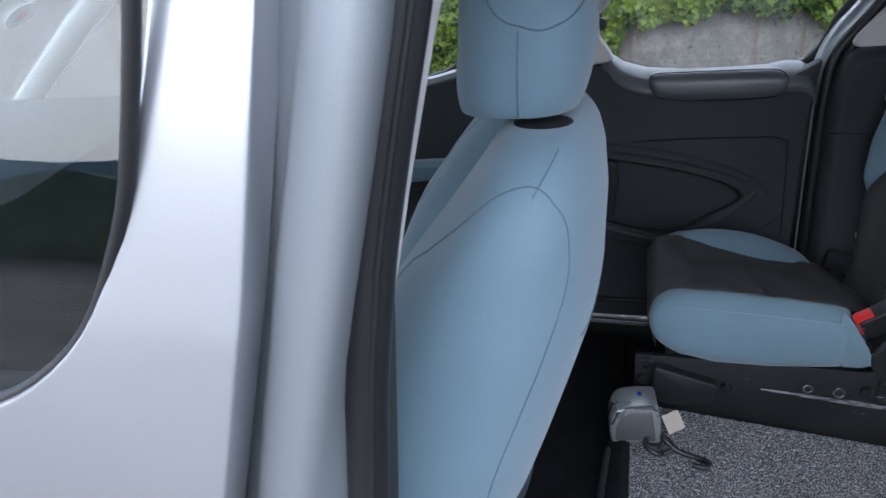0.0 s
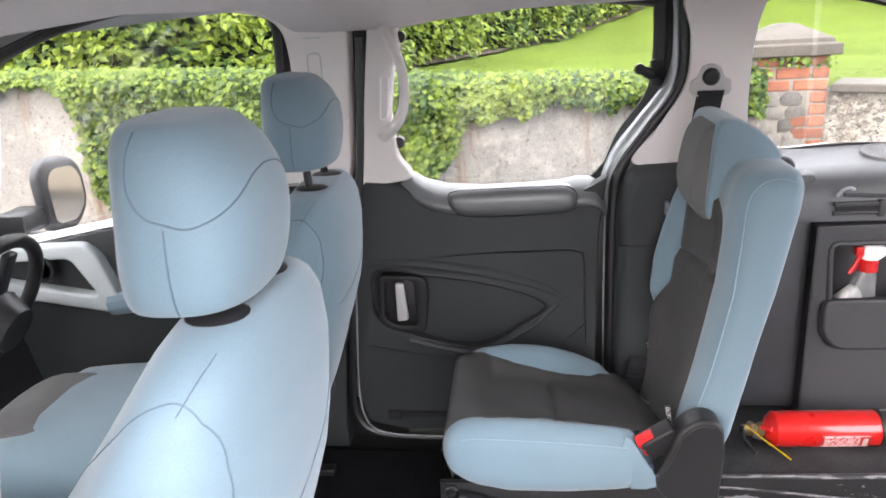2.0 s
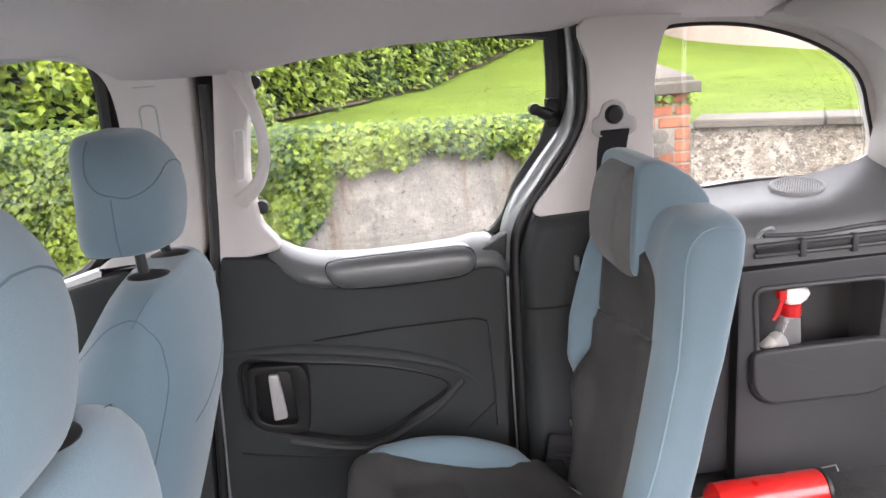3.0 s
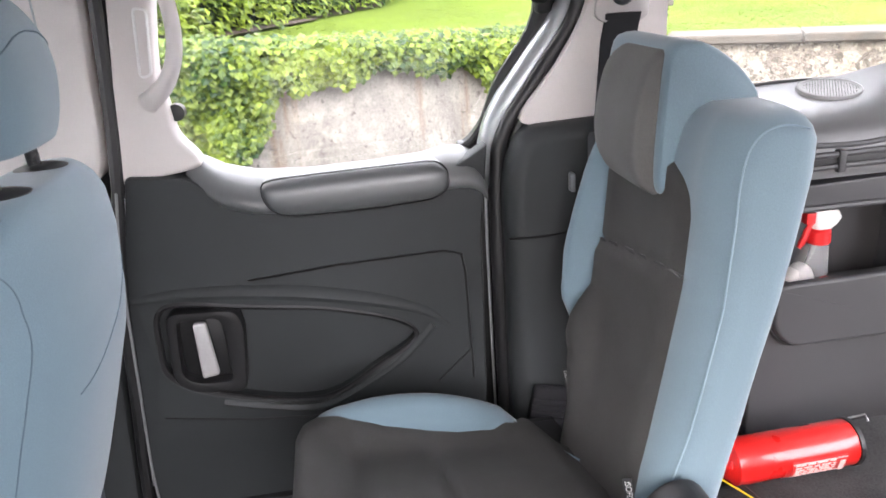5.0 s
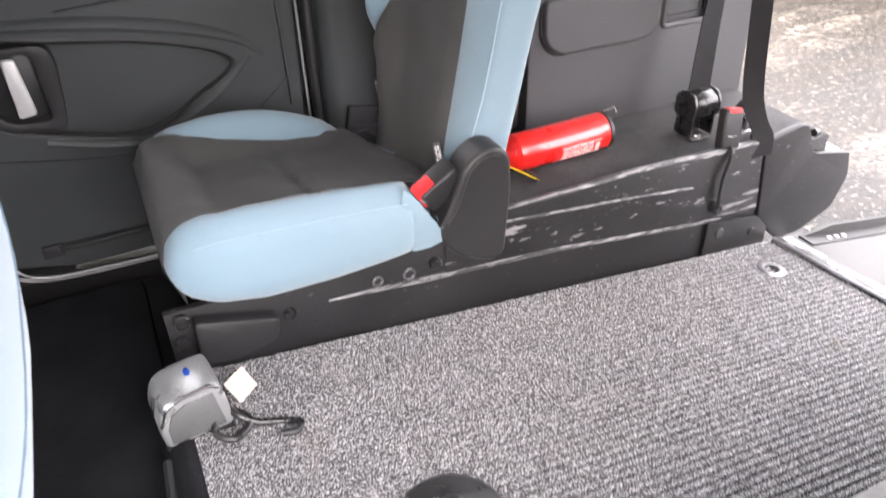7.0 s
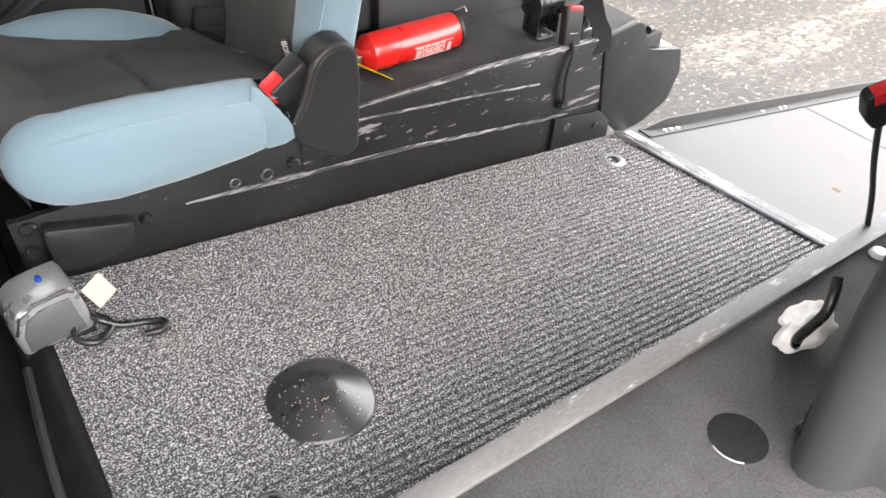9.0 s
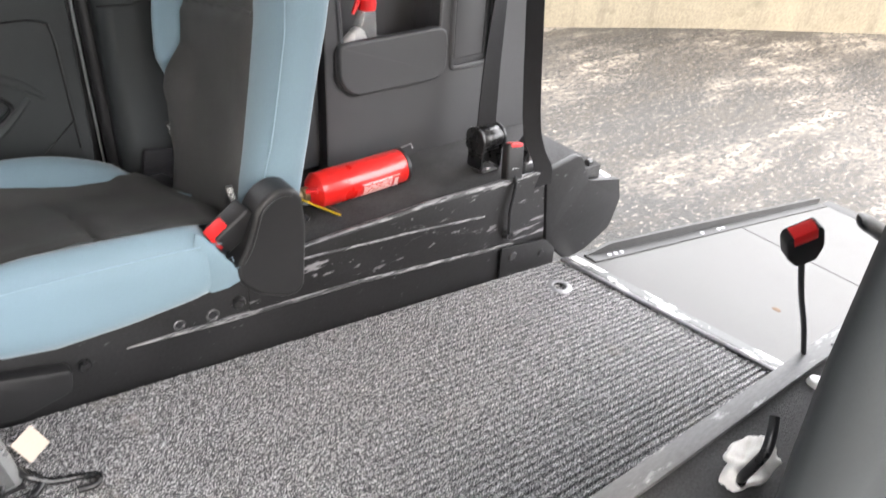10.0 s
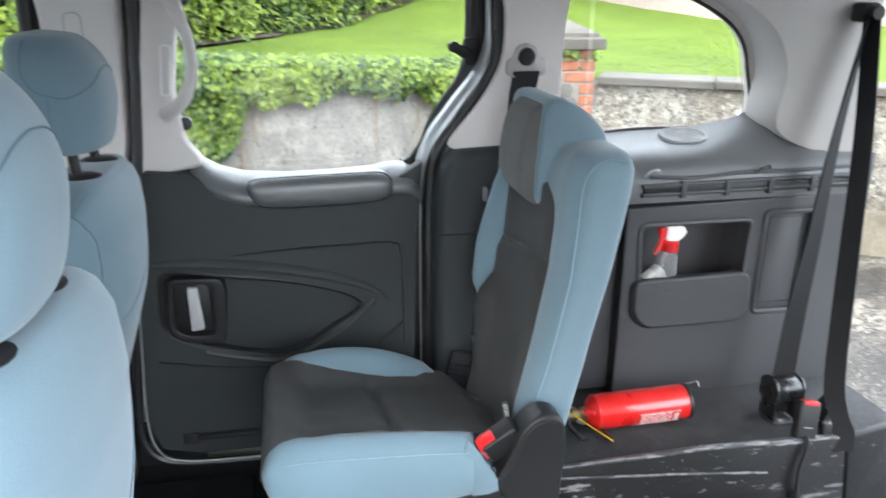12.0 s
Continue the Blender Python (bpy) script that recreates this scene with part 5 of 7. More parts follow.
part("far_outer_side", joined(box(0.18, 0.36, 1.801, 1.861, 0.33, 1.0, 0.002), box(1.0, 2.0, 1.845, 1.88, 0.35, 1.06, 0.02), box(-0.85, 0.95, 1.862, 1.89, 0.35, 0.90, 0.02), box(0.26, 0.98, 1.832, 1.86, 0.35, 0.98, 0.01)), silver_paint, car)
part("underbody", box(-1.8, 1.80, 0.40, 1.80, 0.14, 0.22, 0.02), rubber, car)
for x in (-1.05, 1.50):
    for y0, y1 in ((0.33, 0.50), (1.68, 1.85)):
        wh = part("wheel", moved(lathe([(0.16, y0), (0.26, y0), (0.275, y0 + 0.02), (0.275, y1 - 0.02), (0.26, y1), (0.16, y1)], (0, 0, 0), "y", 32), Matrix.Translation((x, 0, 0.275))), rubber, car, "black tyre")
        part("rim", moved(lathe([(0, y0 + 0.02), (0.15, y0 + 0.01), (0.165, y0 + 0.005), (0.165, y1 - 0.005), (0.0, y1 - 0.02)], (0, 0, 0), "y", 24), Matrix.Translation((x, 0, 0.275))), steel, wh)
part("bumper_end", box(1.98, 2.06, 0.30, 0.60, 0.30, 0.52, 0.03, 3), silver_paint, car)

# ---- front seats ----
SEAT_ROWS = [  # height, front x, rear x, half width
    (0.44, 0.165, 0.395, 0.186), (0.60, 0.176, 0.448, 0.195), (0.75, 0.215, 0.513, 0.195), (0.85, 0.263, 0.546, 0.196), (0.90, 0.287, 0.561, 0.197), (0.95, 0.325, 0.577, 0.197), (1.00, 0.362, 0.585, 0.196),
    (1.08, 0.425, 0.588, 0.193), (1.125, 0.458, 0.584, 0.178), (1.152, 0.476, 0.577, 0.150), (1.170, 0.494, 0.566, 0.108)]
HEAD_BASE, HEAD_TALL = 1.178, 0.164


def soft_side(c, h, hw, x):
    """How far a squarish oval of half sizes h and hw reaches sideways at x."""
    u = min(0.985, abs((x - c) / h))
    return hw * (1 - u ** 2.5) ** (1 / 2.5)


def head_size(t):
    """Half depth, half width and middle of the headrest at a share of its height."""
    low = 0.84 + 0.16 * math.sqrt(max(0, 1 - (max(0, 0.34 - t) / 0.34) ** 2))
    q = min(1, max(0, (t - 0.36) / 0.64))
    s = low * (0.47 + 0.53 * math.sqrt(max(0, 1 - q ** 2.2)))
    return 0.067 * s, 0.101 * s, 0.500 + 0.021 * t - 0.030 * q * q


def front_seat(cy, dx, dz, raised):
    """dx and dz shift the seat along and down; raised lifts the headrest on its posts."""
    seat = thing("front_seat", (0.30 + dx, cy, 0.365), "blue fabric front car seat with " + ("headrest raised on two posts" if raised > 0.02 else "headrest low on the backrest"), "car seat", "front seats")
    here = Matrix.Translation((dx, 0, dz))
    rings = []
    for z in np.concatenate([np.linspace(0.44, 1.0, 14), np.linspace(1.02, 1.170, 14)]):
        xf, xr, hw = table(z, SEAT_ROWS)
        cx, hx = (xf + xr) / 2, (xr - xf) / 2
        rings.append(super_ring(52, hx, hw, 2.5, lambda u, v: (cx + u, cy + v, z)))
    for k in (0.75, 0.4):
        cx, cz = (xf + xr) / 2, 1.170
        rings.append(super_ring(52, hx * k, hw * k, 2.5, lambda u, v: (cx + u, cy + v, cz + 0.003 * (1 - k))))
    back = part("backrest", moved(loft(rings), here), blue_cloth, seat, "", 70)
    arch = smooth_line([(0.30, 0.90), (0.377, 1.012), (0.427, 1.064), (0.471, 1.106), (0.498, 1.130), (0.525, 1.140), (0.543, 1.134), (0.557, 1.113), (0.562, 1.084), (0.559, 1.04), (0.541, 0.977), (0.517, 0.908), (0.486, 0.82), (0.462, 0.73), (0.449, 0.66)], 6, False)
    for sgn in (-1, 1):
        pts = []
        for x, z in arch:
            xf, xr, hw = table(z, SEAT_ROWS)
            pts.append((x, cy + sgn * (soft_side((xf + xr) / 2, (xr - xf) / 2, hw, x) + 0.0003), z))
        part("flank_seam", moved(tube(pts, 0.0008, 6), here), seam_thread, back)
        line = []
        for z in np.linspace(1.132, 1.160, 12):
            xf, xr, hw = table(z, SEAT_ROWS)
            x = 0.532 + 0.6 * (z - 1.132)
            line.append((x, cy + sgn * (soft_side((xf + xr) / 2, (xr - xf) / 2, hw, x) + 0.0003), z))
        line += [(0.551, cy + sgn * 0.090, 1.1664), (0.548, cy + sgn * 0.080, 1.1672)]
        part("shoulder_seam", moved(tube(line, 0.0007, 6), here), seam_thread, back)
    rear_line = []
    for i in range(15):
        v = -0.10 + 0.27 * i / 14
        z = 0.96 + 0.11 * (i / 14) ** 1.4
        xf, xr, hw = table(z, SEAT_ROWS)
        rear_line.append(((xf + xr) / 2 + (xr - xf) / 2 * (1 - min(0.985, abs(v) / hw) ** 2.5) ** (1 / 2.5) + 0.0003, cy + v, z))
    part("rear_seam", moved(tube(rear_line, 0.0007, 6), here), seam_thread, back)
    # slack map pocket low on the seat back, its top edge bowed
    bm = bmesh.new()
    grid = []
    for i in range(12):
        z = 0.48 + 0.22 * i / 11
        xf, xr, hw = table(z, SEAT_ROWS)
        row = []
        for j in range(15):
            v = (-1 + 2 * j / 14) * hw * 0.74
            slack = 0.009 * (i / 11) ** 2 * (1 - (j / 7 - 1) ** 2)
            row.append(bm.verts.new(((xf + xr) / 2 + (xr - xf) / 2 * (1 - min(0.97, abs(v) / hw) ** 2.5) ** (1 / 2.5) + 0.002 + slack, cy + v, z)))
        grid.append(row)
    for r0, r1 in zip(grid, grid[1:]):
        for j in range(14):
            bm.faces.new((r0[j], r1[j], r1[j + 1], r0[j + 1]))
    bmesh.ops.solidify(bm, geom=list(bm.faces), thickness=0.003)
    part("map_pocket", moved(bm, here), blue_cloth, seat, "slack map pocket on the seat back", 70)
    # cushion
    rings = []
    for x in np.linspace(-0.22, 0.42, 18):
        t = (x + 0.22) / 0.64
        zt = 0.578 + 0.075 * math.sin(math.pi * min(1, 0.25 + t * 0.6)) - 0.05 * max(0, t - 0.7)
        h = 0.085 * (min(1, t / 0.12 + 0.25) if t < 0.09 else 1)
        rings.append(super_ring(36, 0.235 - 0.02 * (t < 0.02), h, 3.5, lambda u, v: (x, cy + u, zt - 0.03 + v)))
    cushion = part("cushion", moved(loft(rings), here), blue_cloth, seat, "", 70)
    part("cushion_insert", moved(plate(smooth_line([(-0.20, cy - 0.12), (0.0, cy - 0.14), (0.30, cy - 0.15), (0.30, cy + 0.15), (0.0, cy + 0.14), (-0.20, cy + 0.12)], 5), "z", 0.62, 0.700, bevel=0.02, seg=3), here), dark_cloth, cushion, "charcoal centre panel")
    part("seat_frame", box(-0.12 + dx, 0.38 + dx, cy - 0.19, cy + 0.19, 0.40 + dz, 0.56 + dz, 0.02), black_plastic, seat)
    for y in (cy - 0.185, cy + 0.185):
        part("runner", box(-0.16 + dx, 0.44 + dx, y - 0.015, y + 0.015, 0.346, 0.41 + dz, 0.004), black_plastic, seat)
    # headrest: a soft block, domed at the top, with a curved cap seam
    lift = Matrix.Translation((dx, 0, dz + raised))
    rings = []
    for t in np.concatenate([[0.0, 0.02, 0.05], np.linspace(0.1, 0.85, 15), [0.90, 0.94, 0.97, 0.99, 1.0]]):
        hx, hy, cx = head_size(t)
        k = 0.90 if t == 0 else 1
        rings.append(super_ring(48, hx * k, hy * k, 2.7, lambda u, v: (cx + u, cy + v, HEAD_BASE + HEAD_TALL * t)))
    for k in (0.6, 0.25):
        rings.append(super_ring(48, hx * k, hy * k, 2.7, lambda u, v: (cx + u, cy + v, HEAD_BASE + HEAD_TALL + 0.006 * (1 - k))))
    head = part("headrest", moved(loft(rings), lift), blue_cloth, seat, "", 70)

    def on_head(x, t, sgn):
        hx, hy, cx = head_size(t)
        u = min(0.955, abs((x - cx) / hx))
        x = cx + math.copysign(u * hx, x - cx)
        return (x, cy + sgn * (hy * (1 - u ** 2.7) ** (1 / 2.7) + 0.0003), HEAD_BASE + HEAD_TALL * t)

    for sgn in (-1, 1):
        cap = []
        for deg_, t in smooth_line([(98, 0.965), (104, 0.85), (106, 0.70), (97, 0.58), (80, 0.51), (63, 0.53), (47, 0.57), (30, 0.63), (14, 0.69), (0, 0.715)], 6, False):
            hx, hy, cx = head_size(t)
            c, q = math.cos(radians(deg_)), math.sin(radians(deg_))
            cap.append((cx + math.copysign(abs(c) ** (2 / 2.7), c) * (hx + 0.0003), cy + sgn * abs(q) ** (2 / 2.7) * (hy + 0.0003), HEAD_BASE + HEAD_TALL * t))
        part("head_seam", moved(tube(cap, 0.0009, 6), lift), seam_thread, head)
        part("head_seam", moved(tube([on_head(0.512 - 0.003 * i / 8, 0.51 - 0.48 * i / 8, sgn) for i in range(9)], 0.0008, 6), lift), seam_thread, head)
    for dy in (-0.058, 0.058):
        post = part("headrest_post", moved(tube([(0.524, cy + dy, 1.14), (0.520, cy + dy, 1.20 + raised)], 0.0075, 12), here), hook_black, head)
        part("post_collar", moved(lathe([(0.026, -0.020), (0.030, 0.0), (0.029, 0.005), (0.020, 0.008), (0.009, 0.009)], (0.528, cy + dy, 1.166), "z", 20), here), black_plastic, post)
    return seat


front_seat(0.705, -0.029, 0.006, 0.0)
front_seat(1.405, -0.132, -0.046, 0.026)

# ---- rear seat on the far side ----
rear = thing("rear_seat", (0.85, 1.41, 0.545), "blue and charcoal fabric rear single seat with frayed cover", "car seat")
Y0, Y1 = 1.245, 1.640
CUSH = [  # x, underside, top
    (0.606, 0.612, 0.640), (0.612, 0.588, 0.662), (0.625, 0.565, 0.679), (0.645, 0.549, 0.691), (0.675, 0.536, 0.698), (0.74, 0.522, 0.700), (0.85, 0.522, 0.692), (0.95, 0.530, 0.682), (1.02, 0.545, 0.668), (1.045, 0.555, 0.655), (1.085, 0.570, 0.640)]


def cushion_dish(x, u):
    """How far the cushion's top is hollowed between its bolsters, and lower on the wall side."""
    ease = min(1, max(0, (x - 0.625) / 0.07))
    return (-0.046 * max(0, 1 - (abs(u + 0.02) / 0.80) ** 3.5) - 0.030 * max(0.0, min(1, (u + 0.2) / 0.6)) * (1 - 0.85 * min(1, max(0, (u - 0.45) / 0.25)))) * ease - (0.030 if x < 0.79 else 0.045) * ((x - 0.79) / 0.19) ** 2 * max(0.0, min(1, (u - 0.45) / 0.3))


rings = []
for x in np.concatenate([[0.606, 0.609, 0.614, 0.622], np.linspace(0.631, 1.085, 22)]):
    lo, hi = table(x, CUSH)
    yc, hw = (Y0 + Y1) / 2, (Y1 - Y0) / 2 * (0.90 if x < 0.607 else 0.955 if x < 0.612 else 0.985 if x < 0.618 else 1) * (1 - 0.07 * max(0.0, 1 - (x - 0.606) / 0.07) ** 2)
    ring = []
    for j in range(56):
        t = 2 * math.pi * (j + 0.5) / 56
        c, s = math.cos(t), math.sin(t)
        u, v = math.copysign(abs(c) ** 0.5, c), math.copysign(abs(s) ** 0.55, s)
        torn = max(0.0, min(1.0, (x - 0.985) / 0.04)) * max(0.0, min(1.0, (-u - 0.60) / 0.15))
        notch = torn * 0.5 + 0.7 * min(1.0, max(0.0, (x - 0.985) / 0.04)) * max(0.0, (u - 0.35) / 0.65)
        ring.append((x, yc + u * hw + 0.075 * torn - 0.15 * max(0.0, (x - 0.96) / 0.1) * max(0.0, u), (lo + hi) / 2 + v * (hi - lo) / 2 + cushion_dish(x, u) * (v > 0) - notch * (hi - lo) * (v > 0)))
    rings.append(ring)
cushion = part("cushion", loft(rings), blue_cloth, rear, "pale blue cushion with worn cover", 70)


def seat_top(x, y):
    lo, hi = table(x, CUSH)
    u = (y - (Y0 + Y1) / 2) / ((Y1 - Y0) / 2)
    v = (1 - min(1, abs(u)) ** 4) ** 0.275
    return (lo + hi) / 2 + v * (hi - lo) / 2 + cushion_dish(x, u)


bm = bmesh.new()
grid = []
for i in range(61):
    s = i / 60
    x = 0.609 + 0.474 * s
    ya = 1.298 - 0.024 * max(0, 1 - s / 0.3) ** 1.5 + 0.010 * math.sin(s * 5.0) - 0.010 * (s > 0.8) * (s - 0.8) * 5
    yb = float(np.interp(s, [0, 0.05, 0.12, 0.3, 0.45, 0.55, 0.68, 0.76, 0.83, 1], [1.606, 1.602, 1.586, 1.562, 1.553, 1.550, 1.556, 1.580, 1.606, 1.550]))
    row = []
    for j in range(17):
        y = ya + (yb - ya) * j / 16
        off = (x - 0.843 + 0.024 * (j / 16))
        fold = -0.0085 * math.exp(-(off / 0.006) ** 2) + 0.004 * math.exp(-((abs(off) - 0.030) / 0.024) ** 2)
        fold *= 1 - (j / 16) ** 5
        if i == 0:
            row.append(bm.verts.new((0.6045, y, 0.624)))
            continue
        row.append(bm.verts.new((x - 0.003 * (i < 6), y, seat_top(x, y) + 0.0080 + fold - 0.0075 * (j in (0, 16)))))
    grid.append(row)
for a, b in zip(grid, grid[1:]):
    for j in range(16):
        bm.faces.new((a[j], b[j], b[j + 1], a[j + 1]))
front = [bm.verts.new((v.co.x - 0.001, v.co.y, 0.562)) for v in grid[0]]
for v in grid[0]:
    v.co.x -= 0.002
for v in front:
    v.co.x += 0.020
for j in range(16):
    bm.faces.new((front[j], grid[0][j], grid[0][j + 1], front[j + 1]))
bmesh.ops.solidify(bm, geom=list(bm.faces), thickness=0.003)
part("cushion_insert", bm, dark_cloth, cushion, "charcoal fabric centre of the cushion", 70)
part("side_seam", tube(smooth_line([(0.636, 1.2570, 0.652), (0.68, 1.2475, 0.664), (0.80, 1.2465, 0.660), (0.92, 1.2475, 0.652), (1.005, 1.249, 0.642)], 6, False), 0.0005, 6), pale_thread, cushion)
BACK = [  # z, front of the bolsters, rear, near edge, far edge
    (0.600, 1.026, 1.136, 1.268, 1.556), (0.66, 1.044, 1.152, 1.256, 1.560), (0.75, 1.068, 1.168, 1.252, 1.562), (0.78, 1.076, 1.174, 1.250, 1.582), (0.83, 1.087, 1.184, 1.250, 1.618), (0.87, 1.095, 1.193, 1.250, 1.628),
    (0.94, 1.108, 1.210, 1.250, 1.630), (1.03, 1.116, 1.228, 1.252, 1.624), (1.085, 1.120, 1.240, 1.256, 1.612), (1.118, 1.130, 1.244, 1.264, 1.596), (1.134, 1.142, 1.240, 1.278, 1.576), (1.142, 1.162, 1.226, 1.300, 1.554)]


def back_at(z):
    """Front, rear, middle and half width of the backrest at a height."""
    xf, xr, yn, yf = table(z, BACK)
    return xf, xr, (yn + yf) / 2, (yf - yn) / 2


def far_wing(y, z):
    """Low down the padded middle itself swells forward on the wall side."""
    q = min(1.0, max(0.0, (y - 1.49) / 0.07))
    return q * q * (3 - 2 * q) * float(np.interp(z, [0.60, 0.66, 0.70, 0.74, 0.78, 0.81, 0.85], [0.0, 0.008, 0.020, 0.029, 0.033, 0.026, 0.0]))


def back_front(y, z):
    """The front of the padded middle at y, z, slightly hollow."""
    xf, xr, yc, hw = back_at(z)
    v = (y - yc) / hw
    return (xf + xr) / 2 - (xr - xf) / 2 * (1 - min(1, abs(v)) ** 4) ** 0.225 + 0.008 * max(0, 1 - (v / 0.66) ** 4) - far_wing(y, z)


def far_bulge(y, z):
    """The bolster on the wall side stands forward between its waist and the shoulder."""
    q = min(1.0, max(0.0, (y - 1.568) / 0.030))
    return q * q * (3 - 2 * q) * float(np.interp(z, [0.60, 0.75, 0.78, 0.81, 0.85, 0.90, 0.95, 1.02, 1.075, 1.11], [0.0, 0.0, 0.008, 0.022, 0.048, 0.052, 0.048, 0.036, 0.022, 0.008]))


rings = []
for z in np.concatenate([[0.555], np.linspace(0.600, 1.08, 32), [1.10, 1.115, 1.127, 1.136, 1.142]]):
    xf, xr, yc, hw = back_at(z)
    cx, hx = (xf + xr) / 2, (xr - xf) / 2
    ring = []
    for j in range(60):
        t = 2 * math.pi * (j + 0.5) / 60
        c, s = math.cos(t), math.sin(t)
        u, v = math.copysign(abs(c) ** 0.45, c), math.copysign(abs(s) ** 0.5, s)
        dish = 0.008 * max(0, 1 - (v / 0.66) ** 4) * (u < 0)
        ring.append((cx + u * hx + dish - (far_bulge(yc + v * hw, z) + far_wing(yc + v * hw, z)) * (u < 0), yc + v * hw, z))
    rings.append(ring)
back = part("backrest", loft(rings), blue_cloth, rear, "pale blue backrest bolsters", 70)
bm = bmesh.new()
grid = []
for i in range(85):
    z = 0.555 + (1.100 - 0.555) * i / 84
    yl = float(np.interp(z, [0.60, 0.67, 0.78, 0.90, 1.02, 1.045, 1.060, 1.075, 1.10], [1.288, 1.300, 1.318, 1.322, 1.327, 1.338, 1.358, 1.395, 1.43]))
    yr = float(np.interp(z, [0.62, 0.70, 0.76, 0.79, 0.83, 0.92, 1.02, 1.10], [1.552, 1.558, 1.566, 1.572, 1.576, 1.579, 1.578, 1.57]))
    row = []
    for j in range(15):
        y = yl + (yr - yl) * j / 14
        below = 0.951 - 0.036 * (j / 14) - z
        cut = (0 < j < 14) * (0.0085 * math.exp(-(below / 0.0085) ** 2) - (0.008 * math.exp(-below / 0.05) if below > 0 else 0.0))
        row.append(bm.verts.new((back_front(y, z) - 0.0085 + cut + 0.008 * (j in (0, 14)), y, z)))
    grid.append(row)
for a, b in zip(grid, grid[1:]):
    for j in range(14):
        bm.faces.new((a[j], b[j], b[j + 1], a[j + 1]))
bmesh.ops.solidify(bm, geom=list(bm.faces), thickness=0.003)
insert_mesh = part("backrest_insert", bm, dark_cloth, back, "charcoal fabric centre of the backrest", 70)
line = []
for j in range(0, 29):
    zc = 0.951 - 0.036 * (j / 28)
    y = 1.325 + (1.578 - 1.325) * j / 28
    line.append((back_front(y, zc) - 0.0026, y, zc + 0.001))
# black cord along the seam, coloured to draw its shadow line
part("insert_seam", tube(line, 0.0026, 6), rubber, insert_mesh)
edge = []
for z in np.linspace(0.66, 1.07, 20):
    xf, xr, yc, hw = back_at(z)
    edge.append((xf + 0.016, yc - hw * 0.987, z))
edge = smooth_line(edge + [(1.138, 1.257, 1.098), (1.148, 1.262, 1.117), (1.166, 1.268, 1.130), (1.190, 1.271, 1.134), (1.216, 1.270, 1.128)], 3, False)
part("bolster_piping", tube(edge, 0.0011, 6), pale_thread, back)
# headrest with charcoal face and blue shell
hr = []
for y in np.concatenate([[1.408, 1.411], np.linspace(1.417, 1.545, 12), [1.555, 1.563, 1.570, 1.575, 1.578]]):
    e = 0.90 if y == 1.408 else 0.96 if y == 1.411 else 1.0 - 0.42 * max(0, (y - 1.515) / 0.063) ** 2.6
    prof = smooth_line([(1.062, 1.165), (1.060, 1.112), (1.076, 1.076), (1.104, 1.066), (1.120, 1.10), (1.128, 1.165), (1.150, 1.210), (1.138, 1.238), (1.110, 1.246), (1.078, 1.226)], 4)
    mx, mz = 1.098, 1.148
    hr.append([(mx + 0.044 + (x - mx) * e, y, mz - 0.024 + (z - mz) * e) for x, z in prof])
head = part("headrest", loft(hr), dark_cloth, rear, "charcoal fabric headrest face", 60)
hs = []
for y in np.concatenate([[1.392, 1.396], np.linspace(1.403, 1.565, 11), [1.577, 1.587, 1.594, 1.598]]):
    e = 0.92 if y == 1.392 else 0.97 if y == 1.396 else 1.0 - 0.30 * max(0, (y - 1.565) / 0.033) ** 2.5
    prof = smooth_line([(1.098, 1.243), (1.090, 1.18), (1.086, 1.10), (1.092, 1.072), (1.108, 1.076), (1.124, 1.110), (1.134, 1.146), (1.158, 1.166), (1.196, 1.172), (1.211, 1.184), (1.192, 1.212), (1.160, 1.238), (1.128, 1.252)], 4)
    mx, mz = 1.13, 1.16
    hs.append([(mx + 0.044 + (x - mx) * e, y, mz - 0.024 + (z - mz) * e) for x, z in prof])
part("headrest_shell", loft(hs), blue_cloth, head, "pale blue headrest shell", 60)
CUSHION = Matrix.Translation((0.0708, -0.040, 0.0291)) @ Matrix.Diagonal((0.908, 1, 0.994, 1))
shift_all(cushion, CUSHION)
# frayed corner of the cover
fr = [(0.948, 0.694), (0.957, 0.689), (0.964, 0.678), (0.971, 0.670), (0.975, 0.660), (0.983, 0.650), (0.987, 0.641), (0.994, 0.632), (0.997, 0.623), (1.003, 0.614), (1.009, 0.603), (1.004, 0.597), (0.985, 0.590), (0.960, 0.588), (0.944, 0.60), (0.940, 0.66)]
part("torn_cover", plate(fr, "y", 1.2020, 1.2040, bevel=0.0006, shape=lambda x, y, z: (x, y + 0.006 * max(0, (0.965 - x) / 0.02) ** 2 + 0.004 * abs((z - 0.640) / 0.05) ** 3 + 0.0016 * math.sin(70 * x + 60 * z), z)), blue_cloth, cushion, "torn corner of the cover", 70)
for i in range(5):
    a = random.random()
    x, z = 0.962 + 0.05 * a, 0.685 - 0.09 * a
    part("loose_thread", tube([(x, 1.203, z), (x + 0.005, 1.200, z + random.uniform(-0.006, 0.008)), (x + 0.008, 1.201, z - 0.004)], 0.0005, 5), pale_thread, cushion)
shift_all(head, Matrix.Translation((-0.022, 0.0, -0.016)))
# hinge cover, frame, buckle
cov = rounded([(0.998, 0.622), (1.014, 0.648), (1.026, 0.682), (1.034, 0.706), (1.052, 0.726), (1.075, 0.735), (1.098, 0.730), (1.112, 0.713), (1.116, 0.66), (1.108, 0.545), (1.085, 0.535), (1.03, 0.560), (1.002, 0.592)], 0.012)
cover = even(part("hinge_cover", plate(cov, "y", 1.198, 1.250, bevel=0.008, seg=3), black_plastic, rear, "black plastic hinge cover"))
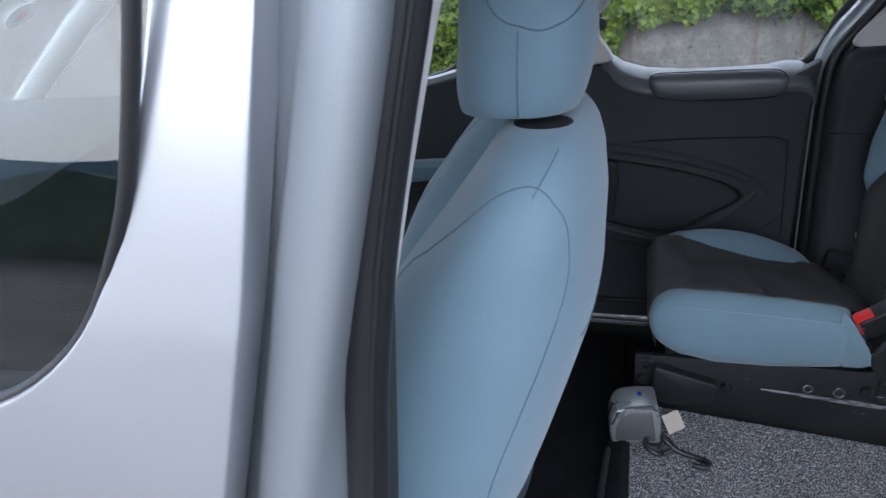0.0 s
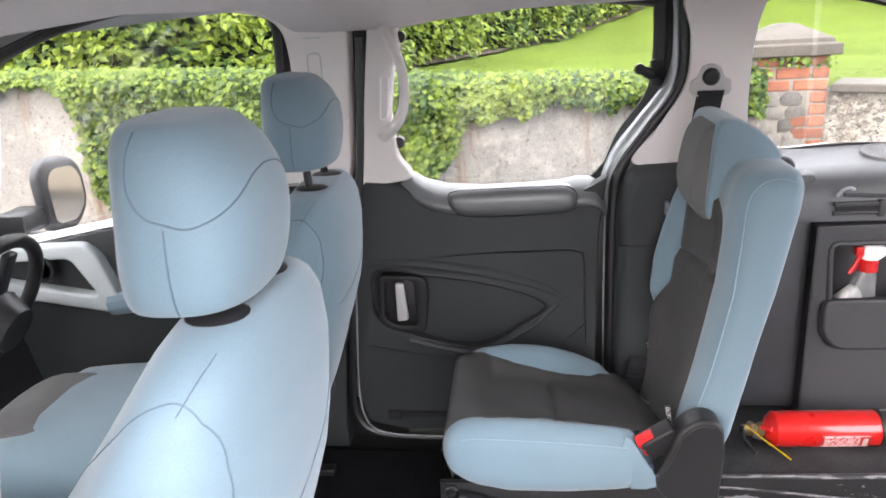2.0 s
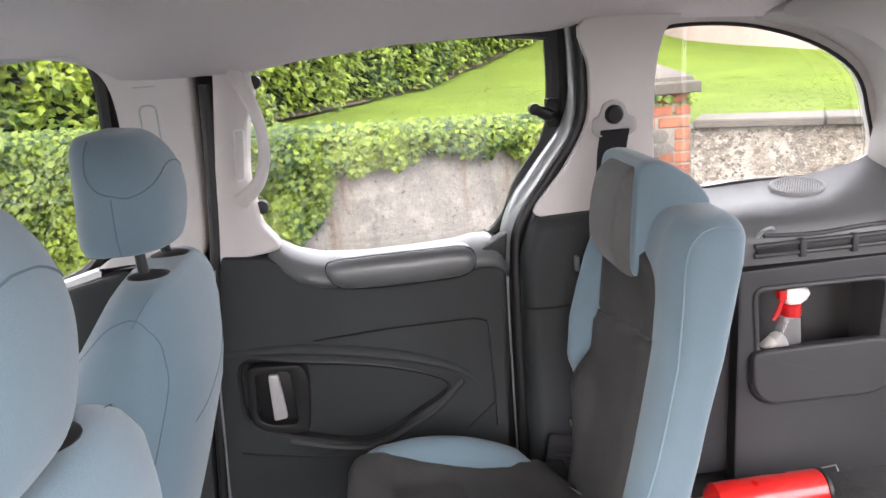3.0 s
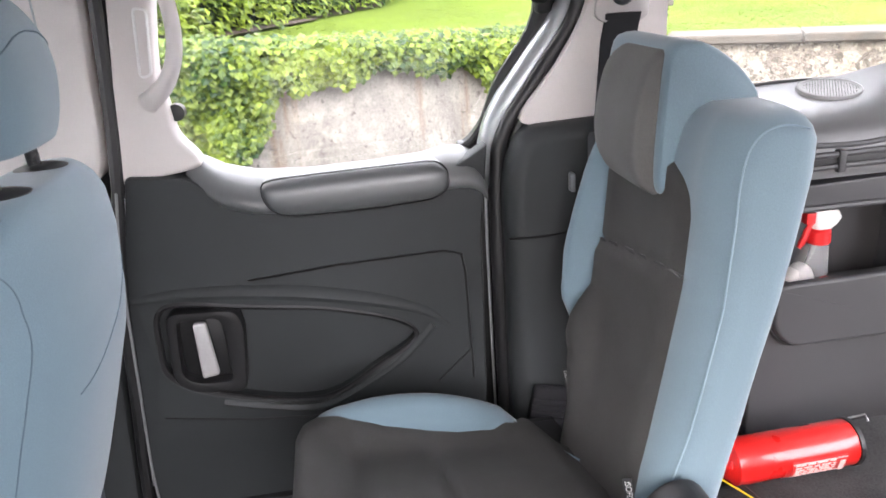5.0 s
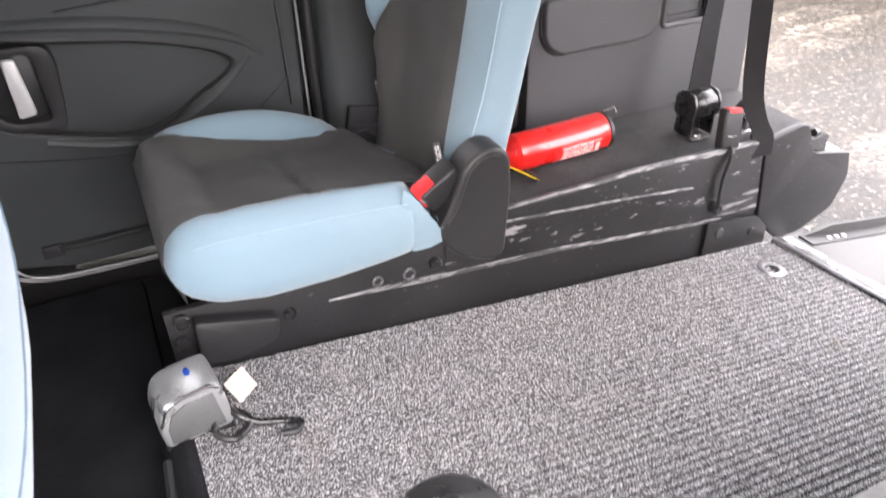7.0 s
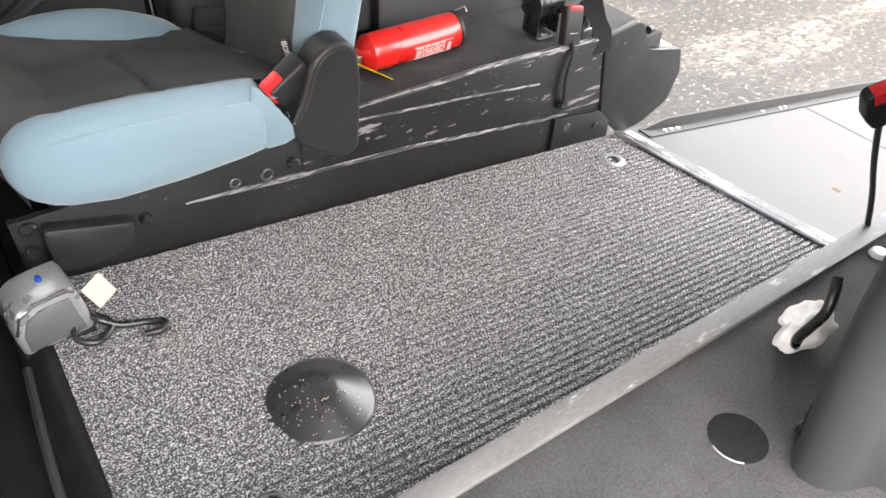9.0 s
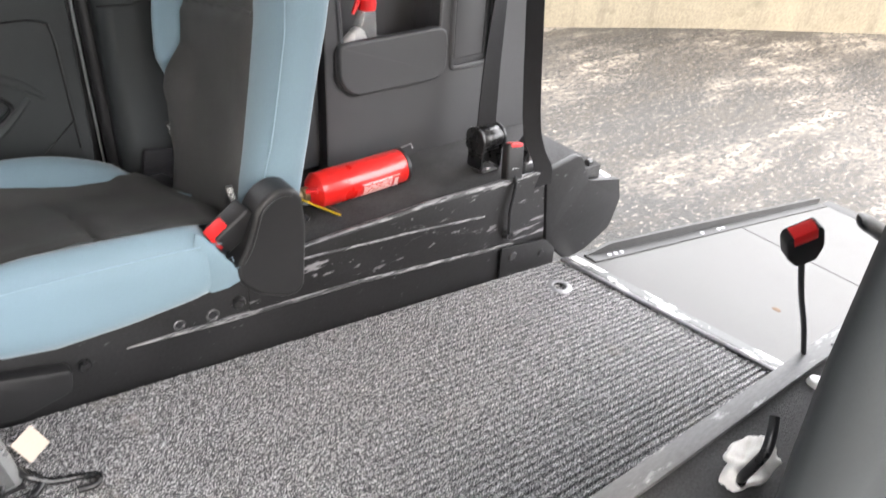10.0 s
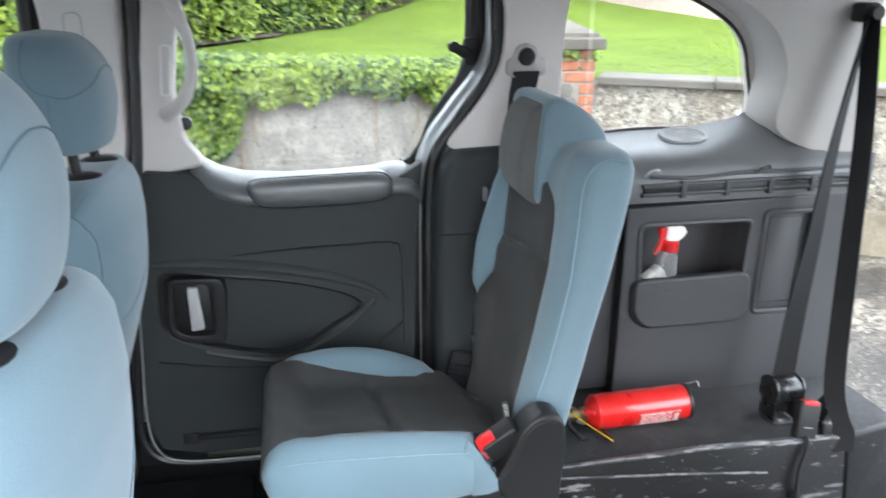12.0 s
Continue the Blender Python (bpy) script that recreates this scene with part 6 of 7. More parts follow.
part("cover_bead", tube([(x, 1.1975, z) for x, z in smooth_line([(1.008, 0.628), (1.024, 0.652), (1.036, 0.684), (1.043, 0.702), (1.058, 0.717), (1.077, 0.724), (1.094, 0.720)], 5, False)], 0.0022, 6), black_plastic, cover)
for y in (1.36, 1.60):
    part("seat_rail", box(0.66, 1.04, y - 0.02, y + 0.02, 0.505, 0.590, 0.004), black_plastic, rear)
part("seat_pan", box(0.67, 1.04, 1.345, 1.60, 0.500, 0.600, 0.01), black_plastic, rear)
for x in (0.74, 1.02):
    part("seat_foot", box(x - 0.04, x + 0.04, 1.345, 1.62, 0.336, 0.505, 0.01), black_plastic, rear)
bk = Matrix.Translation((1.008, 1.228, 0.678)) @ Matrix.Rotation(radians(-33), 4, "Y") @ Matrix.Rotation(radians(14), 4, "X") @ Matrix.Scale(1.02, 4)
buckle = part("buckle", moved(box(-0.030, 0.034, -0.017, 0.017, -0.022, 0.022, 0.005, 3), bk), black_plastic, rear, "black belt buckle")
part("release_button", moved(box(-0.0345, -0.002, -0.0125, 0.0110, -0.009, 0.0240, 0.003), bk), red_plastic, buckle, "red release button")
part("buckle_strap", strap([(1.016, 1.232, 0.662), (1.036, 1.244, 0.650), (1.060, 1.258, 0.636)], 0.03, (0.2, 0, 1)), webbing, buckle)


def words(text, size, m, mat, name, parent, label=""):
    cu = bpy.data.curves.new(name, "FONT")
    cu.body = text
    cu.size = size
    cu.align_x, cu.align_y = "CENTER", "CENTER"
    tmp = bpy.data.objects.new(name, cu)
    scene.collection.objects.link(tmp)
    bpy.context.view_layer.update()
    me = bpy.data.meshes.new_from_object(tmp.evaluated_get(bpy.context.evaluated_depsgraph_get()))
    bpy.data.objects.remove(tmp)
    b = bmesh.new()
    b.from_mesh(me)
    bpy.data.meshes.remove(me)
    return part(name, moved(b, m), mat, parent, label)


for y, x in ((1.280, 1.032), (1.553, 1.043)):
    tag_m = Matrix.Translation((x, y, 0.698)) @ Matrix.Rotation(radians(-10), 4, "Y") @ Matrix.Rotation(radians(-22), 4, "Z")
    tg = part("isofix_tag", moved(box(-0.004, 0.007, -0.001, 0.001, -0.020, 0.020, 0.0005), tag_m), rubber, back, "small black tag with white lettering")
    words("ISOFIX", 0.0105, tag_m @ Matrix.Translation((0.0015, -0.0013, 0)) @ Matrix.Rotation(radians(90), 4, "X") @ Matrix.Rotation(radians(-90), 4, "Z"), white_plastic, "tag_lettering", tg)

# belt of the rear seat, from its pillar anchor
anchor = thing("seat_belt", (1.172, 1.69, 1.258), "black seat belt hanging from a pillar anchor", "seat belt")
part("anchor_plate", plate(rounded([(1.132, 1.262), (1.145, 1.266), (1.152, 1.288), (1.172, 1.296), (1.192, 1.288), (1.200, 1.266), (1.214, 1.262), (1.216, 1.235), (1.200, 1.226), (1.145, 1.226), (1.130, 1.236)], 0.008), "y", 1.676, 1.686, bevel=0.003), anchor_grey, anchor, "pale grey anchor plate")
part("anchor_bolt", lathe([(0, -0.016), (0.013, -0.014), (0.018, -0.006), (0.018, 0.0)], (1.172, 1.680, 1.268), "y", 18), black_plastic, anchor)
part("webbing", strap([(1.172, 1.672, 1.240), (1.168, 1.682, 1.20), (1.160, 1.680, 1.10), (1.150, 1.678, 1.0), (1.142, 1.676, 0.80), (1.13, 1.674, 0.60)], 0.053, (1, -0.15, 0)), webbing, anchor)
shift_all(anchor, Matrix.Translation((0, 0, -0.010)))
belt_clip = thing("belt_tongue", (1.094, 1.68, 0.98), "small steel belt tongue against the side panel", "belt tongue")
part("tongue", box(1.090, 1.098, 1.670, 1.686, 0.962, 0.992, 0.002), jamb_paint, belt_clip)
bag = thing("belt_end_bag", (1.03, 1.655, 0.64), "black folded belt end beside the seat", "belt end")
part("fold", moved(joined(box(-0.05, 0.05, -0.012, 0.012, -0.06, 0.06, 0.01, 3), *[box(-0.05, 0.05, -0.016, -0.010, -0.05 + 0.02 * i, -0.036 + 0.02 * i, 0.002) for i in range(4)]), Matrix.Translation((1.045, 1.668, 0.580)) @ Matrix.Rotation(radians(12), 4, "Y") @ Matrix.Scale(0.62, 4)), webbing, bag)

# ---- fire extinguisher on the ledge ----
ext = thing("fire_extinguisher", (1.393, 1.512, 0.487), "red fire extinguisher lying on the dark ledge", "extinguisher")
R = 0.0385
EM = Matrix.Translation((1.411, 1.512, 0.4875 + R)) @ Matrix.Rotation(radians(1.5), 4, "Z") @ Matrix.Diagonal((0.94, 1, 1, 1))
body = part("cylinder", moved(lathe([(0.012, -0.138), (0.017, -0.135), (0.028, -0.128), (0.038, -0.116), (R - 0.001, -0.102), (R, -0.092), (R, 0.105), (R - 0.001, 0.110), (R - 0.004, 0.114), (R - 0.010, 0.117), (0.0, 0.112)], (0, 0, 0), "x", 40), EM), red_paint, ext, "glossy red cylinder")
lab = []
for x in (-0.022, 0.083):
    lab.append([(x, -(R + 0.0007) * math.cos(a), (R + 0.0007) * math.sin(a)) for a in np.linspace(radians(-42), radians(12), 10)] + [(x, -(R - 0.001) * math.cos(a), (R - 0.001) * math.sin(a)) for a in np.linspace(radians(12), radians(-42), 10)])
lb = part("instruction_label", moved(loft(lab), EM), label_white, body, "white instruction label with red print")
bars = []
for i, a in enumerate((-34, -27, -20, -13, -6, 2)):
    x0 = -0.016
    while x0 < 0.058:
        w = random.uniform(0.006, 0.02)
        w = min(w, 0.060 - x0)
        aa = radians(a)
        bars.append(moved(box(x0, x0 + w, -0.0004, 0.0004, -0.0013, 0.0013, 0), Matrix.Translation((0, -(R + 0.0010) * math.cos(aa), (R + 0.0010) * math.sin(aa))) @ Matrix.Rotation(-aa, 4, "X")))
        x0 += w + 0.004
for a in (-36, 6):
    aa = radians(a)
    bars.append(moved(box(-0.021, 0.082, -0.0004, 0.0004, -0.0007, 0.0007, 0), Matrix.Translation((0, -(R + 0.0010) * math.cos(aa), (R + 0.0010) * math.sin(aa))) @ Matrix.Rotation(-aa, 4, "X")))
bars.append(moved(box(0.066, 0.076, -0.0004, 0.0004, -0.012, 0.010, 0), Matrix.Translation((0, -(R + 0.0008), -0.010)) @ Matrix.Rotation(radians(16), 4, "X")))
part("label_print", moved(joined(*bars), EM), label_bar, lb)
part("foot_ring", moved(lathe([(R - 0.003, 0.1085), (R + 0.0016, 0.1085), (R + 0.0016, 0.1165), (R - 0.004, 0.1165)], (0, 0, 0), "x", 36), EM), rubber, ext, "black foot ring")
part("valve", moved(joined(lathe([(0.012, -0.150), (0.015, -0.148), (0.015, -0.137), (0.012, -0.136)], (0, 0, 0), "x", 16), lathe([(0, -0.185), (0.010, -0.184), (0.011, -0.152), (0, -0.151)], (0, 0, 0), "x", 14), lathe([(0, -0.013), (0.007, -0.013), (0.009, 0.0), (0.007, 0.016), (0, 0.016)], (-0.166, 0, 0), "z", 12)), EM), brass, ext, "brass valve")
part("squeeze_handle", moved(joined(tube([(-0.160, -0.004, -0.012), (-0.125, -0.008, -0.024), (-0.106, -0.030, -0.030), (-0.099, -0.064, -0.031)], [0.006, 0.007, 0.007, 0.006], 8, flat=0.6), tube([(-0.185, -0.006, 0.010), (-0.19, -0.03, -0.004), (-0.17, -0.06, -0.022)], 0.005, 8)), EM), hook_black, ext, "black squeeze handle")
part("safety_tie", moved(tube(smooth_line([(-0.175, -0.004, 0.010), (-0.150, -0.020, -0.006), (-0.120, -0.048, -0.020), (-0.098, -0.070, -0.030)], 4, False), 0.0017, 6), EM), yellow_plastic, ext, "yellow plastic tie")
part("red_cap", moved(joined(lathe([(0.018, -0.135), (0.021, -0.130), (0.026, -0.124)], (0, 0, 0), "x", 20), tube([(-0.145, -0.012, 0.012), (-0.128, -0.028, 0.016)], 0.006, 8)), EM), red_plastic, ext)
part("wire_clip", moved(tube([(0.117, 0.02, 0.03), (0.135, 0.016, 0.034), (0.150, 0.010, 0.040), (0.152, 0.004, 0.030)], 0.0018, 6), EM), steel, ext)

# ---- trigger spray bottle in the side pocket ----
bot = thing("spray_bottle", (1.475, 1.65, 0.69), "clear trigger spray bottle with red and white head", "spray bottle")
rings = []
for z, a, b, c in ((0.711, 0.040, 0.020, 1.452), (0.716, 0.047, 0.024, 1.452), (0.775, 0.046, 0.025, 1.455), (0.798, 0.038, 0.024, 1.462), (0.815, 0.029, 0.021, 1.470), (0.832, 0.024, 0.018, 1.475), (0.850, 0.019, 0.016, 1.479), (0.862, 0.0155, 0.0145, 1.480)):
    rings.append(super_ring(28, a, b, 2.4, lambda u, v: (c + u, 1.605 + v, z)))
part("flask", loft(rings), bottle_glass, bot, "clear plastic flask")
part("milky_soap", loft([super_ring(24, a, b, 2.3, lambda u, v: (c + u, 1.604 + v, z)) for z, a, b, c in ((0.715, 0.036, 0.021, 1.441), (0.775, 0.035, 0.0225, 1.443), (0.798, 0.026, 0.020, 1.446), (0.812, 0.016, 0.015, 1.452), (0.819, 0.006, 0.007, 1.456))]), white_plastic, bot, "white liquid in the flask")
part("front_label", loft([super_ring(24, a, 0.003, 2.2, lambda u, v: (1.482 + u, 1.582 + v, z)) for z, a in ((0.770, 0.010), (0.784, 0.016), (0.794, 0.015), (0.801, 0.008))]), red_plastic, bot, "red label")
part("label_patch", loft([super_ring(20, a, 0.003, 2.2, lambda u, v: (1.479 + u, 1.580 + v, z)) for z, a in ((0.772, 0.008), (0.784, 0.011), (0.791, 0.010), (0.795, 0.005))]), white_plastic, bot, "white patch on the label")
part("collar", lathe([(0.0165, 0.858), (0.019, 0.860), (0.0185, 0.880), (0.015, 0.884)], (1.480, 1.605, -0.004), "z", 22), red_plastic, bot, "red screw collar")
part("trigger_head", loft([super_ring(20, a, b, 2.6, lambda u, v: (c + u, 1.605 + v, z)) for z, a, b, c in ((0.878, 0.014, 0.011, 1.482), (0.886, 0.022, 0.013, 1.486), (0.897, 0.027, 0.014, 1.488), (0.907, 0.024, 0.013, 1.486), (0.913, 0.014, 0.009, 1.482))]), white_plastic, bot, "white spray head")
part("trigger", tube(smooth_line([(1.464, 1.603, 0.893), (1.456, 1.600, 0.882), (1.450, 1.598, 0.868), (1.440, 1.596, 0.852)], 4, False), [0.006] * 5 + [0.007] * 6 + [0.005] * 2, 8, flat=0.8), red_plastic, bot, "red trigger")
part("nozzle", box(1.450, 1.468, 1.596, 1.614, 0.890, 0.910, 0.003), red_plastic, bot)

shift_all(bot, Matrix.Translation((0.008, -0.008, -0.012)) @ BAY)

# ---- wheelchair occupant belts and reel on the ledge ----
reel = thing("belt_reel", (1.72, 1.51, 0.487), "black wheelchair belt reel bolted to the ledge", "belt reel")
part("housing", joined(lathe([(0, -0.032), (0.030, -0.031), (0.033, -0.027), (0.033, 0.027), (0.030, 0.031), (0, 0.032)], (1.674, 1.432, 0.612), "x", 24), box(1.644, 1.704, 1.41, 1.468, 0.572, 0.606, 0.008, 3)), hook_black, reel, "black reel drum")
for x in (1.640, 1.708):
    part("cheek", plate(rounded([(1.402, 0.572), (1.398, 0.618), (1.412, 0.646), (1.450, 0.648), (1.468, 0.625), (1.468, 0.572)], 0.012), "x", x - 0.004, x + 0.004, bevel=0.002), hook_black, reel)
part("base_plate", box(1.640, 1.688, 1.395, 1.445, 0.512, 0.517, 0.002), steel, reel)
part("bracket", joined(box(1.640, 1.645, 1.405, 1.46, 0.514, 0.60, 0.001), box(1.700, 1.705, 1.405, 1.46, 0.514, 0.60, 0.001), box(1.64, 1.705, 1.44, 1.446, 0.514, 0.60, 0.001)), hook_black, reel)
part("plate_bolt", lathe([(0, 0.008), (0.009, 0.008), (0.011, 0.0)], (1.664, 1.410, 0.517), "z", 12), steel, reel)
shift_all(reel, Matrix.Translation((0.054, 0.040, -0.022)) @ Matrix.Translation((1.68, 1.43, 0.512)) @ Matrix.Diagonal((0.92, 0.92, 0.74, 1)) @ Matrix.Translation((-1.68, -1.43, -0.512)))
part("upper_webbing", strap(smooth_line([(1.731, 1.480, 0.580), (1.755, 1.505, 0.72), (1.786, 1.530, 0.875), (1.830, 1.570, 1.09), (1.893, 1.612, 1.335)], 5, False), 0.044, (0.9, -0.42, -0.15), 0.0018, 70), webbing, reel)
top_anchor = thing("upper_belt_guide", (1.89, 1.62, 1.34), "black belt guide on the rear pillar", "belt guide")
part("guide", joined(box(1.870, 1.915, 1.605, 1.645, 1.325, 1.365, 0.008), lathe([(0, -0.02), (0.014, -0.02), (0.016, 0)], (1.892, 1.606, 1.345), "y", 14)), black_plastic, top_anchor)
lap = thing("occupant_belt", (1.72, 1.33, 0.553), "black occupant belt with red buckle over the ledge edge", "seat belt")
part("shoulder_webbing", strap(smooth_line([(1.896, 1.608, 1.335), (1.862, 1.53, 1.10), (1.812, 1.45, 0.86), (1.775, 1.385, 0.64), (1.768, 1.355, 0.575), (1.764, 1.322, 0.545), (1.762, 1.311, 0.500)], 4, False), 0.040, (0.2, -0.85, 0.3), 0.0018, -55), webbing, lap)
part("loose_webbing", strap(smooth_line([(1.765, 1.41, 0.490), (1.788, 1.41, 0.545), (1.82, 1.42, 0.560), (1.848, 1.43, 0.520), (1.82, 1.41, 0.490)], 5, False), 0.040, (0.1, 1, 0.1)), webbing, lap)
lb_m = Matrix.Translation((1.684, 1.336, 0.570)) @ Matrix.Rotation(radians(10), 4, "Y") @ Matrix.Rotation(radians(-14), 4, "X")
bkl = part("buckle", moved(box(-0.024, 0.024, -0.011, 0.011, -0.040, 0.038, 0.005, 3), lb_m), black_plastic, lap, "black belt buckle")
part("release_button", moved(box(-0.017, 0.017, -0.0118, 0.009, 0.030, 0.0390, 0.002), lb_m), red_plastic, bkl, "red release button")
part("buckle_mark", moved(box(-0.012, 0.010, -0.0118, -0.0105, -0.016, -0.0145, 0), lb_m), steel, bkl)
part("buckle_stem", tube(smooth_line([(1.680, 1.325, 0.545), (1.676, 1.310, 0.522), (1.664, 1.306, 0.470), (1.668, 1.306, 0.410)], 5, False), 0.0065, 8, flat=0.6), webbing, lap)
part("stem_bolt", lathe([(0, -0.012), (0.009, -0.012), (0.012, 0)], (1.668, 1.314, 0.402), "y", 14), hook_black, lap)
clampt = thing("tie_down_clamp", (1.79, 1.40, 0.487), "small steel clamp at the rear of the ledge", "clamp")
part("clamp_body", joined(box(1.772, 1.80, 1.38, 1.42, 0.487, 0.520, 0.003), box(1.785, 1.796, 1.385, 1.405, 0.515, 0.552, 0.003)), steel, clampt)

# ---- floor mat, cap, anchor ring ----
fmat = thing("floor_mat", (1.2, 0.97, FLOOR(1.2)), "grey ribbed carpet mat in the floor well", "mat")
part("backing", loft([[(xx, y, FLOOR(xx) + h) for y, h in ((0.645, -0.006), (1.318, -0.006), (1.318, 0.001), (0.645, 0.001)) for xx in [0.595 + q * (1.2695 + SKEW(y))]] for q in (0, 0.012, 0.5, 1)]), mat_base, fmat)
for i in range(50):
    y = 0.650 + 0.01346 * i
    rv, rf = [], []
    for q in range(321):
        x = 0.596 + (1.268 + SKEW(y)) * q / 320
        yy = y + 0.0011 * noise.noise(Vector((x * 60, y * 90, 0)))
        z = FLOOR(x)
        top = z + 0.0066 + 0.0020 * noise.noise(Vector((x * 90, y * 70, 4)))
        rv += [(x * S, (yy - 0.0058) * S, z * S), (x * S, (yy - 0.0040) * S, top * S), (x * S, (yy + 0.0040) * S, top * S), (x * S, (yy + 0.0058) * S, z * S)]
        if q:
            a = 4 * (q - 1)
            rf += [(a + k, a + 4 + k, a + 5 + k, a + 1 + k) for k in range(3)]
    me = bpy.data.meshes.new("rib")
    me.from_pydata(rv, [], rf)
    me.materials.append(mat_m)
    rib = new("rib", me)
    rib.parent, rib.matrix_parent_inverse = fmat, fmat.matrix_basis.inverted()
tilt = Matrix.Translation((0.876, 0.913, FLOOR(0.876) + 0.003)) @ Matrix.Rotation(radians(5), 4, "Y")
cap = thing("hatch_cover", (0.876, 0.913, FLOOR(0.876)), "black domed plastic hatch cover with specks on the mat", "hatch cover")
part("dome", moved(lathe([(0.079, 0.0), (0.0785, 0.003), (0.072, 0.006), (0.046, 0.020), (0.024, 0.0310), (0.020, 0.0322), (0.0, 0.0318)], (0, 0, 0), "z", 48), tilt), satin_black, cap, "satin black dome", 60)
specks = []
for i in range(64):
    a, r = random.uniform(2.2, 5.6), 0.024 + 0.046 * random.random()
    z = 0.0310 - (r - 0.024) * 0.50 + 0.0012
    specks.append(lathe([(0.0, 0.0012), (random.uniform(0.0005, 0.0012), 0.0004), (0.001, 0)], (r * math.cos(a), r * math.sin(a), z), "z", 5))
tagged(part("grit", moved(joined(*specks), tilt), cream_tag, cap), "pale specks of grit", "", "", "stuff")
ring = thing("anchor_ring", (1.771, 1.223, FLOOR(1.771)), "round steel floor anchor in the mat", "anchor ring")
part("washer", moved(lathe([(0.030, 0.0), (0.029, 0.005), (0.022, 0.008), (0.016, 0.007), (0.014, 0.003)], (0, 0, 0), "z", 32), Matrix.Translation((1.771, 1.223, FLOOR(1.771) + 0.002)) @ Matrix.Rotation(radians(5), 4, "Y")), steel, ring)
part("socket", lathe([(0.0155, 0.0), (0.0145, 0.0045), (0.006, 0.0035), (0.0, 0.003)], (1.771, 1.223, FLOOR(1.771) + 0.003), "z", 20), hook_black, ring)

# ---- tie-down reels with hooks ----
def tie_down(at, turn, body_mat, label, hook_pts, tag):
    t = thing("tie_down_reel", at, label, "tie-down reel", "wheelchair tie-down reels")
    m = Matrix.Translation(at) @ Matrix.Rotation(radians(turn), 4, "Z") @ Matrix.Scale(0.88 if tag else 1.0, 4)
    prof = smooth_line([(-0.058, 0.0), (-0.062, 0.045), (-0.050, 0.082), (-0.024, 0.096), (0.026, 0.099), (0.040, 0.092), (0.048, 0.050), (0.050, 0.0)], 5, False)
    part("casing", moved(plate(prof, "y", -0.050, 0.038, bevel=0.009, seg=3), m), body_mat, t)
    part("side_plate", moved(plate([(-0.050, 0.010), (-0.050, 0.042), (-0.040, 0.070), (-0.018, 0.082), (0.028, 0.084), (0.038, 0.012)], "y", -0.0535, -0.048, bevel=0.002), m), reel_side if tag else body_mat, t, "dull side plate")
    part("bright_edge", moved(tube([(-0.057, -0.045, 0.048), (-0.046, -0.046, 0.079), (-0.022, -0.0465, 0.0925), (0.026, -0.0465, 0.0955), (0.039, -0.046, 0.088)], 0.0042, 8), m), chrome, t, "bright rounded edge")
    part("ratchet", moved(lathe([(0, -0.006), (0.030, -0.006), (0.036, 0.0), (0.036, 0.012)], (-0.035, -0.002, 0.040), "x", 20), m), steel, t)
    badge = lathe([(0, 0.002), (0.009, 0.0016), (0.011, 0.0)], (0, 0, 0), "z", 20)
    if tag:
        part("badge", moved(badge, m @ Matrix.Translation((0.004, 0.002, 0.0985)) @ Matrix.Diagonal((0.5, 1.0, 1, 1))), blue_badge, t, "oval blue badge")
    part("base", moved(box(-0.06, 0.05, -0.05, 0.04, -0.012, 0.002, 0.003), m), black_plastic, t)
    part("hook", tube(smooth_line(hook_pts, 6, False), 0.0054, 10), hook_black, t, "black steel hook")
    part("hook_strap", strap([m @ Vector((0.045, -0.01, 0.04)), Vector(hook_pts[0]) + Vector((0, 0, 0.004))], 0.026, (0, 1, 0.2)), webbing, t)
    if tag:
        part("paper_tag", moved(box(-0.021, 0.021, -0.019, 0.019, -0.0006, 0.0006, 0), Matrix.Translation((0.679, 1.240, 0.413)) @ Matrix.Rotation(radians(40), 4, "Z") @ Matrix.Rotation(radians(48), 4, "X")), cream_tag, t, "small cream paper tag")
    return t


f = FLOOR
tie_down((0.607, 1.222, 0.397), 6, reel_grey, "grey wheelchair tie-down reel with black hook and paper tag",
         [(x, y + 0.047, f(x) + h) for x, y, h in ((0.640, 1.150, 0.030), (0.625, 1.118, 0.018), (0.650, 1.105, 0.010), (0.676, 1.128, 0.014), (0.655, 1.152, 0.024), (0.66, 1.135, 0.026), (0.685, 1.124, 0.012), (0.722, 1.115, 0.010), (0.742, 1.104, 0.012), (0.735, 1.088, 0.012), (0.712, 1.092, 0.010))], True)
tie_down((0.590, 0.735, 0.408), -14, pale_reel, "pale grey wheelchair tie-down reel with upright black hook",
         [(0.675, 0.715, f(0.66) + 0.02), (0.708, 0.710, f(0.69) + 0.022), (0.724, 0.722, f(0.70) + 0.045), (0.719, 0.745, f(0.70) + 0.06), (0.731, 0.775, f(0.71) + 0.055), (0.757, 0.775, f(0.738) + 0.045), (0.771, 0.752, f(0.75) + 0.035)], False)

# ---- buckle on a stalk at the near side ----
stalk = thing("buckle_stalk", (1.70, 0.64, 0.50), "black belt buckle on a long stalk with red button", "belt buckle")
part("stem", tube(smooth_line([(1.692, 0.645, 0.50), (1.646, 0.648, 0.59), (1.595, 0.651, 0.672), (1.553, 0.652, 0.747)], 5, False), 0.0075, 10, flat=0.55), black_plastic, stalk)
sm = Matrix.Translation((1.538, 0.652, 0.775)) @ Matrix.Rotation(radians(-32), 4, "Y") @ Matrix.Rotation(radians(-28), 4, "Z") @ Matrix.Scale(0.75, 4)
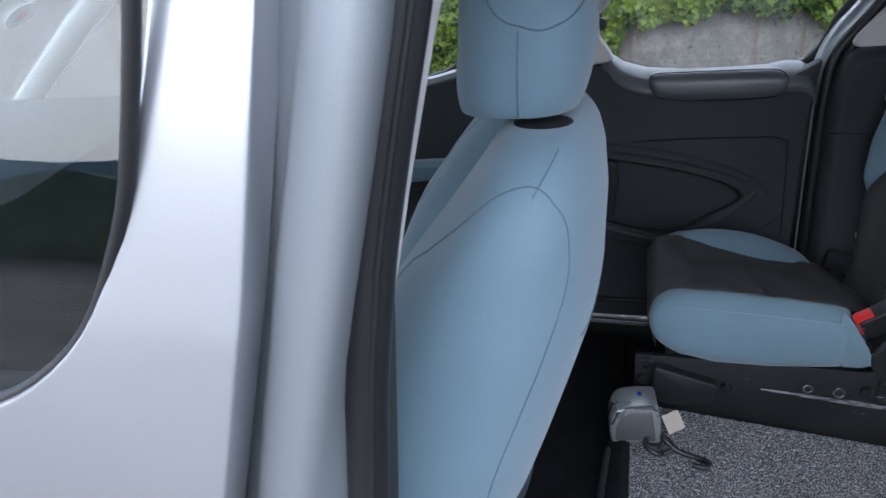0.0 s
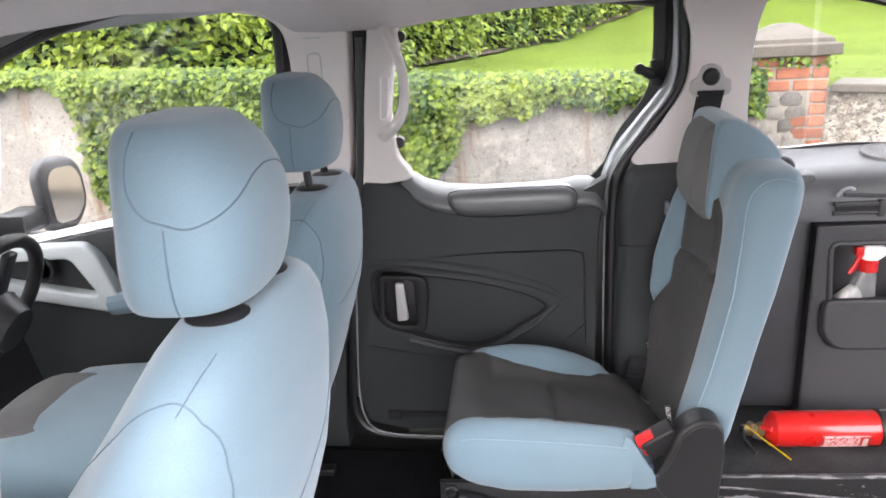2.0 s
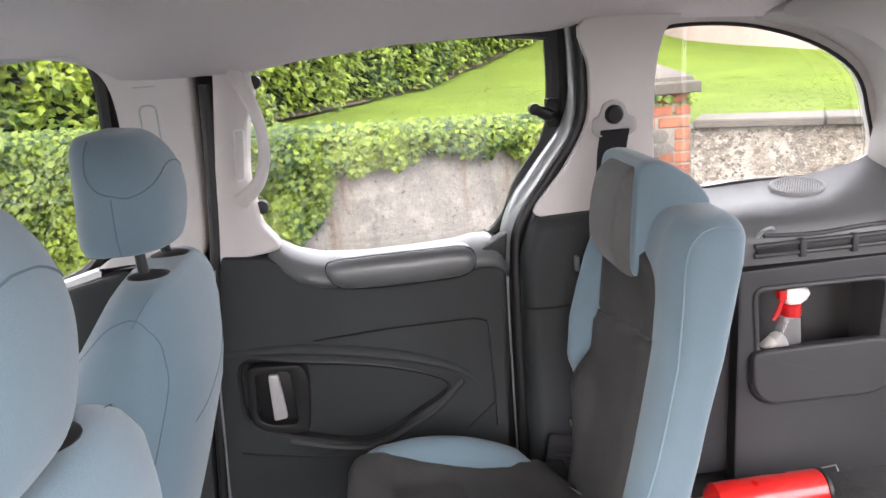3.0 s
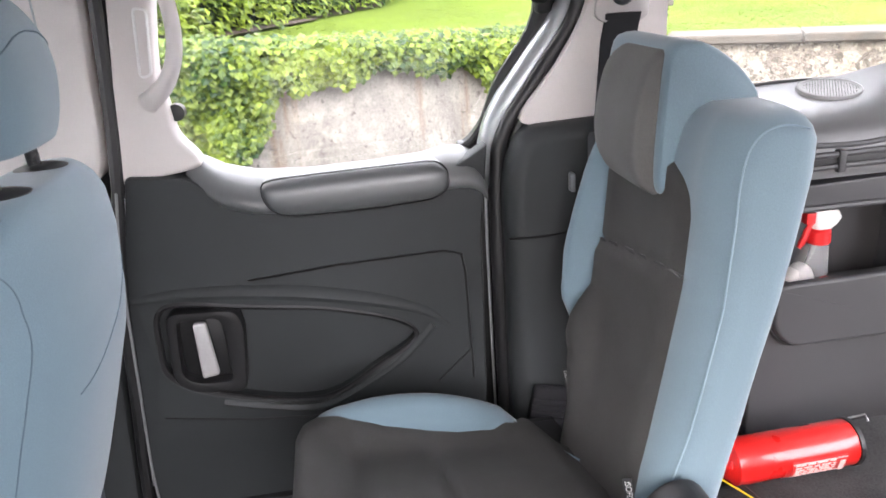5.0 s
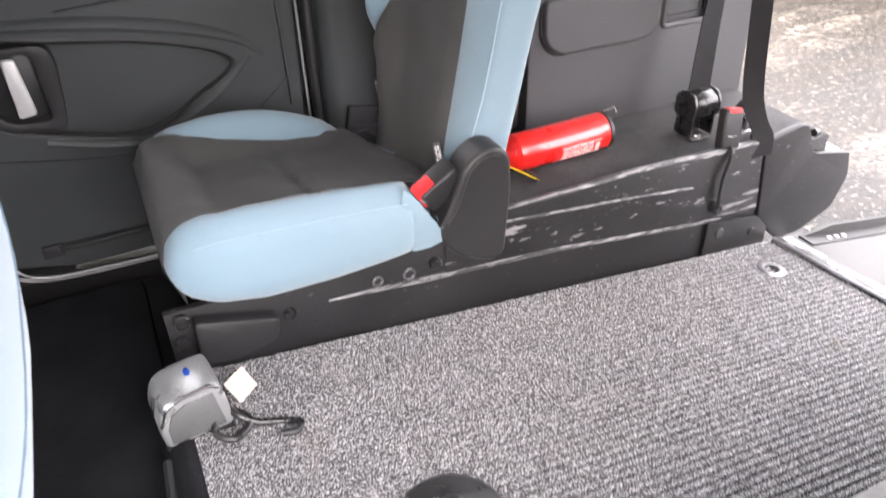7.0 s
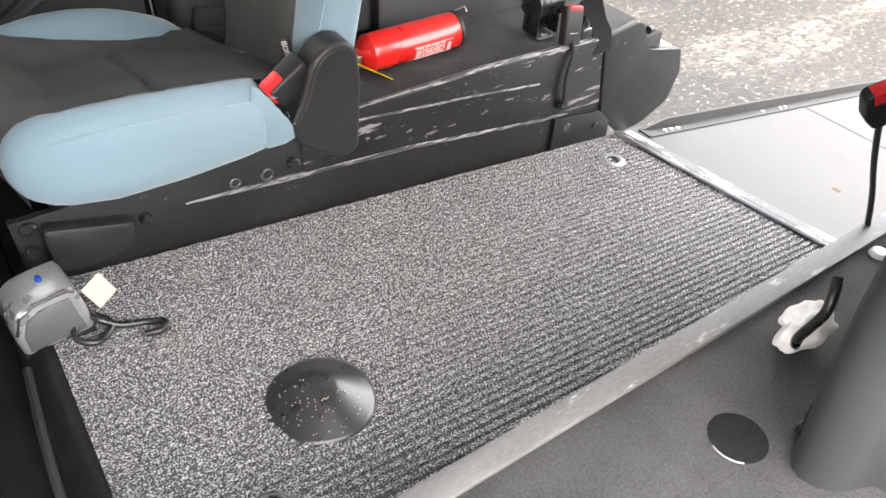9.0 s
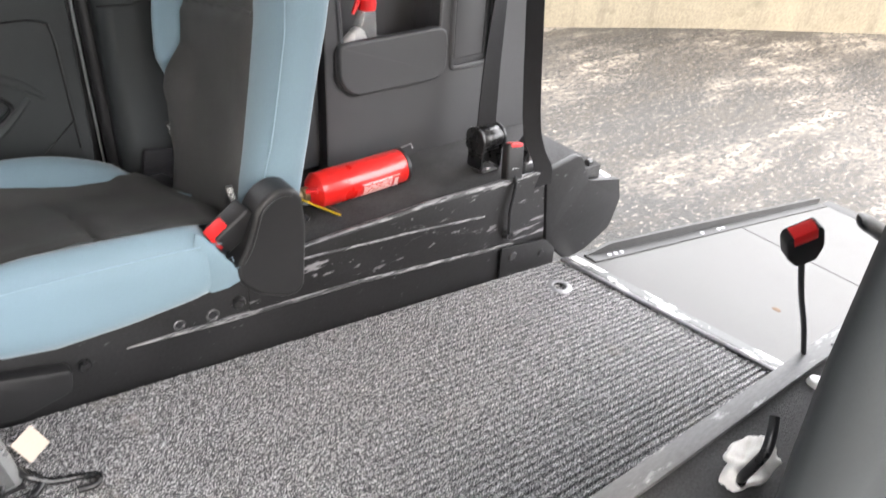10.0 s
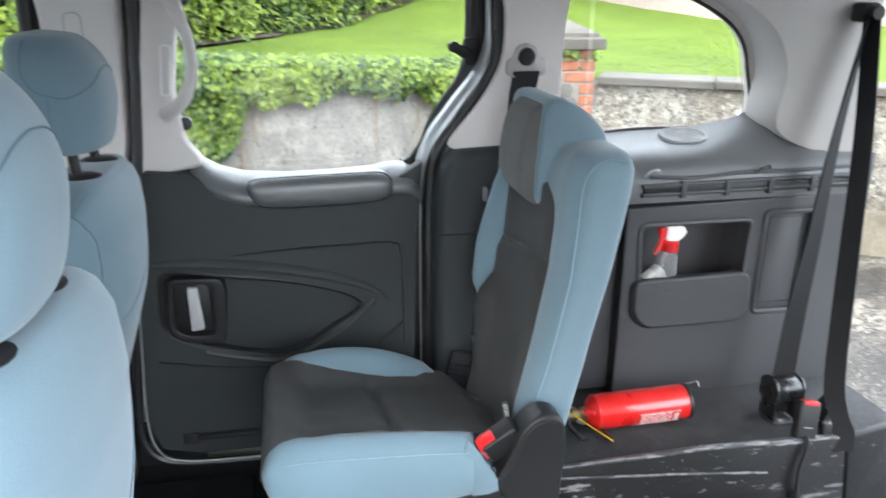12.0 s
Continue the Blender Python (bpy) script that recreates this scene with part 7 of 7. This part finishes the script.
hb = part("buckle", moved(plate(rounded([(-0.018, -0.048), (0.018, -0.048), (0.033, -0.015), (0.033, 0.034), (0.026, 0.045), (-0.026, 0.045), (-0.033, 0.034), (-0.033, -0.015)], 0.008), "y", -0.014, 0.014, bevel=0.004, seg=3), sm), black_plastic, stalk, "black buckle body")
part("release_button", moved(box(-0.021, 0.021, -0.0155, 0.010, 0.020, 0.0468, 0.002), sm), red_plastic, hb, "red release button")

# cloth and hook on the near ledge
rag = thing("crumpled_cloth", (1.40, 0.555, 0.512), "crumpled white cloth caught under a hook", "cloth")
rb = bmesh.new()
bmesh.ops.create_icosphere(rb, subdivisions=4, radius=1)
for v in rb.verts:
    n_ = noise.noise(v.co * 1.8) * 0.32 + noise.noise(v.co * 4.0) * 0.14
    c_ = v.co * (1 + n_)
    v.co = Vector((1.394 + c_.x * 0.042, 0.562 + c_.y * 0.026, 0.540 + max(-1, c_.z) * 0.028))
for v in rb.verts:
    v.co.x += 0.006 * noise.noise(v.co * 60) + 0.003 * math.sin(160 * v.co.y + 90 * v.co.x)
    v.co.z += 0.006 * noise.noise(v.co * 45 + Vector((3, 1, 7)))
part("cloth_folds", rb, rag_m, rag, "", 80)
nh = thing("tie_down_hook", (1.42, 0.54, 0.512), "black tie-down hook standing on the ledge", "hook")
part("hook_bar", tube(smooth_line([(1.384, 0.566, 0.519), (1.366, 0.554, 0.527), (1.343, 0.546, 0.565), (1.339, 0.537, 0.597), (1.341, 0.532, 0.62), (1.349, 0.536, 0.64), (1.363, 0.545, 0.653)], 6, False), 0.0065, 10), hook_black, nh)
kb = thing("ledge_cap", (1.638, 0.600, 0.519), "small round white cap on the dark ledge", "cap")
part("cap_dome", lathe([(0, 0.009), (0.011, 0.007), (0.014, 0.0)], (1.638, 0.600, 0.519), "z", 18), white_plastic, kb)

# ---- ramp ----
ramp = thing("wheelchair_ramp", (2.5, 0.95, 0.0), "grey folding wheelchair ramp lowered to the ground", "ramp")
X0, Z0, X1 = 1.930, FLOOR(1.930) - 0.004, 3.26
rz = lambda x: Z0 + (0.012 - Z0) * (x - X0) / (X1 - X0)
for xa, xb in ((X0, 2.66), (2.668, X1)):
    part("ramp_plate", loft([[(x + k * SKEW(y), y, rz(x + k * SKEW(y)) + h) for y, h in ((0.645, -0.012), (1.31, -0.012), (1.31, 0.0), (0.645, 0.0))] for x, k in ((xa, xa == X0), (xb, 0))]), ramp_m, ramp, "pale grey gritty ramp plate")
part("ramp_hinge", tube([(2.664, 0.65, rz(2.664) - 0.004), (2.664, 1.305, rz(2.664) - 0.004)], 0.006, 8), ramp_edge_m, ramp)
for y in (1.308, 0.637):
    part("ramp_kerb", loft([[(x, y, rz(x) - 0.014), (x, y + 0.008, rz(x) - 0.014), (x, y + 0.008, rz(x) + h), (x, y, rz(x) + h)] for x, h in ((X0 + 0.03, 0.004), (X0 + 0.12, 0.026), (2.4, 0.028), (X1 - 0.01, 0.022))]), ramp_edge_m, ramp, "upturned ramp edge")
    part("kerb_foot", loft([[(x, y - 0.032 * (y > 1), rz(x) + 0.0005), (x, y + 0.008 + 0.032 * (y < 1), rz(x) + 0.0005), (x, y + 0.008 + 0.032 * (y < 1), rz(x) + 0.004), (x, y - 0.032 * (y > 1), rz(x) + 0.004)] for x in (X0 + 0.03, X1 - 0.01)]), ramp_edge_m, ramp)
for x in (2.03, 2.055, 2.08, 2.46, 2.55, 2.575):
    part("ramp_rivet", lathe([(0, 0.004), (0.006, 0.003), (0.007, 0)], (x, 1.290, rz(x) + 0.004), "z", 10), steel, ramp)
part("ramp_tip", box(X1 - 0.002, X1 + 0.05, 0.65, 1.30, 0.002, 0.014, 0.003), ramp_edge_m, ramp)
part("dirt_spot", lathe([(0, 0.0012), (0.010, 0.001), (0.012, 0)], (2.25, 0.93, rz(2.25)), "z", 12), twig_m, ramp)

# ---- brick gate pier ----
pier = solid("gate_pier", box(1.945, 2.335, 4.41, 4.78, -0.02, 1.062, 0.004), mortar_m, "brick and rubble gate pier with stone cap", "gate pier", "structure")
cap_bm = loft([[(1.905 + i, 4.362 + i, z), (2.375 - i, 4.362 + i, z), (2.375 - i, 4.83 - i, z), (1.905 + i, 4.83 - i, z)] for i, z in ((0.004, 1.062), (0, 1.068), (0, 1.118), (0.006, 1.124), (0.03, 1.130), (0.035, 1.152), (0.19, 1.228))])
part("cap_stone", cap_bm, coping_m, pier, "weathered pyramid cap stone", 30)
brick_mesh = mesh_of("brick", box(-0.09, 0.09, -0.045, 0.045, -0.0285, 0.0285, 0.005, 1), brick_m)
half_mesh = mesh_of("brick", box(-0.045, 0.045, -0.045, 0.045, -0.0285, 0.0285, 0.005, 1), brick_m)


def lay(me, x, y, z, turn=0.0, name="brick"):
    ob = new(name, me)
    ob.parent = pier
    ob.matrix_basis = Matrix.LocRotScale(Vector((x, y, z)) * S, Euler((random.uniform(-0.015, 0.015), random.uniform(-0.015, 0.015), turn + random.uniform(-0.02, 0.02))), None)
    return ob


stone_meshes = []
for i in range(6):
    sb = bmesh.new()
    bmesh.ops.create_icosphere(sb, subdivisions=2, radius=1)
    for v in sb.verts:
        c_ = v.co * (1 + 0.28 * noise.noise(v.co * 1.4 + Vector((i * 3.1, 0, 0))))
        v.co = Vector((math.copysign(abs(c_.x) ** 0.7, c_.x) * 0.085, c_.y * 0.040, math.copysign(abs(c_.z) ** 0.7, c_.z) * 0.055))
    stone_meshes.append(mesh_of("stone", sb, stone_m, 30))
row_h = 0.0672
for i in range(16):
    z = 0.028 + row_h * i
    if z > 0.89:
        xs_ = [2.037, 2.238] if i % 2 else [1.990, 2.140, 2.290]
        for x in xs_:
            lay(brick_mesh if (i % 2 or x == 2.140) else half_mesh, x, 4.449, z)
        for y in ((4.55, 4.70) if i % 2 else (4.60,)):
            lay(brick_mesh, 2.296, y + 0.02, z, math.pi / 2)
    else:
        big = i % 4 == 1
        if big:
            lay(brick_mesh, 2.242, 4.449, z)
        elif i % 4 == 2:
            lay(half_mesh, 2.288, 4.449, z)
            lay(half_mesh, 2.192, 4.449, z)
        else:
            lay(half_mesh, 2.288, 4.449, z)
        lay(brick_mesh, 2.296, 4.60, z, math.pi / 2)
for i in range(11):
    for j in range(2):
        lay(stone_meshes[(i * 2 + j) % 6], 2.015 + 0.135 * j + 0.03 * (i % 2), 4.440, 0.07 + 0.076 * i, random.uniform(-0.2, 0.2), "stone")
pier.location.x = 0.146 * S
